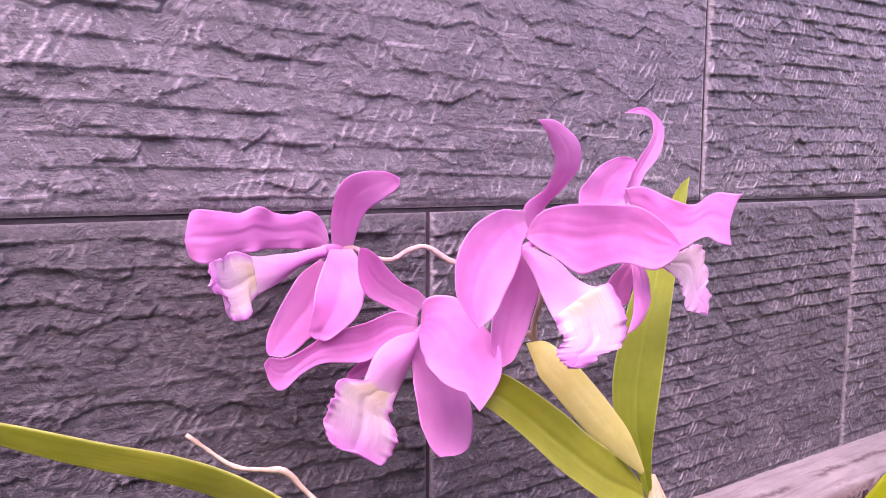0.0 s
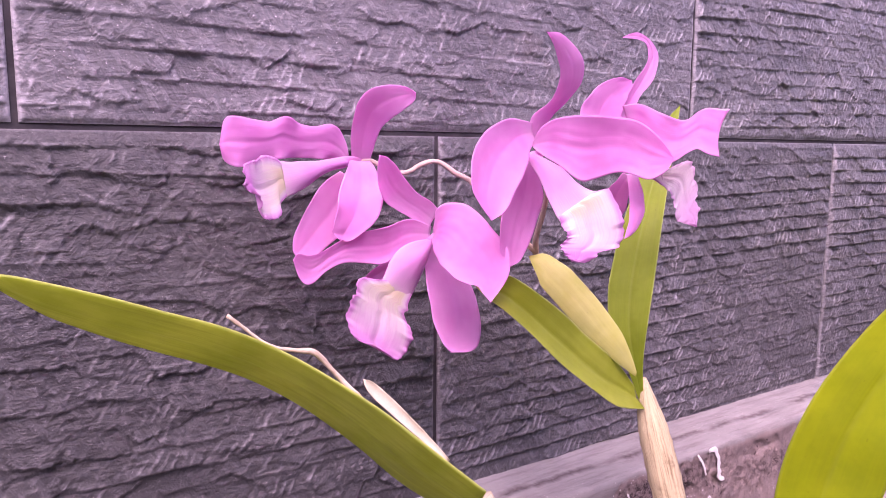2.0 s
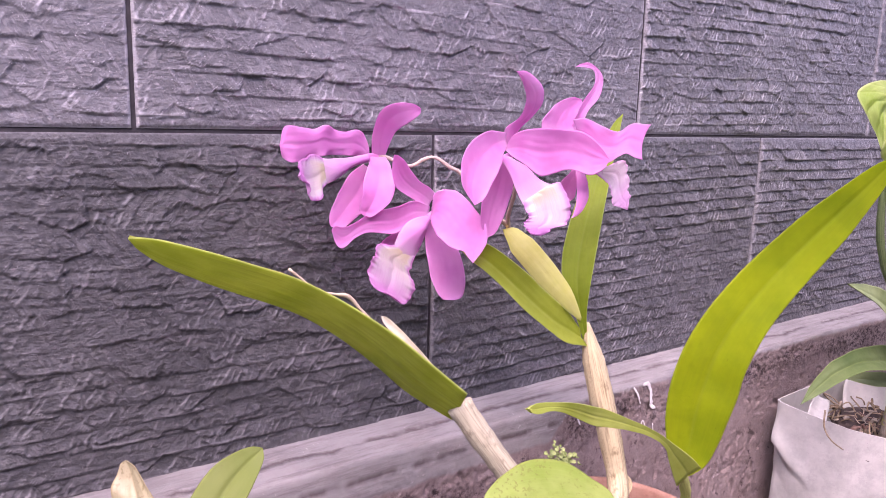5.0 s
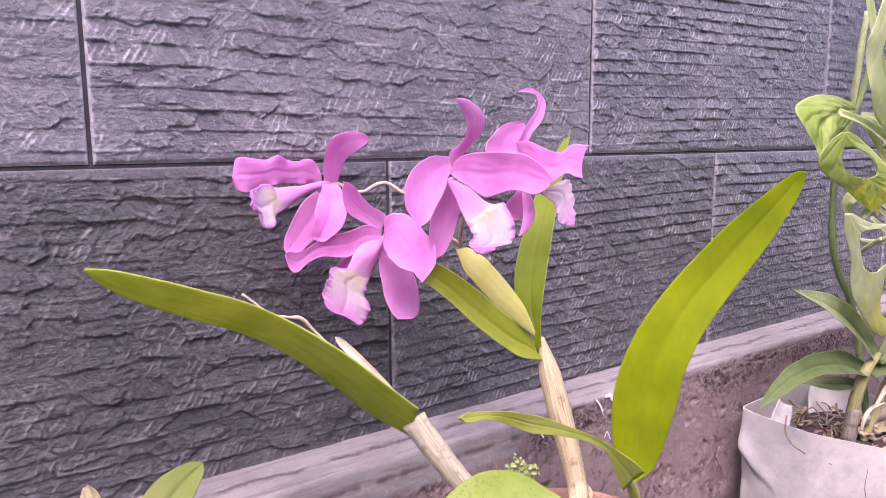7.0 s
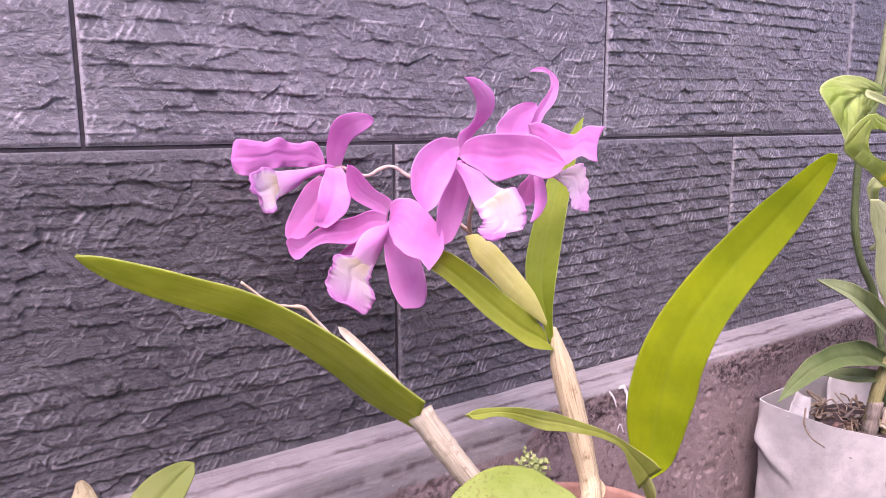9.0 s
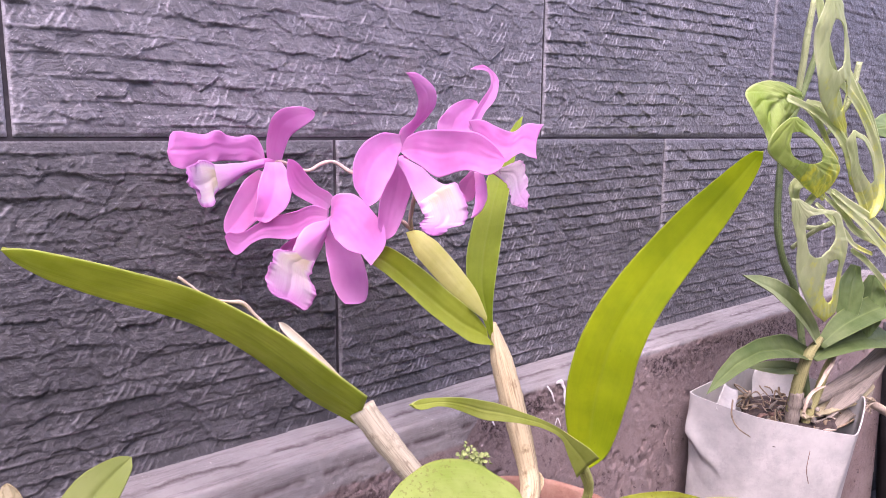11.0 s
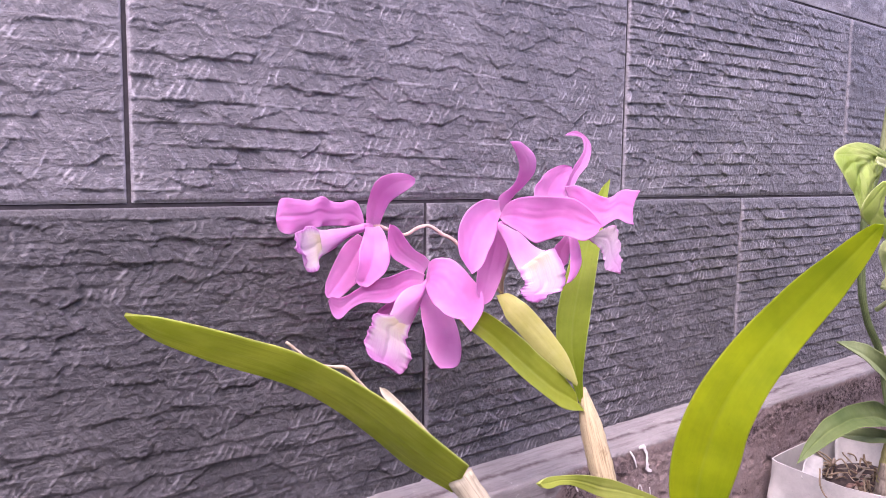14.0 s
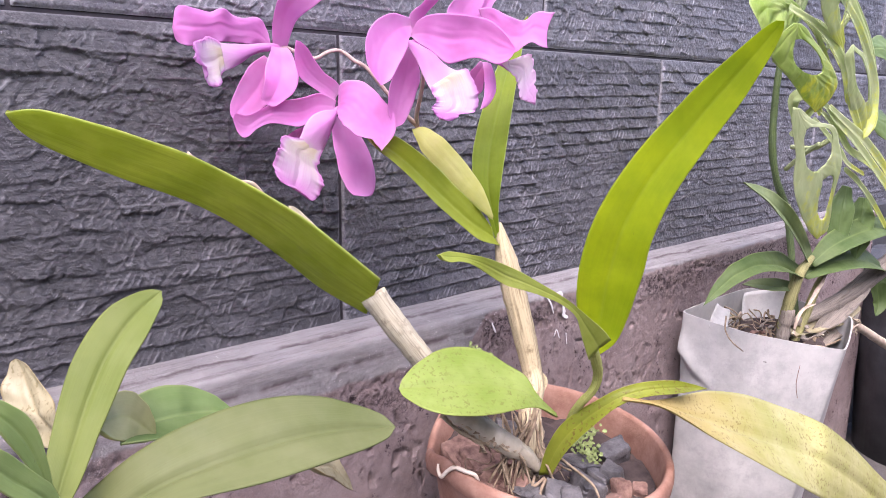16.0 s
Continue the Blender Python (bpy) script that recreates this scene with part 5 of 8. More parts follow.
part("flower_sheath", loft([(0.0666, -0.0868, 0.3757), (0.0569, -0.0843, 0.3831), (0.0479, -0.0824, 0.3903), (0.0414, -0.0786, 0.3964), (0.0362, -0.0752, 0.4028), (0.0328, -0.0708, 0.4086), (0.0304, -0.066, 0.4138), (0.0282, -0.0616, 0.4185), (0.0264, -0.0575, 0.4227), (0.0264, -0.0543, 0.4272), (0.0267, -0.0512, 0.4308), (0.027, -0.0485, 0.4337), (0.0272, -0.0468, 0.4358), (0.0273, -0.046, 0.4367)],
    [(0.0671, -0.0872, 0.3785), (0.062, -0.0867, 0.3898), (0.0565, -0.0857, 0.4001), (0.0518, -0.0824, 0.4082), (0.0473, -0.0791, 0.4155), (0.0443, -0.0743, 0.4216), (0.0418, -0.0691, 0.427), (0.0394, -0.0645, 0.4317), (0.0366, -0.0597, 0.4349), (0.0345, -0.055, 0.4376), (0.0321, -0.0514, 0.4385), (0.0297, -0.0488, 0.4376), (0.028, -0.0469, 0.437), (0.0273, -0.046, 0.4367)], cup=-0.25, fold=0.03, rib=0.0, thick=0.0011, seed=42, facing=(-0.6, -0.7, 0.35)), SHEATH, orchid, "yellowed flower sheath")

# the long leaf reaching out, on its grey cane
part("leaf", loft([(-0.0569, -0.123, 0.3601), (-0.0789, -0.1165, 0.3805), (-0.0964, -0.1069, 0.3972), (-0.1127, -0.0959, 0.41), (-0.1295, -0.0876, 0.4206), (-0.1478, -0.0868, 0.4304), (-0.1642, -0.0858, 0.4371), (-0.178, -0.0838, 0.4423), (-0.1894, -0.0803, 0.446), (-0.1992, -0.0776, 0.4491), (-0.2066, -0.0731, 0.451), (-0.2114, -0.0642, 0.4506), (-0.2142, -0.0546, 0.4493), (-0.2154, -0.05, 0.4487)],
    [(-0.044, -0.0916, 0.3299), (-0.0659, -0.0779, 0.3466), (-0.0838, -0.0658, 0.3651), (-0.1019, -0.0565, 0.3817), (-0.1214, -0.0511, 0.395), (-0.1405, -0.0476, 0.4046), (-0.1579, -0.046, 0.4124), (-0.1732, -0.0454, 0.4193), (-0.1859, -0.0452, 0.4258), (-0.196, -0.0435, 0.4313), (-0.2031, -0.0393, 0.4363), (-0.2094, -0.0421, 0.4416), (-0.2136, -0.0474, 0.4465), (-0.2154, -0.05, 0.4487)], cup=-0.06, fold=0.02, wave=0.008, rib=0.03, thick=0.0020, seed=43, nl=60, facing=(-0.2, -0.45, -0.87)), LEAF_LONG, orchid, "long arching olive green leaf")
part("pseudobulb", rod([(-0.0495, -0.106, 0.3464, 0.0078), (-0.0451, -0.111, 0.3372, 0.0075), (-0.0368, -0.119, 0.3221, 0.0072), (-0.0252, -0.127, 0.3032, 0.007), (-0.0116, -0.134, 0.2814, 0.0068), (0.0071, -0.14, 0.2607, 0.0066), (0.0269, -0.146, 0.2441, 0.0058), (0.0401, -0.15, 0.2334, 0.0046), (0.0502, -0.151, 0.2216, 0.0034)], 48, 18, 0.04, 9, 6), BULB_GREY, orchid, "grey papery ridged pseudobulb")
def husk(line, strips, seed):
    """Shreds of the old dry sheath, clinging to a cane along (x, y, z, radius)."""
    rng = random.Random(seed)
    g = glide(line, 24)
    for k in range(strips):
        a, b = sorted(rng.sample(range(0, 24), 2))
        if b - a < 6:
            a, b = max(0, b - 9), min(23, a + 9)
        turn, thick = rng.uniform(2.6, 6.8), rng.uniform(0.0006, 0.0016)
        pts = []
        for i in range(a, b + 1, 3):
            x, y, z, r = g[i]
            off = r * rng.uniform(0.92, 1.12)
            pts.append((x + off * math.cos(turn), y - abs(off * math.sin(turn)) - 0.0004, z + off * math.sin(turn) * math.cos(turn) + rng.gauss(0, 0.0007), thick * rng.uniform(0.5, 1.2)))
        x, y, z, r = pts[-1]
        pts.append((x + rng.gauss(0.002, 0.003), y - rng.uniform(0, 0.003), z - rng.uniform(0.001, 0.004), r * 0.3))
        part("husk_shred", rod(pts, 18, 6, 0.18, 0, seed + k), rng.choice((HUSK, HUSK, ROOT)), orchid, "shredded cream-brown husk on the cane")


part("old_sheath", rod([(-0.021, -0.13, 0.2945, 0.0057), (-0.0143, -0.137, 0.2796, 0.0072), (0.0041, -0.143, 0.2608, 0.0068), (0.0231, -0.1485, 0.2455, 0.0060), (0.038, -0.152, 0.2331, 0.0045), (0.048, -0.153, 0.2221, 0.0030)], 40, 16, 0.14, 9, 21), PAPER_DRY, orchid, "cream-brown papery old sheath round the cane")
husk([(-0.0153, -0.1332, 0.2738, 0.0048), (-0.007, -0.137, 0.2653, 0.0055), (0.0038, -0.141, 0.2568, 0.0059), (0.0165, -0.146, 0.2474, 0.0056), (0.0265, -0.149, 0.2403, 0.005), (0.0325, -0.152, 0.234, 0.0032)], 18, 3)
husk([(0.0808, -0.119, 0.2464, 0.0036), (0.0735, -0.127, 0.2386, 0.0043), (0.0652, -0.136, 0.2256, 0.0046), (0.0569, -0.143, 0.2146, 0.0042), (0.0515, -0.147, 0.2091, 0.003)], 18, 8)
part("twig", rod([(-0.1379, -0.066, 0.4289, 0.0009), (-0.1325, -0.068, 0.424, 0.0007), (-0.1228, -0.07, 0.4157, 0.0008), (-0.1126, -0.072, 0.4129, 0.0009), (-0.1055, -0.073, 0.4112, 0.0013), (-0.0988, -0.075, 0.4033, 0.001), (-0.0889, -0.079, 0.3913, 0.0012), (-0.0734, -0.086, 0.3748, 0.001)], 40, 8, 0.12, 0, 8), TWIG, orchid, "dry spent flower stalk")
part("dry_sheath", blade([(-0.0522, -0.09, 0.3591, 0.001), (-0.0617, -0.086, 0.3704, 0.0018), (-0.0733, -0.082, 0.3833, 0.0025), (-0.0817, -0.079, 0.3926, 0.0025), (-0.0864, -0.078, 0.3982, 0.0012)], (-.3, -.85, .4), 0.35, 0, 0.0008, 0.05, 3, 44), PAPER_DRY, orchid, "dry cream papery sheath")

# the young growth: bright tall leaf and its short partner
part("leaf", loft([(0.0518, -0.1859, 0.3071), (0.0473, -0.1816, 0.3236), (0.0426, -0.1812, 0.3416), (0.0398, -0.1832, 0.3592), (0.0396, -0.1862, 0.3755), (0.0405, -0.1906, 0.3908), (0.0437, -0.1951, 0.4043), (0.0475, -0.2005, 0.4167), (0.0522, -0.2059, 0.4279), (0.0563, -0.212, 0.4383), (0.0608, -0.218, 0.4478), (0.0638, -0.2247, 0.4567), (0.0663, -0.2313, 0.465), (0.0688, -0.2378, 0.4724), (0.0707, -0.2444, 0.4789), (0.0722, -0.2506, 0.4849), (0.0738, -0.2561, 0.4903), (0.0751, -0.2612, 0.4948), (0.0763, -0.2659, 0.498), (0.0765, -0.27, 0.4976)],
    [(0.0533, -0.1881, 0.3071), (0.0598, -0.1978, 0.3177), (0.0616, -0.2037, 0.3331), (0.0604, -0.2091, 0.3492), (0.0601, -0.2135, 0.3643), (0.0586, -0.2171, 0.379), (0.0595, -0.221, 0.3922), (0.0612, -0.2252, 0.4043), (0.0645, -0.2295, 0.4152), (0.0673, -0.2344, 0.4253), (0.0706, -0.2391, 0.4347), (0.0725, -0.2443, 0.4438), (0.0742, -0.2494, 0.4523), (0.0757, -0.254, 0.4603), (0.0766, -0.258, 0.4681), (0.0771, -0.2618, 0.4754), (0.0779, -0.265, 0.4821), (0.0781, -0.2676, 0.4883), (0.0779, -0.2695, 0.4937), (0.0765, -0.27, 0.4976)], cup=0.04, vee=0.16, wave=0.01, fold=0.02, rib=0.03, thick=0.0022, seed=45, nl=60, facing=(-0.72, -0.6, 0.35)), LEAF_BRIGHT, orchid, "tall bright green strap leaf")
part("leaf", loft([(0.0388, -0.2097, 0.3276), (0.0327, -0.2094, 0.3337), (0.026, -0.2089, 0.339), (0.019, -0.2086, 0.3441), (0.0124, -0.2082, 0.349), (0.0055, -0.2082, 0.3539), (-0.0018, -0.2085, 0.3585), (-0.0093, -0.2088, 0.3628), (-0.0168, -0.2093, 0.3668), (-0.0246, -0.2102, 0.3708), (-0.0321, -0.2111, 0.3747), (-0.0392, -0.2119, 0.3784), (-0.0464, -0.213, 0.3818), (-0.0543, -0.2147, 0.385), (-0.0616, -0.2162, 0.388), (-0.0685, -0.2175, 0.3906), (-0.075, -0.2186, 0.3927), (-0.0813, -0.2197, 0.3945), (-0.0872, -0.2206, 0.3961), (-0.0929, -0.2217, 0.3976), (-0.0988, -0.2233, 0.3987), (-0.1034, -0.225, 0.3983)],
    [(0.0318, -0.2003, 0.3145), (0.0267, -0.2016, 0.322), (0.0215, -0.2031, 0.3294), (0.0168, -0.2045, 0.3365), (0.0123, -0.206, 0.3434), (0.0055, -0.207, 0.3495), (-0.0023, -0.2077, 0.3544), (-0.0104, -0.2084, 0.3587), (-0.0187, -0.2091, 0.3622), (-0.0271, -0.2102, 0.3657), (-0.0353, -0.2112, 0.3687), (-0.0432, -0.2124, 0.3716), (-0.0508, -0.2134, 0.3742), (-0.0577, -0.2145, 0.3776), (-0.0643, -0.2158, 0.3813), (-0.0708, -0.2174, 0.385), (-0.0772, -0.219, 0.3885), (-0.0836, -0.2207, 0.3913), (-0.0899, -0.2223, 0.3932), (-0.096, -0.2238, 0.3939), (-0.1008, -0.2246, 0.3957), (-0.1034, -0.225, 0.3983)], cup=0.05, vee=0.06, fold=0.02, wave=0.01, rib=0.04, thick=0.0020, seed=46, facing=(-0.74, -0.59, 0.33)), LEAF_MID, orchid)
part("stalk", rod([(0.0354, -0.1990, 0.3221, 0.0022), (0.0439, -0.1952, 0.3136, 0.0038), (0.0551, -0.1902, 0.2999, 0.0036), (0.0585, -0.1875, 0.2906, 0.0034), (0.0581, -0.1841, 0.2826, 0.0033), (0.0570, -0.1786, 0.2751, 0.0032), (0.0594, -0.1704, 0.2636, 0.0030), (0.0668, -0.1592, 0.2443, 0.0030), (0.0681, -0.1520, 0.2268, 0.0028)], 36, 14, 0.05, 7, 3, 0.8), STALK_GREEN, orchid)

# the low leaves
part("leaf", loft([(0.0419, -0.1713, 0.2691), (0.0303, -0.1661, 0.2823), (0.0273, -0.1573, 0.2933), (0.019, -0.1489, 0.3008), (0.0111, -0.141, 0.3074), (0.0005, -0.1354, 0.3113), (-0.011, -0.1321, 0.3131), (-0.0228, -0.1314, 0.3131), (-0.0329, -0.1323, 0.311), (-0.0412, -0.1333, 0.3088), (-0.0476, -0.1348, 0.3062), (-0.0521, -0.1361, 0.3038), (-0.0543, -0.1373, 0.3015), (-0.0554, -0.138, 0.3006)],
    [(0.0418, -0.1727, 0.2673), (0.0231, -0.1727, 0.2787), (0.0031, -0.1744, 0.2841), (-0.0114, -0.1734, 0.2854), (-0.0244, -0.1723, 0.2876), (-0.0348, -0.1699, 0.2895), (-0.043, -0.1666, 0.2913), (-0.0488, -0.1621, 0.2929), (-0.0524, -0.1567, 0.2943), (-0.0548, -0.1517, 0.2961), (-0.0562, -0.1468, 0.2976), (-0.0569, -0.1427, 0.2988), (-0.056, -0.1396, 0.3001), (-0.0554, -0.138, 0.3006)], cup=0.10, fold=0.04, rib=0.06, thick=0.0020, seed=47, facing=(-0.3, -0.4, 0.87)), LEAF_SPECKLED, orchid, "oval green leaf with dark speckles")
part("leaf", loft([(0.0457, -0.156, 0.2192), (0.0466, -0.1604, 0.2392), (0.0506, -0.1666, 0.2556), (0.057, -0.1754, 0.2675), (0.0632, -0.1852, 0.2766), (0.0707, -0.1929, 0.2837), (0.0803, -0.1992, 0.2872), (0.0913, -0.2042, 0.2878), (0.1021, -0.2084, 0.2869), (0.1118, -0.2121, 0.2851), (0.1195, -0.2155, 0.2824), (0.1256, -0.2182, 0.2801), (0.1298, -0.2201, 0.2783), (0.1317, -0.221, 0.2775)],
    [(0.0491, -0.1639, 0.2214), (0.0507, -0.1717, 0.2384), (0.0533, -0.1809, 0.2525), (0.0583, -0.1886, 0.2631), (0.0638, -0.1952, 0.2722), (0.0707, -0.2013, 0.2784), (0.0793, -0.2066, 0.2809), (0.0892, -0.2108, 0.2812), (0.0987, -0.2143, 0.2804), (0.108, -0.217, 0.2796), (0.1168, -0.2186, 0.2789), (0.1241, -0.2198, 0.2782), (0.1293, -0.2206, 0.2777), (0.1317, -0.221, 0.2775)], cup=0.25, fold=0.03, rib=0.08, thick=0.0016, seed=48, facing=(-0.5, -0.5, 0.7)), LEAF_GREEN_ARCH, orchid)
part("leaf", loft([(0.0648, -0.2031, 0.2845), (0.0692, -0.2042, 0.2831), (0.0766, -0.206, 0.2807), (0.0861, -0.2082, 0.2778), (0.0988, -0.2096, 0.2756), (0.114, -0.2106, 0.2737), (0.131, -0.2118, 0.2719), (0.1514, -0.2127, 0.2683), (0.173, -0.2147, 0.2623), (0.1954, -0.2177, 0.2549), (0.2213, -0.2203, 0.2442), (0.2486, -0.2237, 0.2321), (0.2726, -0.2297, 0.2209), (0.2817, -0.2416, 0.2145), (0.3112, -0.2462, 0.1955), (0.3438, -0.2507, 0.1731), (0.3825, -0.2542, 0.1451), (0.4265, -0.2574, 0.1125), (0.4769, -0.2588, 0.072), (0.5005, -0.264, 0.0383)],
    [(0.0637, -0.2049, 0.2833), (0.0678, -0.2058, 0.282), (0.0747, -0.2074, 0.2799), (0.0832, -0.2093, 0.2772), (0.0914, -0.2126, 0.2739), (0.0986, -0.217, 0.2696), (0.1044, -0.2226, 0.2649), (0.1101, -0.2287, 0.2598), (0.1177, -0.2344, 0.2534), (0.1273, -0.24, 0.2468), (0.1371, -0.2462, 0.2401), (0.1482, -0.2525, 0.2327), (0.1661, -0.2566, 0.2214), (0.1909, -0.2591, 0.2063), (0.2201, -0.2612, 0.1886), (0.27, -0.2582, 0.1594), (0.3099, -0.2604, 0.1351), (0.356, -0.2629, 0.1076), (0.4126, -0.2653, 0.0783), (0.5005, -0.264, 0.0383)], cup=(0.3, 0.2, -0.1, -0.12, -0.12), wave=0.02, fold=0.05, rib=0.06, thick=0.0020, seed=49, nl=72, facing=(-0.35, -0.45, 0.82)), LEAF_YELLOW, orchid, "long yellowing leaf with brown speckles")

# ---- its clay pot ----
POT = Vector((0.0735, -0.1398, 0.0))
POT_FOOT = 0.065
pot = base("clay_pot", (POT.x, POT.y, POT_FOOT), "weathered terracotta pot with a rolled rim", "pot")
RIM = 0.2323
LEAN_X, LEAN_Y = -0.0317, 0.1131


def sheared_to_view(mesh):
    """Shears the pot so that its rim, higher at the back, fits the camera's view."""
    for v in mesh.vertices:
        v.co.z += (v.co.z - POT_FOOT) / (RIM - POT_FOOT) * (LEAN_X * v.co.x + LEAN_Y * v.co.y)
    return mesh


body = part("body", sheared_to_view(lathe([(0.0560, POT_FOOT), (0.0580, POT_FOOT + 0.004), (0.0690, 0.15), (0.0752, 0.206), (0.0760, 0.212), (0.0775, 0.2155), (0.0816, 0.217), (0.0838, 0.2195), (0.0846, 0.225), (0.0843, 0.2292), (0.0832, 0.2315), (0.0815, RIM), (0.0796, 0.2318), (0.0784, 0.2295), (0.0770, 0.222), (0.0740, 0.198), (0.0670, 0.15), (0.0540, POT_FOOT + 0.012)], 160, 0.004, 3, 0.022, 0.205)), TERRACOTTA, pot)
body.location = (POT.x, POT.y, 0)
body.matrix_parent_inverse = pot.matrix_world.inverted()


def mix_mesh():
    n = 60
    g = np.linspace(-0.074, 0.074, n)
    X, Y = np.meshgrid(g, g, indexing="ij")
    Z = 0.209 + LEAN_X * X + LEAN_Y * Y + 0.014 * (fractal(X * 60 + 5, Y * 60 + 5, 3, 4) - 0.45)
    R = np.hypot(X, Y)
    k = np.minimum(1, 0.0735 / np.maximum(R, 1e-6))
    v = np.stack([X * k + POT.x, Y * k + POT.y, Z], axis=-1).reshape(-1, 3)
    f = [(i * n + j, (i + 1) * n + j, (i + 1) * n + j + 1, i * n + j + 1) for i in range(n - 1) for j in range(n - 1) if min(R[i, j], R[i + 1, j], R[i, j + 1], R[i + 1, j + 1]) < 0.0735]
    return mesh_from(v, f)


tagged(part("potting_mix", mix_mesh(), SOIL), "dark crumbly orchid potting mix in the pot", "soil", "", "stuff")
def over_rim(degrees, radius, rise, thick):
    """A point beside the pot's rim."""
    a = math.radians(degrees)
    x, y = radius * math.cos(a), radius * math.sin(a)
    return (POT.x + x, POT.y + y, RIM + rise + LEAN_X * x + LEAN_Y * y, thick)


part("wire_hook", rod([over_rim(168, 0.0866, -0.004, 0.0007), over_rim(169, 0.0872, -0.008, 0.0011), over_rim(172, 0.0876, -0.009, 0.0013), over_rim(175, 0.0866, -0.003, 0.0013), over_rim(178, 0.0845, 0.0014, 0.0014), over_rim(183, 0.0820, 0.0018, 0.0014), over_rim(187, 0.0795, 0.0012, 0.0012), over_rim(188, 0.0765, -0.006, 0.0008)], 40, 8), WIRE, pot, "bent cream wire over the rim")

def chunk(place, size, material, k):
    """A broken piece lying in the pot, turned at random."""
    dark = material is SLATE
    ob = part("charcoal_chunk" if dark else "bark_chip", shard(size, 60 + k), material)
    ob.location = Vector(place) - Vector((0, 0, 0.005))
    ob.rotation_euler = (0.3 * math.sin(k * 2.1), 0.3 * math.cos(k * 1.3), k * 1.1)
    tagged(ob, "rough dark charcoal chunk in the pot" if dark else "crumbled brown bark chip in the pot", "chunk", "chunks in the clay pot")


chunk((0.0906, -0.1517, 0.2141), (0.0145, 0.0110, 0.0051), SLATE, 0)
chunk((0.0659, -0.1783, 0.2119), (0.0102, 0.0085, 0.0119), SLATE, 1)
chunk((0.0466, -0.1707, 0.2134), (0.0085, 0.0085, 0.0085), SLATE, 2)
chunk((0.0325, -0.1592, 0.2151), (0.0127, 0.0076, 0.0068), SLATE, 3)
chunk((0.1236, -0.1612, 0.2120), (0.0076, 0.0102, 0.0110), SLATE, 4)
chunk((0.0807, -0.0961, 0.2207), (0.0110, 0.0076, 0.0085), SLATE, 5)
chunk((0.0990, -0.1752, 0.2112), (0.0068, 0.0076, 0.0085), SLATE, 6)
chunk((0.0283, -0.1171, 0.2200), (0.0140, 0.0110, 0.0085), BARK, 7)
chunk((0.0223, -0.1364, 0.2180), (0.0135, 0.0105, 0.0080), BARK, 8)
chunk((0.0288, -0.1455, 0.2168), (0.0110, 0.0120, 0.0070), BARK, 9)
chunk((0.0279, -0.1007, 0.2219), (0.0110, 0.0110, 0.0080), BARK, 10)
chunk((0.0904, -0.1904, 0.2097), (0.0059, 0.0051, 0.0093), BARK, 11)
chunk((0.1032, -0.1953, 0.2088), (0.0059, 0.0051, 0.0059), BARK, 12)
chunk((0.0896, -0.1718, 0.2119), (0.0068, 0.0059, 0.0051), SLATE, 13)
chunk((0.0470, -0.1035, 0.2209), (0.0100, 0.0095, 0.0065), BARK, 14)
chunk((0.0483, -0.1808, 0.2122), (0.0110, 0.0076, 0.0085), SLATE, 15)
chunk((0.0263, -0.1719, 0.2139), (0.0119, 0.0085, 0.0068), SLATE, 16)
chunk((0.0682, -0.1966, 0.2097), (0.0085, 0.0068, 0.0068), BARK, 17)
chunk((0.0416, -0.1227, 0.2189), (0.0085, 0.0100, 0.0060), BARK, 18)
chunk((0.0156, -0.1249, 0.2195), (0.0095, 0.0090, 0.0055), BARK, 19)
chunk((0.0711, -0.1426, 0.2158), (0.0076, 0.0068, 0.0043), BARK, 20)

_r = random.Random(5)
def surface(x, y):
    """The height of the potting mix."""
    return 0.211 + LEAN_X * (x - POT.x) + LEAN_Y * (y - POT.y)


for i in range(22):
    a = _r.uniform(0, 6.28)
    c = Vector((0.048 + 0.016 * math.cos(a), -0.136 + 0.020 * math.sin(a), 0))
    c.z = surface(c.x, c.y) + _r.uniform(0.006, 0.024)
    e = c + Vector((math.cos(a) * _r.uniform(0.006, 0.030), math.sin(a) * _r.uniform(0.006, 0.026), 0))
    e.z = surface(e.x, e.y) + _r.uniform(-0.002, 0.005)
    bend = [c.lerp(e, k) + Vector((_r.gauss(0, 0.0042), _r.gauss(0, 0.0042), _r.gauss(0, 0.0028))) for k in (0.25, 0.5, 0.75)]
    r = _r.choice((0.0004, 0.0006, 0.0008, 0.0011))
    part("root", rod([(*c, r), *[(*m, r * _r.uniform(0.85, 1.15)) for m in bend], (*e, r * 0.5)], 18, 6, 0.12, 0, i), _r.choice((ROOT, ROOT_DARK)), orchid)
part("root", rod([(0.0581, -0.16, 0.2314, 0.0007), (0.058, -0.172, 0.2284, 0.0009), (0.0572, -0.184, 0.2259, 0.0009), (0.0567, -0.192, 0.223, 0.0009), (0.0521, -0.2, 0.2195, 0.0007)], 20, 7, 0.08), ROOT, orchid)


CROWN, FEET = Vector((0.0511, -0.132, 0.2548)), Vector((0.0275, -0.15, 0.2278))
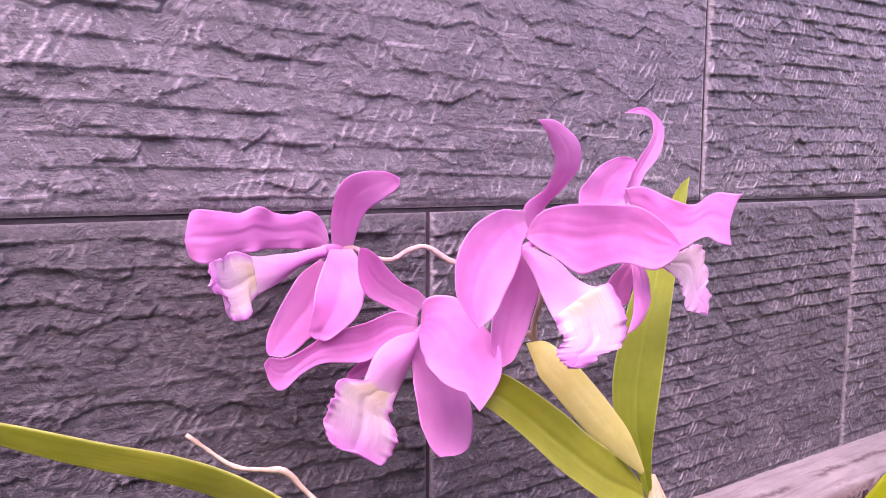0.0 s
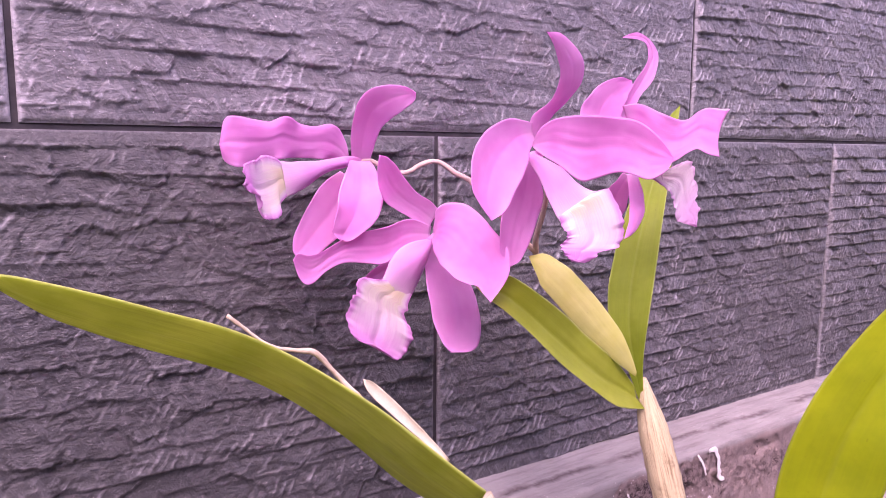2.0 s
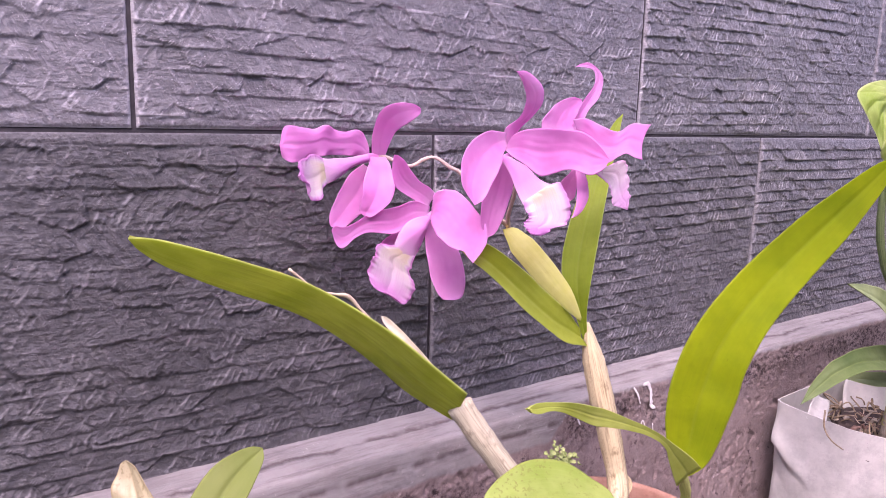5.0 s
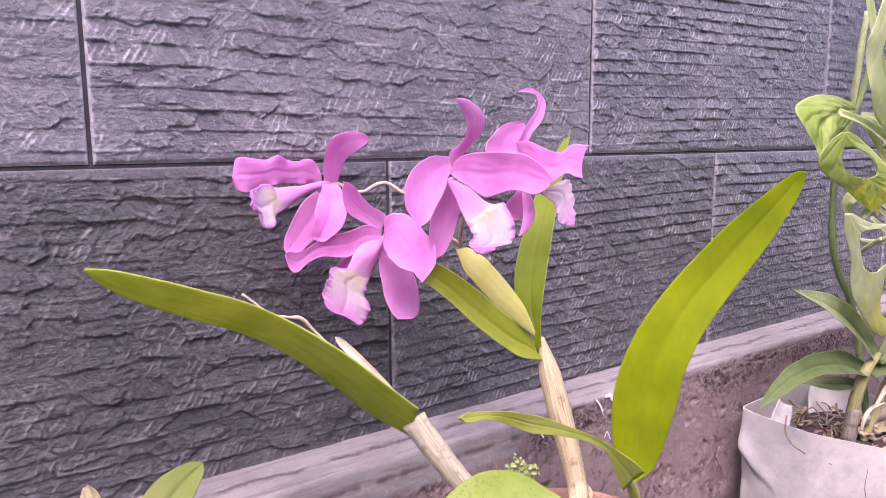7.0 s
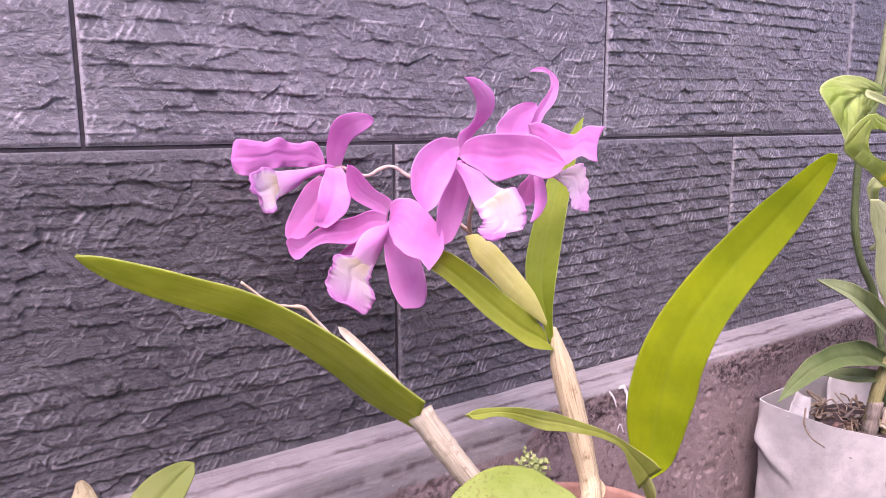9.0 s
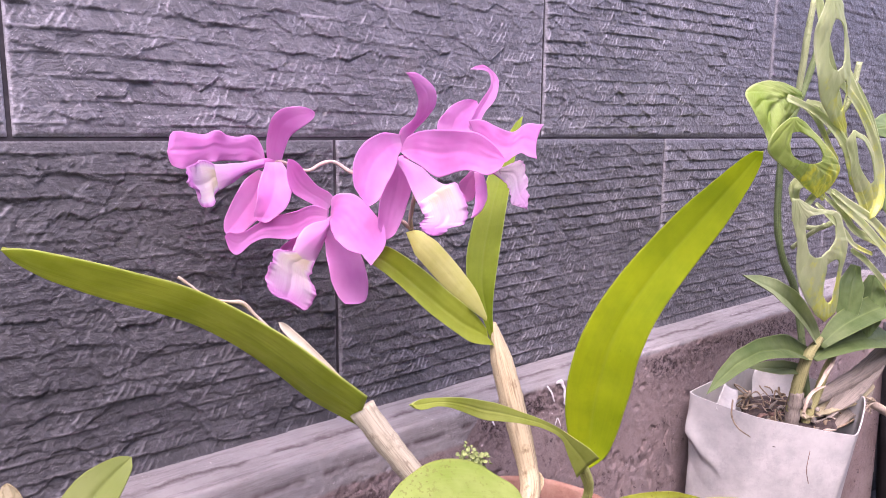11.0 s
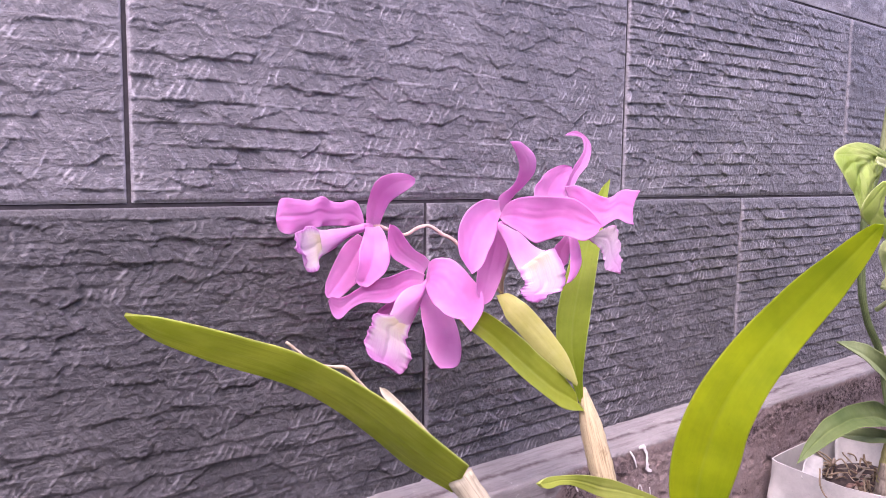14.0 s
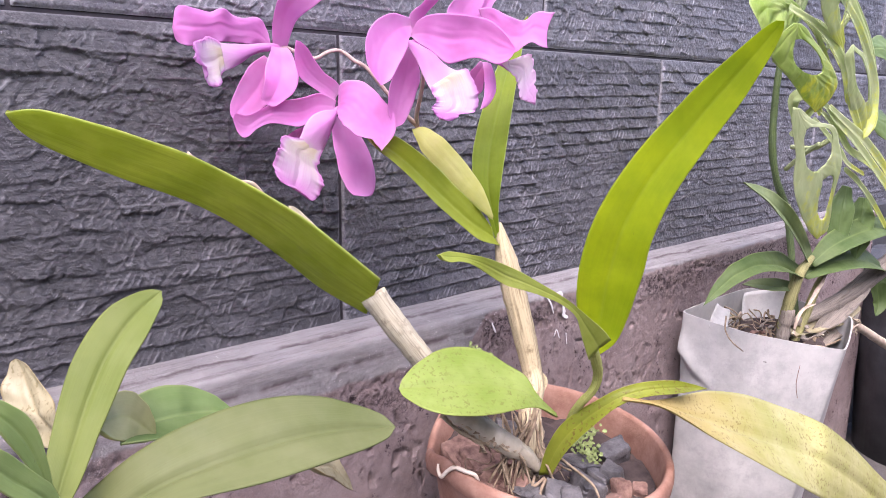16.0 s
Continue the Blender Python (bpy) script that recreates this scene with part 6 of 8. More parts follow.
for i in range(16):
    a = CROWN + Vector((_r.uniform(-0.016, 0.014), _r.uniform(-0.012, 0.008), _r.uniform(-0.008, 0.006)))
    b = FEET + Vector((_r.uniform(-0.028, 0.022), _r.uniform(-0.016, 0.012), _r.uniform(-0.010, 0.0)))
    bend = [a.lerp(b, k) + Vector((_r.gauss(0, 0.0032), _r.gauss(0, 0.003), 0)) for k in (0.3, 0.6)]
    r = _r.uniform(0.0005, 0.0014)
    part("root", rod([(*a, r * 0.8), *[(*m, r) for m in bend], (*b, r * 0.7)], 16, 7, 0.16, 0, i), _r.choice((ROOT, ROOT_DARK)), orchid)


def leafy_tuft(name, places, size, material, label, category, seed):
    """A small weed of many tiny rounded leaves."""
    rng = random.Random(seed)
    me_all = []
    for p in places:
        for _ in range(13):
            a = rng.uniform(0, 6.28)
            s = size * rng.uniform(0.6, 1.2)
            o = Vector(p) + Vector((rng.gauss(0, 1), rng.gauss(0, 1), rng.gauss(0, 0.7))) * size * 0.9
            d = Vector((math.cos(a), math.sin(a), rng.uniform(-0.2, 0.7))).normalized() * s
            me_all.append(([(*o, s * 0.1), (*(o + d * 0.4), s * 0.42), (*(o + d * 0.8), s * 0.36), (*(o + d), s * 0.05)], (rng.uniform(-0.6, 0.2), -0.6, 0.7)))
    bm = bmesh.new()
    for pts, face in me_all:
        me = blade(pts, face, 0.35, 0.05, 0.0004, 0.35, 2, 1, 8, 6)
        bm.from_mesh(me)
        bpy.data.meshes.remove(me)
    out = bpy.data.meshes.new(name)
    bm.to_mesh(out)
    bm.free()
    out.polygons.foreach_set("use_smooth", [True] * len(out.polygons))
    return tagged(part(name, out, material), label, category, "", "stuff")


leafy_tuft("weed", [(0.0529, -0.085, 0.2835), (0.0608, -0.086, 0.2753), (0.0541, -0.086, 0.2749), (0.0647, -0.088, 0.2725), (0.0496, -0.086, 0.2782), (0.0545, -0.09, 0.2721)], 0.0034, MOSS, "pale green weed at the back of the pot's rim", "weed", 4)
leafy_tuft("moss", [(0.1173, -0.1330, 0.2164), (0.1131, -0.1441, 0.2153), (0.1304, -0.1360, 0.2156), (0.1018, -0.1503, 0.2149), (0.1091, -0.1546, 0.2142), (0.1006, -0.1411, 0.2160), (0.0963, -0.1595, 0.2141), (0.1295, -0.1261, 0.2168), (0.1216, -0.1401, 0.2154), (0.1029, -0.1593, 0.2139), (0.1088, -0.1371, 0.2162)], 0.0032, MOSS, "pale green moss on the potting mix", "moss", 9)

# ---- the broad-leaved plant beside it ----
SIDE_POT = Vector((-0.262, -0.215, 0.0))
side_plant = base("broad_leaved_orchid", (SIDE_POT.x, SIDE_POT.y, 0.23), "broad pale green leaved orchid without flowers, in a pot", "plant")
part("leaf", loft([(-0.2493, -0.2133, 0.3366), (-0.247, -0.208, 0.3451), (-0.2435, -0.2037, 0.3532), (-0.24, -0.2004, 0.3612), (-0.2364, -0.1972, 0.3687), (-0.2325, -0.1947, 0.3756), (-0.2281, -0.1928, 0.3816), (-0.2233, -0.1912, 0.3866), (-0.2184, -0.1907, 0.3904), (-0.2135, -0.191, 0.3926), (-0.2091, -0.1916, 0.394), (-0.2056, -0.1923, 0.3944), (-0.2033, -0.1934, 0.394), (-0.2024, -0.194, 0.3937)],
    [(-0.2444, -0.2167, 0.3362), (-0.2392, -0.2149, 0.3426), (-0.2347, -0.2124, 0.3491), (-0.2307, -0.2103, 0.3557), (-0.2266, -0.2085, 0.3618), (-0.2227, -0.2068, 0.3676), (-0.219, -0.2052, 0.373), (-0.215, -0.2035, 0.3775), (-0.2112, -0.202, 0.3815), (-0.208, -0.2002, 0.3851), (-0.2053, -0.1984, 0.3882), (-0.2032, -0.1966, 0.3908), (-0.2027, -0.1949, 0.3928), (-0.2024, -0.194, 0.3937)], cup=0.07, vee=0.13, wave=0.01, rib=0.10, thick=0.0022, seed=70, facing=(-0.45, -0.7, 0.5)), LEAF_FRESH, side_plant, "upright yellow-green broad leaf")
part("leaf", loft([(-0.2425, -0.1998, 0.3254), (-0.2323, -0.2041, 0.3353), (-0.2225, -0.2089, 0.3445), (-0.2119, -0.2132, 0.3508), (-0.2004, -0.2156, 0.3541), (-0.1884, -0.2168, 0.3556), (-0.1764, -0.2178, 0.3555), (-0.1649, -0.2193, 0.3537), (-0.1546, -0.2212, 0.3509), (-0.1458, -0.2234, 0.3469), (-0.1389, -0.2259, 0.3433), (-0.134, -0.2285, 0.3401), (-0.1325, -0.2316, 0.3377), (-0.1319, -0.233, 0.3366)],
    [(-0.2291, -0.2237, 0.3315), (-0.2213, -0.2318, 0.3363), (-0.2132, -0.2375, 0.3394), (-0.2046, -0.2412, 0.3404), (-0.1958, -0.2435, 0.3406), (-0.1871, -0.2451, 0.3407), (-0.1784, -0.2456, 0.3405), (-0.1695, -0.2451, 0.3398), (-0.1609, -0.244, 0.3389), (-0.1524, -0.2421, 0.3375), (-0.1446, -0.2398, 0.3366), (-0.1381, -0.2374, 0.336), (-0.1338, -0.2344, 0.3364), (-0.1319, -0.233, 0.3366)], cup=0.07, vee=0.13, wave=0.01, rib=0.10, thick=0.0022, seed=71, facing=(-0.2, -0.45, 0.87)), LEAF_PALE, side_plant, "long pale green drooping leaf")
part("leaf", loft([(-0.2088, -0.1692, 0.3464), (-0.2018, -0.162, 0.3454), (-0.1948, -0.1559, 0.3441), (-0.1888, -0.1537, 0.343), (-0.1838, -0.1537, 0.3417), (-0.1787, -0.1525, 0.3395), (-0.1749, -0.1535, 0.3375), (-0.172, -0.1555, 0.3358), (-0.1692, -0.1566, 0.3339), (-0.1673, -0.1581, 0.3319), (-0.1658, -0.1594, 0.3303), (-0.165, -0.1611, 0.3292), (-0.1645, -0.1624, 0.3285), (-0.1643, -0.163, 0.3282)],
    [(-0.2208, -0.1991, 0.3453), (-0.2156, -0.198, 0.3439), (-0.2104, -0.1964, 0.3423), (-0.2044, -0.1925, 0.3397), (-0.1986, -0.1887, 0.3371), (-0.1933, -0.186, 0.3355), (-0.1877, -0.1818, 0.3333), (-0.1823, -0.1778, 0.3312), (-0.1777, -0.1748, 0.3302), (-0.1735, -0.1716, 0.3292), (-0.1699, -0.1689, 0.3284), (-0.1672, -0.1661, 0.3284), (-0.1652, -0.164, 0.3282), (-0.1643, -0.163, 0.3282)], cup=0.05, vee=0.13, rib=0.08, thick=0.0022, seed=72, facing=(-0.3, -0.45, 0.84)), LEAF_SHADY, side_plant)
part("leaf", loft([(-0.2311, -0.1979, 0.3561), (-0.2268, -0.1937, 0.357), (-0.2223, -0.1886, 0.3574), (-0.2183, -0.1863, 0.3581), (-0.2148, -0.1868, 0.3585), (-0.2123, -0.1899, 0.3581), (-0.2103, -0.1909, 0.3555), (-0.2083, -0.1907, 0.3525), (-0.2075, -0.1909, 0.3495), (-0.2065, -0.1903, 0.3466), (-0.2062, -0.1902, 0.3443), (-0.206, -0.1897, 0.3424), (-0.2058, -0.1892, 0.3409), (-0.2058, -0.189, 0.3402)],
    [(-0.2307, -0.2021, 0.3542), (-0.228, -0.2024, 0.3538), (-0.2263, -0.2036, 0.3522), (-0.2241, -0.2026, 0.3495), (-0.221, -0.1997, 0.3467), (-0.2173, -0.1945, 0.3429), (-0.2143, -0.1915, 0.3401), (-0.212, -0.1905, 0.3392), (-0.2099, -0.1895, 0.3383), (-0.2085, -0.1893, 0.3385), (-0.2073, -0.1888, 0.339), (-0.2065, -0.1888, 0.3395), (-0.206, -0.1889, 0.34), (-0.2058, -0.189, 0.3402)], cup=0.08, rib=0.05, thick=0.0022, seed=73, facing=(-0.5, -0.6, 0.6)), LEAF_DULL, side_plant)
part("leaf", loft([(-0.2305, -0.0523, 0.2927), (-0.2291, -0.042, 0.2941), (-0.2299, -0.046, 0.3013), (-0.2304, -0.0509, 0.3082), (-0.2295, -0.0485, 0.3118), (-0.2288, -0.0475, 0.3157), (-0.2278, -0.0459, 0.3189), (-0.2268, -0.0447, 0.3218), (-0.226, -0.0447, 0.3247), (-0.2249, -0.0445, 0.327), (-0.2239, -0.0442, 0.3288), (-0.2226, -0.0443, 0.3295), (-0.2217, -0.0448, 0.3301), (-0.2213, -0.045, 0.3304)],
    [(-0.2233, -0.139, 0.3215), (-0.2212, -0.125, 0.321), (-0.217, -0.1017, 0.3166), (-0.2148, -0.0851, 0.3153), (-0.2142, -0.0754, 0.3168), (-0.2141, -0.0674, 0.3187), (-0.2147, -0.0619, 0.3213), (-0.2152, -0.0568, 0.3235), (-0.2163, -0.0532, 0.3257), (-0.2174, -0.0509, 0.3278), (-0.2188, -0.0491, 0.3293), (-0.2201, -0.0473, 0.3299), (-0.2209, -0.0457, 0.3303), (-0.2213, -0.045, 0.3304)], cup=0.2, rib=0.06, wave=0.04, thick=0.0022, seed=74, facing=(-0.6, -0.7, 0.3)), LEAF_DRY, side_plant, "withered tan leaf")
part("leaf", loft([(-0.2453, -0.2144, 0.3457), (-0.2462, -0.2161, 0.3525), (-0.2471, -0.2173, 0.3586), (-0.248, -0.2182, 0.364), (-0.2496, -0.2191, 0.3688), (-0.2518, -0.2202, 0.3729), (-0.2545, -0.2218, 0.3762), (-0.2569, -0.223, 0.3788), (-0.2591, -0.224, 0.3808), (-0.2611, -0.2249, 0.3824), (-0.2628, -0.226, 0.383), (-0.2642, -0.227, 0.3833), (-0.2652, -0.2277, 0.3835), (-0.2656, -0.228, 0.3836)],
    [(-0.248, -0.2156, 0.3436), (-0.2498, -0.2177, 0.3499), (-0.2518, -0.2201, 0.3557), (-0.254, -0.2225, 0.3609), (-0.2561, -0.2247, 0.3656), (-0.2578, -0.2265, 0.3698), (-0.2594, -0.2276, 0.3731), (-0.2611, -0.2281, 0.3756), (-0.2626, -0.2284, 0.3777), (-0.2636, -0.2286, 0.3797), (-0.2644, -0.2285, 0.3813), (-0.265, -0.2283, 0.3824), (-0.2654, -0.2281, 0.3832), (-0.2656, -0.228, 0.3836)], cup=0.06, vee=0.13, rib=0.12, thick=0.0022, seed=75, facing=(0.1, -0.7, 0.7)), LEAF_SIDE, side_plant)
part("leaf", loft([(-0.2434, -0.22, 0.3393), (-0.2456, -0.2223, 0.3456), (-0.2476, -0.224, 0.3512), (-0.2507, -0.2264, 0.3559), (-0.2534, -0.2284, 0.36), (-0.2558, -0.2303, 0.3637), (-0.258, -0.2323, 0.3672), (-0.2601, -0.2341, 0.3699), (-0.2619, -0.2348, 0.3718), (-0.2636, -0.2359, 0.3719), (-0.2651, -0.2375, 0.3722), (-0.2663, -0.2388, 0.3725), (-0.2671, -0.2396, 0.3727), (-0.2675, -0.24, 0.3727)],
    [(-0.2468, -0.2239, 0.338), (-0.2502, -0.2278, 0.344), (-0.2533, -0.2317, 0.3496), (-0.2562, -0.2343, 0.3537), (-0.2589, -0.2362, 0.3567), (-0.2611, -0.2378, 0.3598), (-0.2629, -0.239, 0.3626), (-0.2641, -0.2394, 0.365), (-0.2651, -0.2404, 0.3675), (-0.2659, -0.2408, 0.3694), (-0.2665, -0.2405, 0.3707), (-0.267, -0.2402, 0.3717), (-0.2673, -0.2401, 0.3724), (-0.2675, -0.24, 0.3727)], cup=0.06, vee=0.13, rib=0.12, thick=0.0022, seed=76, facing=(0.1, -0.7, 0.7)), LEAF_SIDE, side_plant)
part("leaf", loft([(-0.1512, -0.1987, 0.3159), (-0.1449, -0.195, 0.3135), (-0.1386, -0.1914, 0.3113), (-0.1326, -0.1882, 0.3084), (-0.1292, -0.1877, 0.3056), (-0.1284, -0.189, 0.3029), (-0.1272, -0.1897, 0.3), (-0.1261, -0.1902, 0.2974), (-0.1247, -0.19, 0.2945), (-0.1235, -0.1898, 0.292), (-0.1229, -0.1899, 0.2901), (-0.1226, -0.19, 0.2886), (-0.1223, -0.19, 0.2875), (-0.1222, -0.19, 0.287)],
    [(-0.1516, -0.2013, 0.3146), (-0.1492, -0.2019, 0.3126), (-0.147, -0.2024, 0.3108), (-0.1447, -0.2027, 0.3088), (-0.1412, -0.2008, 0.3057), (-0.1368, -0.1973, 0.3015), (-0.1331, -0.1946, 0.2978), (-0.1304, -0.193, 0.2949), (-0.1285, -0.1923, 0.2928), (-0.1268, -0.1918, 0.291), (-0.125, -0.1911, 0.2894), (-0.1236, -0.1905, 0.2882), (-0.1226, -0.1902, 0.2874), (-0.1222, -0.19, 0.287)], cup=0.2, rib=0.08, wave=0.05, thick=0.0022, seed=77, facing=(-0.3, -0.5, 0.8)), LEAF_DRY, side_plant)
part("stem", rod([(-0.262, -0.215, 0.205, 0.008), (-0.262, -0.215, 0.24, 0.009), (-0.258, -0.213, 0.27, 0.006)], 12, 10), STALK_GREEN, side_plant)
part("stem", rod([(-0.2416, -0.212, 0.3357, 0.0012), (-0.2086, -0.206, 0.3263, 0.0012), (-0.1671, -0.2, 0.3175, 0.0011)], 12, 8), STALK_GREEN, side_plant)
pot2 = base("clay_pot", (SIDE_POT.x, SIDE_POT.y, POT_FOOT), "terracotta pot holding the broad-leaved orchid", "pot")
b2 = part("body", lathe([(0.048, POT_FOOT), (0.060, 0.17), (0.066, 0.175), (0.067, 0.198), (0.062, 0.2), (0.058, 0.19), (0.046, POT_FOOT + 0.01)], 64, 0.006, 5), TERRACOTTA, pot2)
b2.location = (SIDE_POT.x, SIDE_POT.y, 0)
b2.matrix_parent_inverse = pot2.matrix_world.inverted()
s2 = part("potting_mix", lathe([(0.0585, 0.18), (0.0585, 0.190), (0.03, 0.1935), (0.004, 0.194)], 40), SOIL)
s2.location = (SIDE_POT.x, SIDE_POT.y, 0)
tagged(s2, "dark potting mix in the side pot", "soil", "", "stuff")
slab("step", -0.50, 0.20, -0.40, -0.052, GROUND, POT_FOOT, CONCRETE, "low plain concrete step under the clay pots")

# ---- the cut white jerrycan with its plants ----
can = base("white_container", (0.455, -0.130, GROUND), "scuffed white plastic jerrycan cut open as a planter", "planter")


def can_mesh():
    """A cut jerrycan, squeezed out of square: flat sides, rounded corners, a crease under the slanting cut rim; the wall has real thickness."""
    high = np.array([(0.372, -0.058), (0.387, -0.126), (0.452, -0.196), (0.545, -0.168), (0.535, -0.054)])
    low = np.array([(0.378, -0.060), (0.390, -0.112), (0.410, -0.146), (0.525, -0.135), (0.525, -0.056)])
    tops = np.array([0.2445, 0.236, 0.2215, 0.232, 0.244])

    def ring(k, out, t):
        q = low + (high - low) * k
        z = GROUND + (tops - GROUND) * k
        mid = q.mean(axis=0)
        d = q - mid
        q = mid + d * (1 + (out * np.array([[1.25], [0.03], [0.0], [0.0], [0.3]]) - t) / np.linalg.norm(d, axis=1, keepdims=True))
        v = np.c_[q, z]
        for cut in (0.07, 0.25, 0.25, 0.25):
            w = np.roll(v, -1, axis=0)
            v = np.stack([v + (w - v) * cut, v + (w - v) * (1 - cut)], axis=1).reshape(-1, 3)
        v = np.vstack([v, v[:1]])
        way = np.r_[0, np.cumsum(np.linalg.norm(np.diff(v, axis=0), axis=1))]
        return np.stack([np.interp(np.linspace(0, way[-1], 240, endpoint=False), way, v[:, j]) for j in range(3)], axis=1)
    steps = [(0.0, -0.006), (0.02, -0.001), (0.05, 0.0)] + [(0.05 + 0.55 * i / 8, 0.0) for i in range(1, 9)]
    steps += [(0.6 + 0.4 * i / 90, 0.0) for i in range(1, 91)]
    rows = [ring(k, o, 0.0) for k, o in steps] + [ring(k, o, 0.0015) for k, o in steps[::-1]]
    n = len(rows[0])
    verts = np.vstack(rows)
    x, y, z = verts.T
    # the buckled corner: a fold that slants down from it, pressed in below
    fold = 0.2075 + 0.92 * (y + 0.058) - z + 0.0012 * np.sin(y * 260)
    near = np.clip((y + 0.102) / 0.035, 0, 1) * (x < 0.42)
    dip = np.clip(fold / 0.012, 0, 1)
    verts[:, 0] += near * np.where(fold < 0, -0.0062 * np.exp(-(fold / 0.016) ** 2), -0.0062 + 0.0085 * dip * dip * (3 - 2 * dip) * np.exp(-fold / 0.04))
    verts[:, 0] += near * 0.0062 * np.clip((fold - 0.004) / 0.03, 0, 1)
    verts[:, 0] += 0.0006 * np.sin(y * 40 + z * 18) * (x < 0.46)
    faces = [(i * n + j, i * n + (j + 1) % n, (i + 1) * n + (j + 1) % n, (i + 1) * n + j) for i in range(len(rows) - 1) for j in range(n)]
    faces.append(tuple(range(n))[::-1])
    faces.append(tuple((len(rows) - 1) * n + j for j in range(n)))
    return mesh_from(verts, faces, sharp=40)


part("body", can_mesh(), PLASTIC, can)
part("flap", blade([(0.5095, -0.09, 0.1871, 0.0247), (0.5188, -0.084, 0.214, 0.0261), (0.5242, -0.078, 0.2338, 0.0249), (0.5252, -0.075, 0.2451, 0.021)], (-.8, -.5, .3), 0.5, 0, 0.0020, 0.03, 1, 3, 14, 10, round_tip=0.0), PLASTIC, can)
part("tab", blade([(0.4154, -0.0840, 0.2472, 0.0070), (0.4039, -0.0881, 0.2414, 0.0085), (0.3915, -0.0923, 0.2361, 0.0090), (0.3828, -0.0950, 0.2309, 0.0080)], (-.7, -.6, .3), 0.35, 0, 0.0016, 0.06, 2, 5, 12, 8, round_tip=0.0), PLASTIC, can, "torn strip of the rim folded inwards")
part("crack", rod([(0.4175, -0.1668, 0.2079, 0.0003), (0.4163, -0.1658, 0.1881, 0.0004), (0.4286, -0.1648, 0.1653, 0.0003)], 12, 6), BARK, can)
tagged(part("potting_mix", lump((0.062, 0.050, 0.014), 91, 4, 0.5, False), SOIL), "dark potting mix with dry scraps in the container", "soil", "", "stuff").location = (0.462, -0.116, 0.211)

cane_plant = base("cane_orchid", (0.42, -0.16, 0.21), "cane orchid with narrow green leaves in the white container", "plant")
part("cane", rod([(0.4329, -0.138, 0.2162, 0.0054), (0.4324, -0.14, 0.2359, 0.0057), (0.4346, -0.143, 0.2657, 0.0058), (0.4428, -0.146, 0.2911, 0.0050), (0.4644, -0.148, 0.3057, 0.0028)], 30, 12, 0.04, 5, 3), CANE_GREEN, cane_plant)
part("cane", rod([(0.4561, -0.142, 0.2121, 0.0040), (0.4722, -0.145, 0.2412, 0.0042), (0.4897, -0.146, 0.2687, 0.0038), (0.5133, -0.146, 0.2864, 0.0024)], 24, 10, 0.04, 5, 4), CANE_GREEN, cane_plant)
part("cane", rod([(0.4544, -0.14, 0.2363, 0.0046), (0.5017, -0.142, 0.2373, 0.0072), (0.5688, -0.148, 0.2455, 0.0088), (0.6122, -0.154, 0.26, 0.0097), (0.6481, -0.16, 0.2738, 0.0099), (0.7239, -0.166, 0.2909, 0.0083)], 44, 14, 0.05, 7, 9), CANE_DRY, cane_plant, "shrivelled grey-brown dry cane")
part("cane", rod([(0.4634, -0.14, 0.2173, 0.0041), (0.5083, -0.142, 0.2145, 0.0061), (0.5502, -0.146, 0.2165, 0.0063), (0.5838, -0.148, 0.2202, 0.0032)], 30, 12, 0.06, 7, 10), CANE_DRY, cane_plant, "shrivelled grey-brown dry cane")
part("cane", rod([(0.4969, -0.135, 0.239, 0.003), (0.5411, -0.145, 0.2291, 0.0037), (0.5795, -0.155, 0.2148, 0.0045), (0.6441, -0.165, 0.1833, 0.0053), (0.7683, -0.175, 0.1257, 0.0059)], 30, 10, 0.06, 7, 5), TWIG, cane_plant, "dry straw-coloured cane")
part("sheath", rod([(0.4330, -0.1392, 0.2180, 0.0066), (0.4325, -0.1412, 0.2359, 0.0068), (0.4338, -0.1432, 0.2560, 0.0064)], 20, 14, 0.10, 7, 6), CANE_DRY, cane_plant, "papery brown sheath round the cane")
_s = random.Random(12)
for i in range(80):
    a = _s.uniform(0, 6.28)
    o = Vector((0.455 + 0.055 * math.cos(a) * _s.random(), -0.122 + 0.044 * math.sin(a) * _s.random(), _s.uniform(0.216, 0.232)))
    b = _s.uniform(0, 6.28)
    e = o + Vector((math.cos(b), 0.7 * math.sin(b), _s.uniform(-0.2, 0.3))) * _s.uniform(0.006, 0.024)
    m = o.lerp(e, 0.5) + Vector((_s.gauss(0, 0.002), _s.gauss(0, 0.002), _s.gauss(0, 0.002)))
    r = _s.choice((0.0005, 0.0009, 0.0018, 0.0030))
    part("dry_scrap", rod([(*o, r * 0.6), (*m, r), (*e, r * 0.4)], 10, 6, 0.15, 0, i, 0.5), _s.choice((TWIG, CANE_DRY, CANE_DRY, ROOT_DARK, BARK)), cane_plant, "dry straw and husk scraps")
part("dry_sheath", blade([(0.4866, -0.1500, 0.2212, 0.0050), (0.5217, -0.1521, 0.2321, 0.0095), (0.5657, -0.1545, 0.2449, 0.0100), (0.6050, -0.1566, 0.2583, 0.0060), (0.6227, -0.1580, 0.2705, 0.0015)], (-.5, -.75, .4), 0.45, 0.1, 0.0007, 0.12, 2.5, 60, 26, 10, crumple=0.22), CANE_DRY, cane_plant, "dry papery grey-brown sheath")
part("dry_sheath", blade([(0.5031, -0.1500, 0.2038, 0.0050), (0.5305, -0.1521, 0.2137, 0.0085), (0.5672, -0.1539, 0.2216, 0.0075), (0.5987, -0.1550, 0.2271, 0.0015)], (-.5, -.75, .4), 0.45, 0.1, 0.0007, 0.12, 2.5, 61, 26, 10, crumple=0.22), CANE_DRY, cane_plant, "dry papery grey-brown sheath")
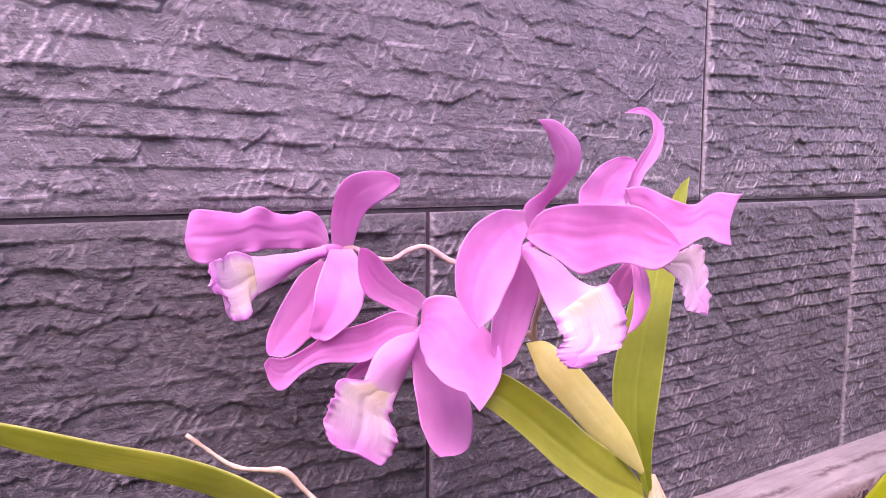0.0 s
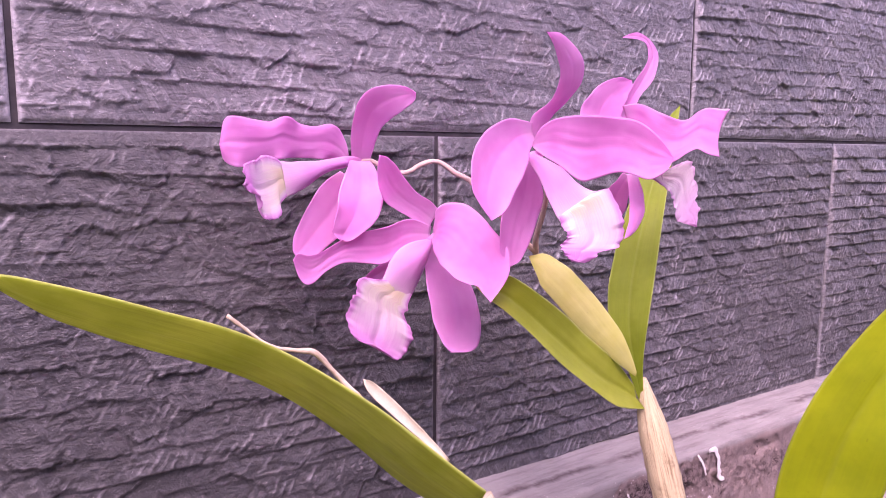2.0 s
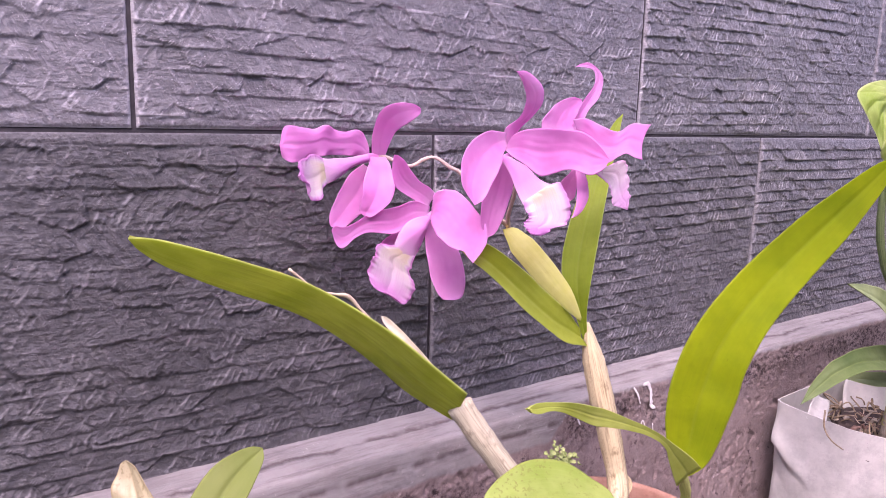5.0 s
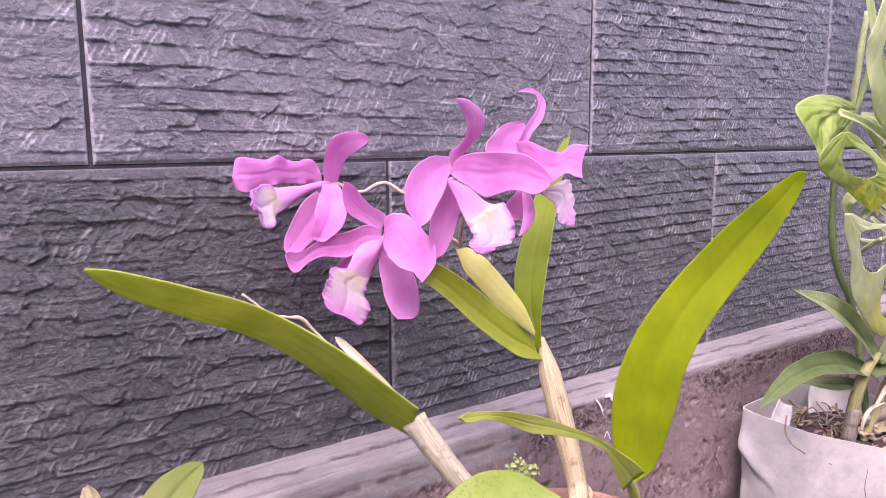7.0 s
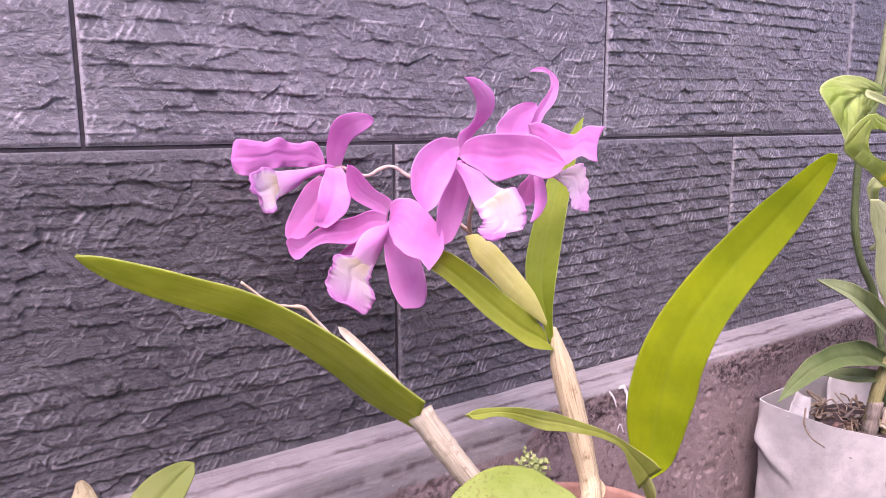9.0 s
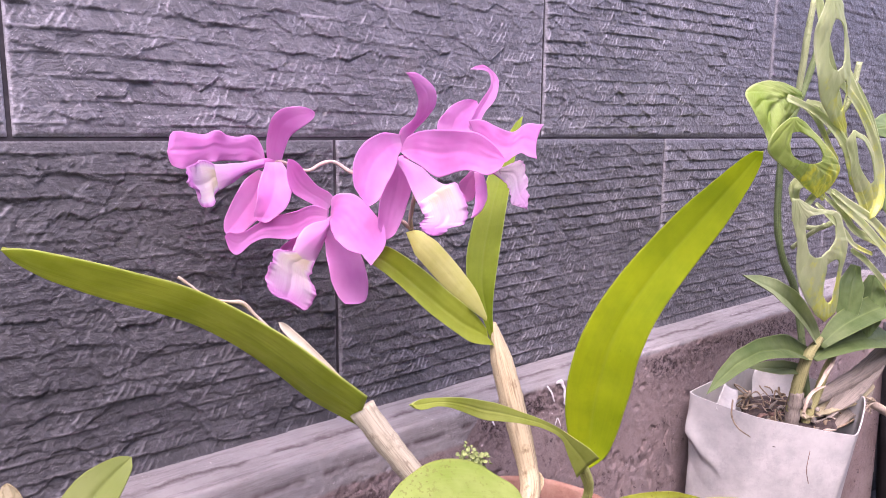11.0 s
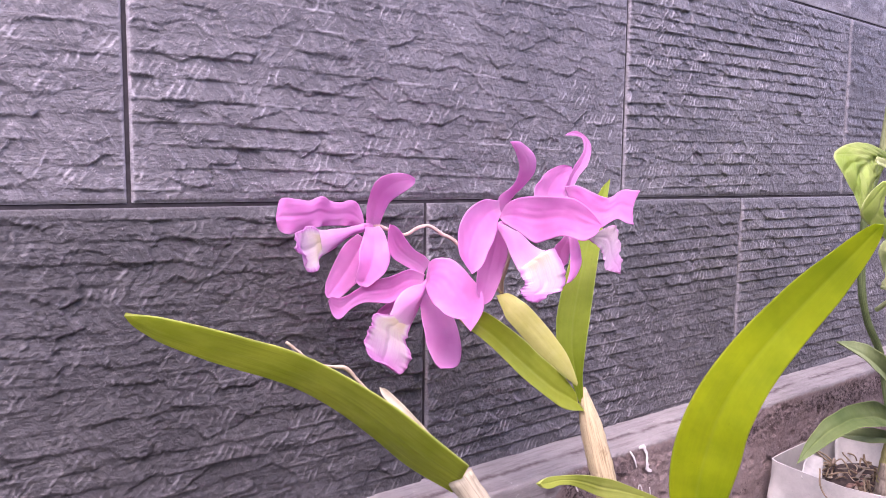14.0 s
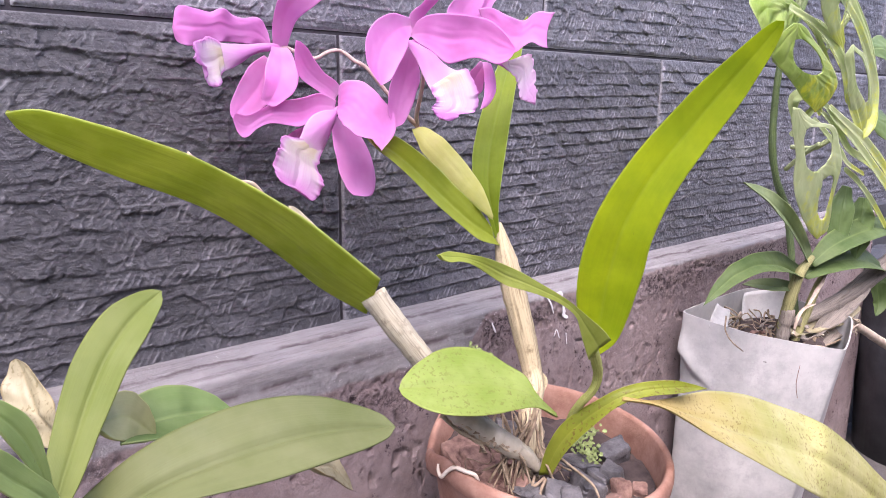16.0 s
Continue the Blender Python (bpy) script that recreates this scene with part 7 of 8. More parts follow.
part("dry_sheath", blade([(0.4555, -0.1520, 0.2551, 0.0015), (0.4711, -0.1520, 0.2672, 0.0021), (0.4865, -0.1520, 0.2766, 0.0019), (0.4954, -0.1520, 0.2848, 0.0006)], (-.5, -.75, .4), 0.45, 0.1, 0.0007, 0.12, 2.5, 62, 26, 10, crumple=0.22), TWIG, cane_plant, "dry straw-coloured sheath")
part("dry_sheath", blade([(0.4304, -0.1520, 0.2365, 0.0014), (0.4339, -0.1528, 0.2506, 0.0019), (0.4477, -0.1534, 0.2569, 0.0015), (0.4734, -0.1540, 0.2564, 0.0005)], (-.5, -.75, .4), 0.45, 0.1, 0.0007, 0.12, 2.5, 63, 26, 10, crumple=0.22), TWIG, cane_plant, "dry straw-coloured sheath")
STRAW = Vector((0.5788, -0.1580, 0.2117))
# a wisp of dry straw hanging over the rim
for i in range(14):
    o = STRAW + Vector((_s.gauss(0, 0.004), _s.gauss(0, 0.003), _s.gauss(0, 0.004)))
    e = o + Vector((_s.uniform(-0.040, -0.008), _s.uniform(-0.004, 0.006), _s.uniform(-0.014, 0.016)))
    m = o.lerp(e, 0.5) + Vector((0, 0, _s.uniform(-0.002, 0.006)))
    r = _s.choice((0.0006, 0.0009, 0.0013))
    part("straw", rod([(*o, r), (*m, r * 0.9), (*e, r * 0.4)], 12, 6, 0.1, 0, i), _s.choice((TWIG, TWIG, HUSK)), cane_plant, "dry cream straw")


def cane_leaf(material, face, pts, **kw):
    return part("leaf", blade(pts, face, crease=0.12, thick=0.0011, nl=28, nw=10, **kw), material, cane_plant)


part("leaf", loft([(0.4697, -0.1434, 0.2882), (0.4467, -0.1378, 0.3017), (0.4213, -0.1342, 0.3137), (0.3865, -0.1354, 0.3196), (0.3598, -0.1348, 0.3207), (0.3404, -0.1337, 0.3176), (0.325, -0.1319, 0.314), (0.3145, -0.1312, 0.3078), (0.3056, -0.1305, 0.3022), (0.2986, -0.1304, 0.2969), (0.2937, -0.1307, 0.2919), (0.29, -0.1309, 0.2879), (0.2874, -0.131, 0.2851), (0.2862, -0.131, 0.2839)],
    [(0.4374, -0.1527, 0.2895), (0.3968, -0.1561, 0.3009), (0.3665, -0.157, 0.3072), (0.3511, -0.1527, 0.3087), (0.3363, -0.1501, 0.3072), (0.3251, -0.1472, 0.304), (0.3151, -0.1447, 0.3008), (0.3085, -0.1416, 0.2967), (0.3017, -0.1393, 0.2934), (0.2965, -0.1369, 0.2904), (0.2926, -0.1346, 0.2878), (0.2894, -0.1328, 0.2859), (0.2872, -0.1316, 0.2845), (0.2862, -0.131, 0.2839)], cup=0.2, rib=0.12, wave=0.02, thick=0.0011, seed=80, facing=(-0.35, -0.5, 0.8)), LEAF_BAMBOO, cane_plant)
part("leaf", loft([(0.4773, -0.1469, 0.2928), (0.4635, -0.1472, 0.3103), (0.4506, -0.1473, 0.3261), (0.4338, -0.1475, 0.3405), (0.4135, -0.1486, 0.3534), (0.394, -0.1495, 0.3646), (0.3708, -0.1514, 0.3735), (0.3509, -0.1529, 0.3807), (0.3298, -0.1552, 0.3857), (0.3116, -0.1575, 0.3896), (0.2952, -0.1601, 0.3921), (0.2826, -0.162, 0.394), (0.274, -0.1634, 0.3953), (0.2703, -0.164, 0.3959)],
    [(0.4603, -0.1492, 0.2963), (0.4343, -0.1519, 0.3131), (0.4093, -0.1549, 0.3283), (0.3855, -0.1577, 0.3417), (0.3631, -0.1604, 0.3534), (0.3418, -0.163, 0.3635), (0.3257, -0.1642, 0.3717), (0.3092, -0.1656, 0.3784), (0.2974, -0.1658, 0.3836), (0.2877, -0.1657, 0.3878), (0.2811, -0.1649, 0.3909), (0.2757, -0.1645, 0.3934), (0.2719, -0.1641, 0.3951), (0.2703, -0.164, 0.3959)], cup=0.16, vee=0.1, rib=0.06, wave=0.02, thick=0.0011, seed=81, facing=(-0.5, -0.6, 0.6)), LEAF_COOL, cane_plant)
cane_leaf(LEAF_BAMBOO, (-.3, -.55, .75), [(0.4638, -0.148, 0.2982, 0.0046), (0.4915, -0.154, 0.3131, 0.0117), (0.5317, -0.16, 0.3222, 0.0139), (0.5861, -0.166, 0.3256, 0.0134), (0.6835, -0.174, 0.3188, 0.0034)], cup=0.2, seed=82)
cane_leaf(LEAF_BAMBOO, (-.3, -.5, .8), [(0.456, -0.146, 0.2861, 0.0047), (0.4879, -0.152, 0.2955, 0.0139), (0.5336, -0.157, 0.2959, 0.0175), (0.5905, -0.161, 0.2862, 0.0176), (0.6419, -0.164, 0.2674, 0.0039)], cup=0.2, seed=83)
part("leaf", loft([(0.4461, -0.1393, 0.2811), (0.4392, -0.1357, 0.283), (0.4327, -0.1324, 0.2849), (0.4261, -0.1295, 0.2862), (0.4192, -0.1272, 0.2867), (0.4127, -0.1251, 0.2872), (0.4066, -0.1234, 0.2875), (0.4011, -0.1219, 0.2873), (0.3961, -0.1207, 0.2871), (0.3918, -0.1198, 0.2867), (0.3884, -0.1191, 0.2859), (0.3857, -0.1186, 0.2852), (0.3839, -0.1182, 0.2848), (0.3831, -0.118, 0.2846)],
    [(0.4306, -0.1446, 0.2752), (0.4223, -0.1421, 0.2761), (0.4148, -0.1396, 0.2769), (0.4082, -0.1371, 0.2775), (0.403, -0.1344, 0.2786), (0.3984, -0.1319, 0.2797), (0.3946, -0.1293, 0.2807), (0.3914, -0.1269, 0.2815), (0.3888, -0.1248, 0.2825), (0.3869, -0.1227, 0.2832), (0.3854, -0.1208, 0.2837), (0.3843, -0.1194, 0.2841), (0.3834, -0.1184, 0.2844), (0.3831, -0.118, 0.2846)], cup=0.15, rib=0.10, thick=0.0011, seed=84, facing=(-0.3, -0.5, 0.8)), LEAF_COOL, cane_plant)
cane_leaf(LEAF_BAMBOO, (-.6, -.6, .5), [(0.6998, -0.14, 0.2612, 0.0046), (0.6777, -0.145, 0.2442, 0.0107), (0.6841, -0.148, 0.2187, 0.0094), (0.6725, -0.15, 0.2034, 0.0015)], cup=0.3, seed=86)
cane_leaf(LEAF_DRY, (-.3, -.6, .7), [(0.4496, -0.142, 0.2269, 0.0047), (0.4946, -0.146, 0.2278, 0.0098), (0.5436, -0.15, 0.2285, 0.0114), (0.5899, -0.156, 0.2343, 0.0052)], cup=0.3, seed=87, ruffle=0.1)
_r = random.Random(8)
for i in range(18):
    x, y = _r.uniform(0.44, 0.51), _r.uniform(-0.135, -0.08)
    p = [(x, y, 0.216, 0.0009)]
    for k in range(4):
        p.append((p[-1][0] + _r.uniform(-0.016, 0.012), p[-1][1] + _r.uniform(-0.014, 0.014), 0.218 + _r.uniform(0, 0.016) * math.sin((k + 1) * 0.9), _r.uniform(0.0005, 0.0011)))
    part("root", rod(p, 16, 6, 0.1, 0, i), ROOT, cane_plant)
part("root", rod([(0.3721, -0.11, 0.2522, 0.0008), (0.3495, -0.122, 0.2456, 0.0008), (0.3456, -0.131, 0.2377, 0.0007), (0.3643, -0.134, 0.2248, 0.0005)], 16, 6), ROOT, cane_plant)
part("root", rod([(0.608, -0.14, 0.2136, 0.0016), (0.561, -0.155, 0.2067, 0.0016), (0.5243, -0.16, 0.2063, 0.0012), (0.4511, -0.165, 0.216, 0.0009)], 16, 6), ROOT, cane_plant)

# ---- the holed vine climbing behind ----
vine = base("holed_leaf_vine", (0.45, -0.10, 0.22), "climbing vine with large holed yellow-green leaves", "vine")
part("stem", rod([(0.5339, -0.118, 0.1826, 0.0032), (0.5147, -0.112, 0.2637, 0.0037), (0.5069, -0.106, 0.3143, 0.0037), (0.4938, -0.103, 0.3491, 0.0039), (0.472, -0.1, 0.3785, 0.0035), (0.4594, -0.098, 0.4115, 0.0037), (0.4547, -0.098, 0.4467, 0.0034), (0.452, -0.1, 0.4907, 0.0034), (0.4575, -0.105, 0.5231, 0.0033), (0.4689, -0.11, 0.5554, 0.0033), (0.4772, -0.115, 0.5974, 0.0027), (0.482, -0.12, 0.66, 0.0025), (0.49, -0.12, 0.73, 0.002)], 70, 12, 0.06, 0, 3), VINE_GREEN, vine)
def vine_strap(pts, seed):
    """One of the narrow arms between a leaf's holes."""
    return part("leaf_arm", blade([(x, y, z, 2.7 * r) for x, y, z, r in pts], (-0.6, -0.7, 0.35), 0.35, 0.1, 0.0009, 0.05, 2.5, seed, 30, 8, crumple=0.10), LEAF_VINE_PALE, vine)


def vine_stalk(pts, seed):
    return part("stalk", rod(pts, 20, 8, 0.04, 0, seed), VINE_PALE, vine)


vine_stalk([(0.4524, -0.11, 0.5441, 0.0027), (0.4456, -0.116, 0.5746, 0.0032), (0.4406, -0.12, 0.5993, 0.0031), (0.439, -0.124, 0.6285, 0.0026)], 1)
vine_stalk([(0.4864, -0.105, 0.4121, 0.0023), (0.4806, -0.13, 0.4128, 0.0028), (0.4804, -0.15, 0.4262, 0.0022)], 2)
vine_stalk([(0.4907, -0.1, 0.388, 0.0024), (0.4801, -0.12, 0.4047, 0.0023), (0.4677, -0.14, 0.4178, 0.0022)], 3)
vine_strap([(0.3784, -0.1500, 0.4288, 0.0010), (0.4133, -0.1571, 0.4562, 0.0012), (0.4461, -0.1612, 0.4408, 0.0014), (0.4818, -0.1655, 0.4227, 0.0017), (0.5210, -0.1703, 0.3992, 0.0017), (0.5614, -0.1751, 0.3728, 0.0019), (0.6131, -0.1800, 0.3448, 0.0019)], 4)
vine_strap([(0.4027, -0.1520, 0.5271, 0.0010), (0.4194, -0.1533, 0.5175, 0.0012), (0.4393, -0.1547, 0.5071, 0.0014), (0.4557, -0.1561, 0.4941, 0.0014), (0.4689, -0.1571, 0.4748, 0.0013), (0.4768, -0.1580, 0.4564, 0.0011)], 6)
vine_strap([(0.3734, -0.1500, 0.6586, 0.0010), (0.3849, -0.1542, 0.6078, 0.0013), (0.4116, -0.1574, 0.5606, 0.0015), (0.4433, -0.1584, 0.5444, 0.0017), (0.4737, -0.1595, 0.5266, 0.0018), (0.4995, -0.1607, 0.5047, 0.0018), (0.5204, -0.1624, 0.4758, 0.0017), (0.5317, -0.1640, 0.4454, 0.0015), (0.5235, -0.1650, 0.4259, 0.0013)], 7)
vine_strap([(0.3740, -0.1450, 0.5324, 0.0007), (0.3941, -0.1468, 0.5268, 0.0010), (0.4122, -0.1491, 0.5153, 0.0012), (0.4287, -0.1522, 0.4967, 0.0010), (0.4474, -0.1550, 0.4795, 0.0008)], 8)
vine_strap([(0.4853, -0.1600, 0.3935, 0.0011), (0.5200, -0.1627, 0.3774, 0.0013), (0.5583, -0.1662, 0.3530, 0.0013), (0.5972, -0.1700, 0.3231, 0.0011)], 9)
vine_strap([(0.4025, -0.1580, 0.4437, 0.0007), (0.4241, -0.1597, 0.4323, 0.0010), (0.4548, -0.1619, 0.4158, 0.0012), (0.4798, -0.1639, 0.3997, 0.0010), (0.5228, -0.1660, 0.3862, 0.0008)], 10)
vine_strap([(0.3485, -0.1500, 0.5351, 0.0012), (0.3903, -0.1534, 0.5252, 0.0016), (0.4263, -0.1564, 0.5099, 0.0020), (0.4503, -0.1582, 0.4939, 0.0020), (0.4640, -0.1599, 0.4747, 0.0020), (0.4803, -0.1615, 0.4511, 0.0018), (0.5046, -0.1630, 0.4274, 0.0016)], 20)
vine_strap([(0.4502, -0.1550, 0.5600, 0.0014), (0.4664, -0.1573, 0.5414, 0.0016), (0.4877, -0.1597, 0.5214, 0.0019), (0.5062, -0.1619, 0.4970, 0.0019), (0.5219, -0.1641, 0.4703, 0.0019), (0.5214, -0.1652, 0.4427, 0.0016), (0.5064, -0.1660, 0.4231, 0.0013)], 21)
vine_strap([(0.4294, -0.1600, 0.4538, 0.0010), (0.4722, -0.1621, 0.4367, 0.0018), (0.5162, -0.1640, 0.4204, 0.0021), (0.5577, -0.1660, 0.3988, 0.0022), (0.6034, -0.1680, 0.3753, 0.0020)], 22)
vine_strap([(0.4152, -0.1580, 0.4507, 0.0008), (0.4545, -0.1601, 0.4317, 0.0013), (0.4837, -0.1619, 0.4125, 0.0016), (0.5329, -0.1637, 0.3981, 0.0018), (0.5933, -0.1660, 0.3727, 0.0018)], 23)
vine_strap([(0.3809, -0.1500, 0.4412, 0.0014), (0.3680, -0.1526, 0.4585, 0.0019), (0.3802, -0.1540, 0.4644, 0.0020), (0.4033, -0.1558, 0.4597, 0.0018), (0.4166, -0.1580, 0.4461, 0.0012)], 24)
vine_stalk([(0.4546, -0.14, 0.5058, 0.0021), (0.4716, -0.15, 0.5372, 0.0027), (0.4732, -0.155, 0.5723, 0.0026)], 5)


def vine_leaf(material, face, pts, **kw):
    return part("leaf", blade(pts, face, crease=0.08, thick=0.0010, nl=64, nw=30, crumple=0.16, **kw), material, vine)


part("leaf", loft([(0.4258, -0.125, 0.5445), (0.3902, -0.1288, 0.5504), (0.3551, -0.1324, 0.5508), (0.3246, -0.1358, 0.5473), (0.306, -0.1389, 0.5395), (0.3049, -0.1419, 0.53), (0.3087, -0.1445, 0.5222), (0.3136, -0.1464, 0.5151), (0.3183, -0.1479, 0.5088), (0.3206, -0.1492, 0.5029), (0.3225, -0.1503, 0.4979), (0.324, -0.1511, 0.4939), (0.325, -0.1517, 0.4912), (0.3255, -0.152, 0.4899)],
    [(0.4262, -0.125, 0.5334), (0.4103, -0.1288, 0.5276), (0.3947, -0.1324, 0.5225), (0.3796, -0.1358, 0.5181), (0.3679, -0.1389, 0.5135), (0.3573, -0.1419, 0.5093), (0.349, -0.1445, 0.5053), (0.3428, -0.1464, 0.5018), (0.3382, -0.1479, 0.4986), (0.3342, -0.1492, 0.4958), (0.3308, -0.1503, 0.4935), (0.3282, -0.1511, 0.4917), (0.3263, -0.1517, 0.4905), (0.3255, -0.152, 0.4899)], cup=-0.3, fold=0.10, wave=0.05, rib=0.08, pleat=0.06, thick=0.0010, nl=72, nw=40, seed=90, facing=(-0.6, -0.65, 0.45)), LEAF_VINE_FRESH, vine)
part("leaf", loft([(0.3048, -0.174, 0.518), (0.2907, -0.172, 0.5111), (0.2842, -0.17, 0.5027), (0.2851, -0.1687, 0.4935), (0.2979, -0.1674, 0.4861), (0.3139, -0.166, 0.4798), (0.3316, -0.1646, 0.4746), (0.3468, -0.1633, 0.469), (0.3601, -0.1624, 0.4639), (0.3718, -0.1616, 0.4593), (0.3819, -0.161, 0.4553), (0.3904, -0.1605, 0.4523), (0.3967, -0.1602, 0.4502), (0.3996, -0.16, 0.4493)],
    [(0.3179, -0.174, 0.5189), (0.3428, -0.172, 0.5129), (0.3646, -0.17, 0.5056), (0.3832, -0.1687, 0.4978), (0.4006, -0.1674, 0.4899), (0.4173, -0.166, 0.4822), (0.4331, -0.1646, 0.4748), (0.4322, -0.1633, 0.4676), (0.4259, -0.1624, 0.4619), (0.4183, -0.1616, 0.4576), (0.4113, -0.161, 0.4542), (0.4054, -0.1605, 0.4518), (0.4014, -0.1602, 0.4501), (0.3996, -0.16, 0.4493)], cup=-0.1, fold=0.05, wave=0.03, rib=0.02, pleat=0.02, holes=((0.36, 0.12, 0.19, 0.55),), thick=0.0010, nl=72, nw=40, seed=91, facing=(-0.6, -0.65, 0.45)), LEAF_VINE, vine)
part("leaf", loft([(0.4367, -0.17, 0.509), (0.4298, -0.1685, 0.4991), (0.4384, -0.167, 0.4889), (0.4463, -0.1657, 0.4791), (0.4555, -0.1644, 0.4698), (0.4656, -0.1633, 0.4611), (0.4754, -0.1622, 0.4529), (0.4846, -0.1612, 0.4453), (0.4931, -0.1604, 0.4384), (0.5011, -0.1596, 0.4323), (0.5087, -0.159, 0.4273), (0.5173, -0.1585, 0.4236), (0.5234, -0.1582, 0.4209), (0.5261, -0.158, 0.4198)],
    [(0.4404, -0.17, 0.5096), (0.4701, -0.1685, 0.5031), (0.4906, -0.167, 0.4935), (0.5057, -0.1657, 0.4831), (0.5185, -0.1644, 0.473), (0.5264, -0.1633, 0.4631), (0.5338, -0.1622, 0.4538), (0.5365, -0.1612, 0.4454), (0.539, -0.1604, 0.4379), (0.5381, -0.1596, 0.4317), (0.5335, -0.159, 0.427), (0.5298, -0.1585, 0.4234), (0.5273, -0.1582, 0.4209), (0.5261, -0.158, 0.4198)], cup=-0.2, fold=0.08, wave=0.05, rib=0.05, holes=((0.35, 0.06, 0.27, 0.50),), thick=0.0010, nl=72, nw=40, seed=92, facing=(-0.6, -0.7, 0.4)), LEAF_VINE_PALE, vine)
vine_leaf(LEAF_VINE_PALE, (-.7, -.6, .3), [(0.448, -0.14, 0.5611, 0.0034), (0.4483, -0.142, 0.5435, 0.0074), (0.4533, -0.146, 0.5234, 0.0065), (0.4611, -0.15, 0.5032, 0.0055), (0.4716, -0.152, 0.488, 0.0019)], cup=0.3, seed=99, ruffle=0.06, waves=1.5)
vine_leaf(LEAF_VINE_PALE, (-.7, -.6, .3), [(0.4608, -0.15, 0.5615, 0.0042), (0.4821, -0.152, 0.5431, 0.0055), (0.4992, -0.156, 0.5233, 0.0052), (0.5109, -0.16, 0.4999, 0.0051), (0.5215, -0.162, 0.4758, 0.0044), (0.5242, -0.163, 0.4482, 0.0025)], cup=0.4, seed=100, ruffle=0.04, waves=1.5)
vine_leaf(LEAF_VINE_PALE, (-.6, -.6, .5), [(0.4506, -0.12, 0.5349, 0.0039), (0.4653, -0.128, 0.5277, 0.007), (0.4778, -0.138, 0.5123, 0.0072), (0.4822, -0.145, 0.4964, 0.0027)], cup=0.2, seed=101, ruffle=0.06, waves=1.5)
part("leaf", loft([(0.3207, -0.174, 0.4542), (0.3266, -0.172, 0.44), (0.338, -0.17, 0.426), (0.3492, -0.1682, 0.4124), (0.3548, -0.1666, 0.3995), (0.3612, -0.1648, 0.3872), (0.3693, -0.163, 0.3754), (0.3828, -0.1614, 0.3644), (0.3954, -0.1602, 0.3544), (0.4091, -0.1592, 0.3457), (0.4214, -0.1583, 0.3383), (0.4338, -0.1577, 0.3329), (0.4426, -0.1572, 0.329), (0.4465, -0.157, 0.3272)],
    [(0.3337, -0.174, 0.4533), (0.3729, -0.172, 0.4425), (0.4154, -0.17, 0.4373), (0.4421, -0.1682, 0.4215), (0.4583, -0.1666, 0.405), (0.46, -0.1648, 0.3903), (0.4595, -0.163, 0.3768), (0.4608, -0.1614, 0.3642), (0.4645, -0.1602, 0.3524), (0.4657, -0.1592, 0.3423), (0.4649, -0.1583, 0.3342), (0.4557, -0.1577, 0.3307), (0.4493, -0.1572, 0.3283), (0.4465, -0.157, 0.3272)], cup=-0.1, fold=0.04, wave=0.02, rib=0.02, pleat=0.02, holes=((0.33, 0.12, 0.165, 0.68), (0.70, 0.10, 0.125, 0.40)), thick=0.0010, nl=72, nw=40, seed=93, facing=(-0.65, -0.7, 0.3)), LEAF_VINE_PALE, vine)
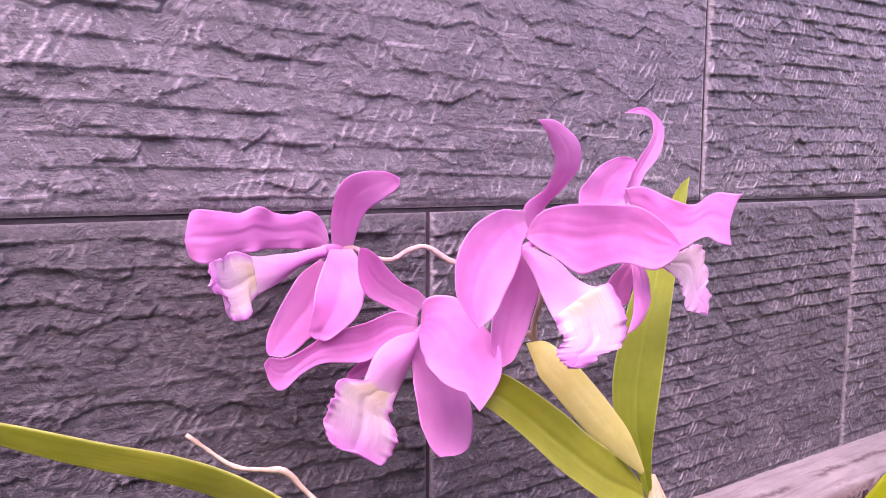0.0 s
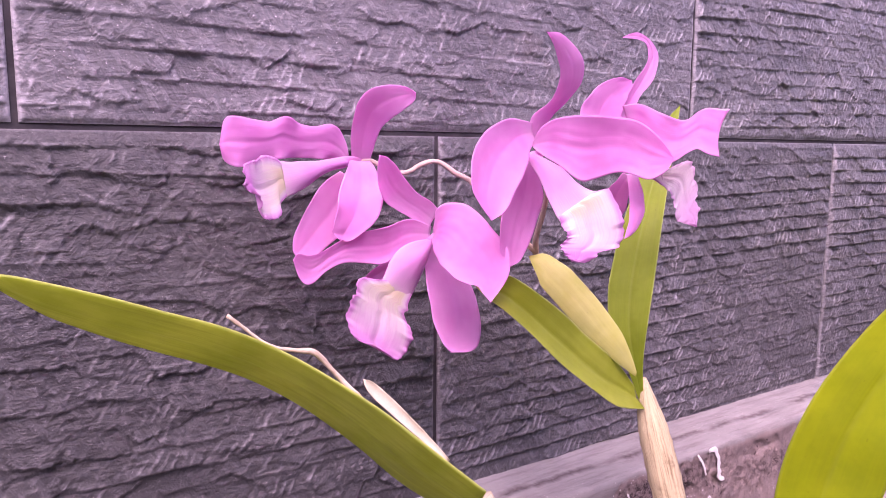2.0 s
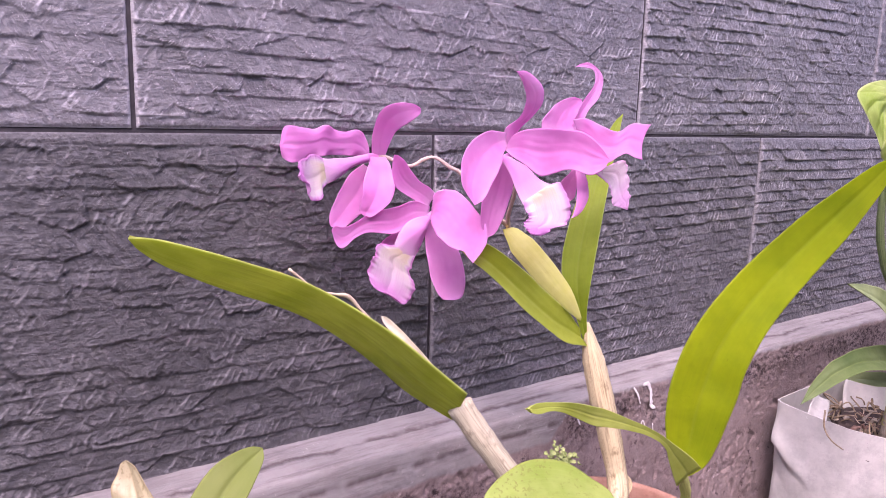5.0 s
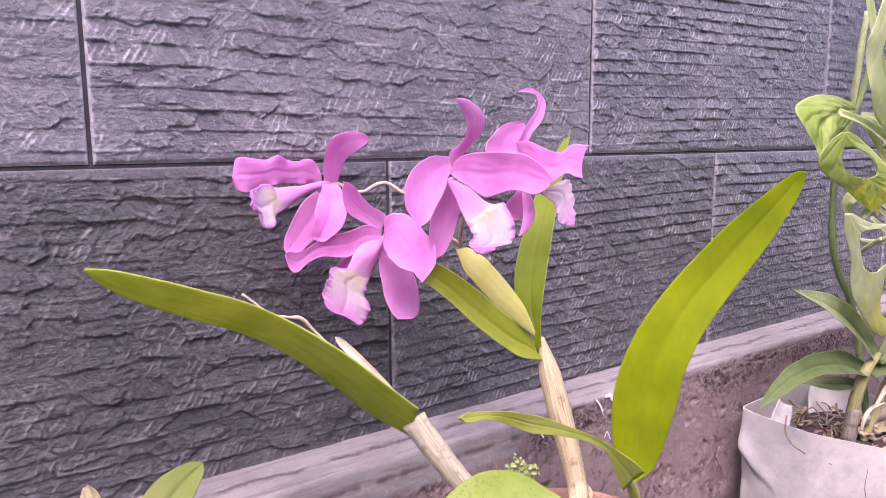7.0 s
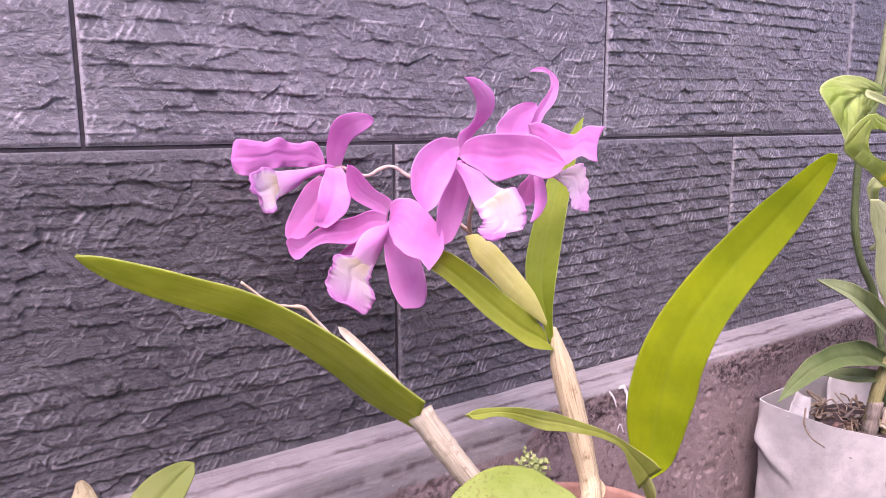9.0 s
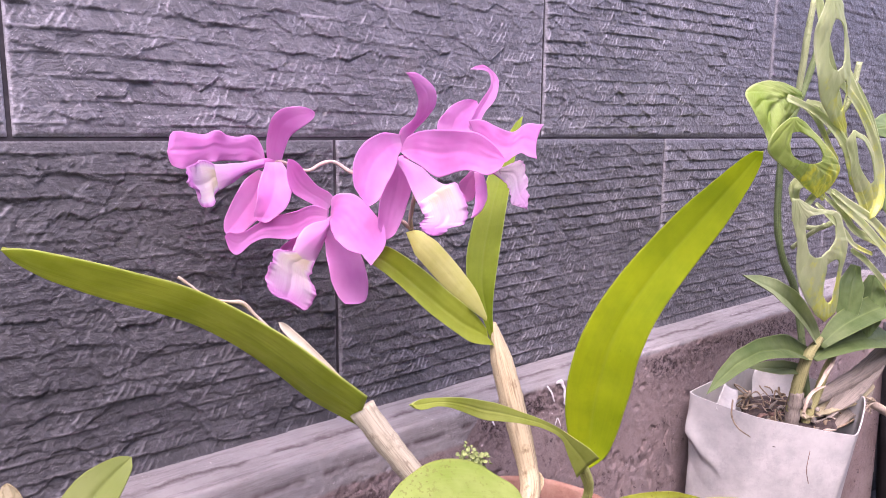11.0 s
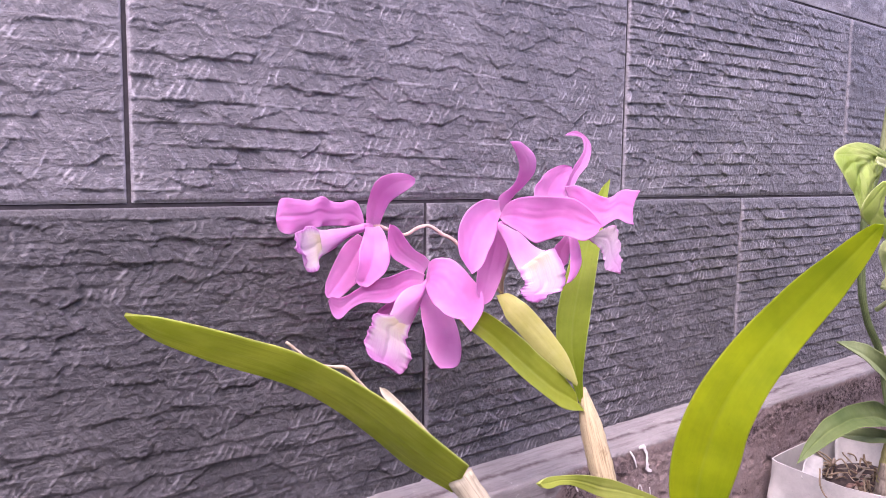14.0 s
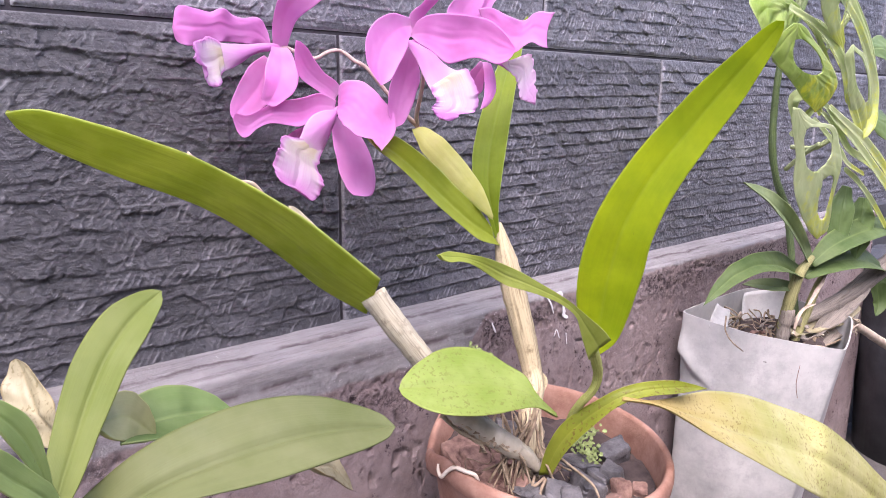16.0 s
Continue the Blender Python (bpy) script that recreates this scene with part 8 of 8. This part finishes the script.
part("leaf", loft([(0.3643, -0.17, 0.6234), (0.3583, -0.1685, 0.6077), (0.3527, -0.167, 0.5929), (0.3565, -0.1657, 0.5794), (0.3604, -0.1644, 0.5665), (0.3644, -0.1633, 0.5543), (0.3733, -0.1622, 0.5435), (0.3855, -0.1612, 0.534), (0.3994, -0.1604, 0.5259), (0.413, -0.1596, 0.5188), (0.4258, -0.159, 0.513), (0.437, -0.1585, 0.5086), (0.4451, -0.1582, 0.5054), (0.4487, -0.158, 0.504)],
    [(0.3708, -0.17, 0.6246), (0.3916, -0.1685, 0.6133), (0.412, -0.167, 0.6021), (0.42, -0.1657, 0.5887), (0.4267, -0.1644, 0.5756), (0.433, -0.1633, 0.5633), (0.4353, -0.1622, 0.5515), (0.4367, -0.1612, 0.5407), (0.437, -0.1604, 0.5309), (0.4426, -0.1596, 0.5226), (0.4487, -0.159, 0.5156), (0.4489, -0.1585, 0.5098), (0.4488, -0.1582, 0.5058), (0.4487, -0.158, 0.504)], cup=-0.2, fold=0.08, wave=0.05, rib=0.05, holes=((0.68, 0.1, 0.10, 0.45), (0.35, 0.0, 0.14, 0.5)), thick=0.0010, nl=72, nw=40, seed=94, facing=(-0.6, -0.7, 0.4)), LEAF_VINE_PALE, vine)
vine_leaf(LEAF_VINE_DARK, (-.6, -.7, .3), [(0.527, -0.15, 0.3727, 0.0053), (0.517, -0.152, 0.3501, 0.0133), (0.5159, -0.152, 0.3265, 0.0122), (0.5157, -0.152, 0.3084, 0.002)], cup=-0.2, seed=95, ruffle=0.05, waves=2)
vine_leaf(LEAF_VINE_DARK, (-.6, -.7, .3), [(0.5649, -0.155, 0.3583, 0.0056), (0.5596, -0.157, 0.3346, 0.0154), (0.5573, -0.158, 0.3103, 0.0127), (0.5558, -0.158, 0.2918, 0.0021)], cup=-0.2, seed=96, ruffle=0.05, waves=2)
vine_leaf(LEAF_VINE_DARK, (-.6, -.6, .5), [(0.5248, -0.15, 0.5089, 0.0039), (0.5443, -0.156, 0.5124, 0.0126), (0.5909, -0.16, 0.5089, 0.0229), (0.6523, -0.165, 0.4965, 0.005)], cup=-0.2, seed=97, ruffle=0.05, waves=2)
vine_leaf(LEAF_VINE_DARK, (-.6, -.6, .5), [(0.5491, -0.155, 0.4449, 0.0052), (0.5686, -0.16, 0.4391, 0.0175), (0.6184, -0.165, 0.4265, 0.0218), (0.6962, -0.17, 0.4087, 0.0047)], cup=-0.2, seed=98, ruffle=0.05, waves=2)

# ---- beyond the plinth's end ----
dark_pot = base("black_plant_pot", (1.02, -0.13, GROUND), "black plastic plant pot standing past the plinth", "pot")
part("rim", lathe([(0.1125, 0.196), (0.120, 0.204), (0.120, 0.222), (0.1125, 0.222), (0.1125, 0.196)], 64), BLACK_PLASTIC, dark_pot).matrix_parent_inverse.translation = (0, 0, -GROUND)
part("body", lathe([(0.09, GROUND), (0.105, 0.1), (0.112, 0.20), (0.112, 0.218), (0.108, 0.218), (0.100, 0.1), (0.08, GROUND + 0.01)], 64), BLACK_PLASTIC, dark_pot).matrix_parent_inverse.translation = (0, 0, -GROUND)
# black sheet added where deep shade lies past the plinth's end
slab("side_wall", PLINTH_END + 0.004, 2.6, -0.02, 0.008, GROUND, 0.29, BLACK_PLASTIC, "black sheet standing in for the shade beyond the plinth", 0)
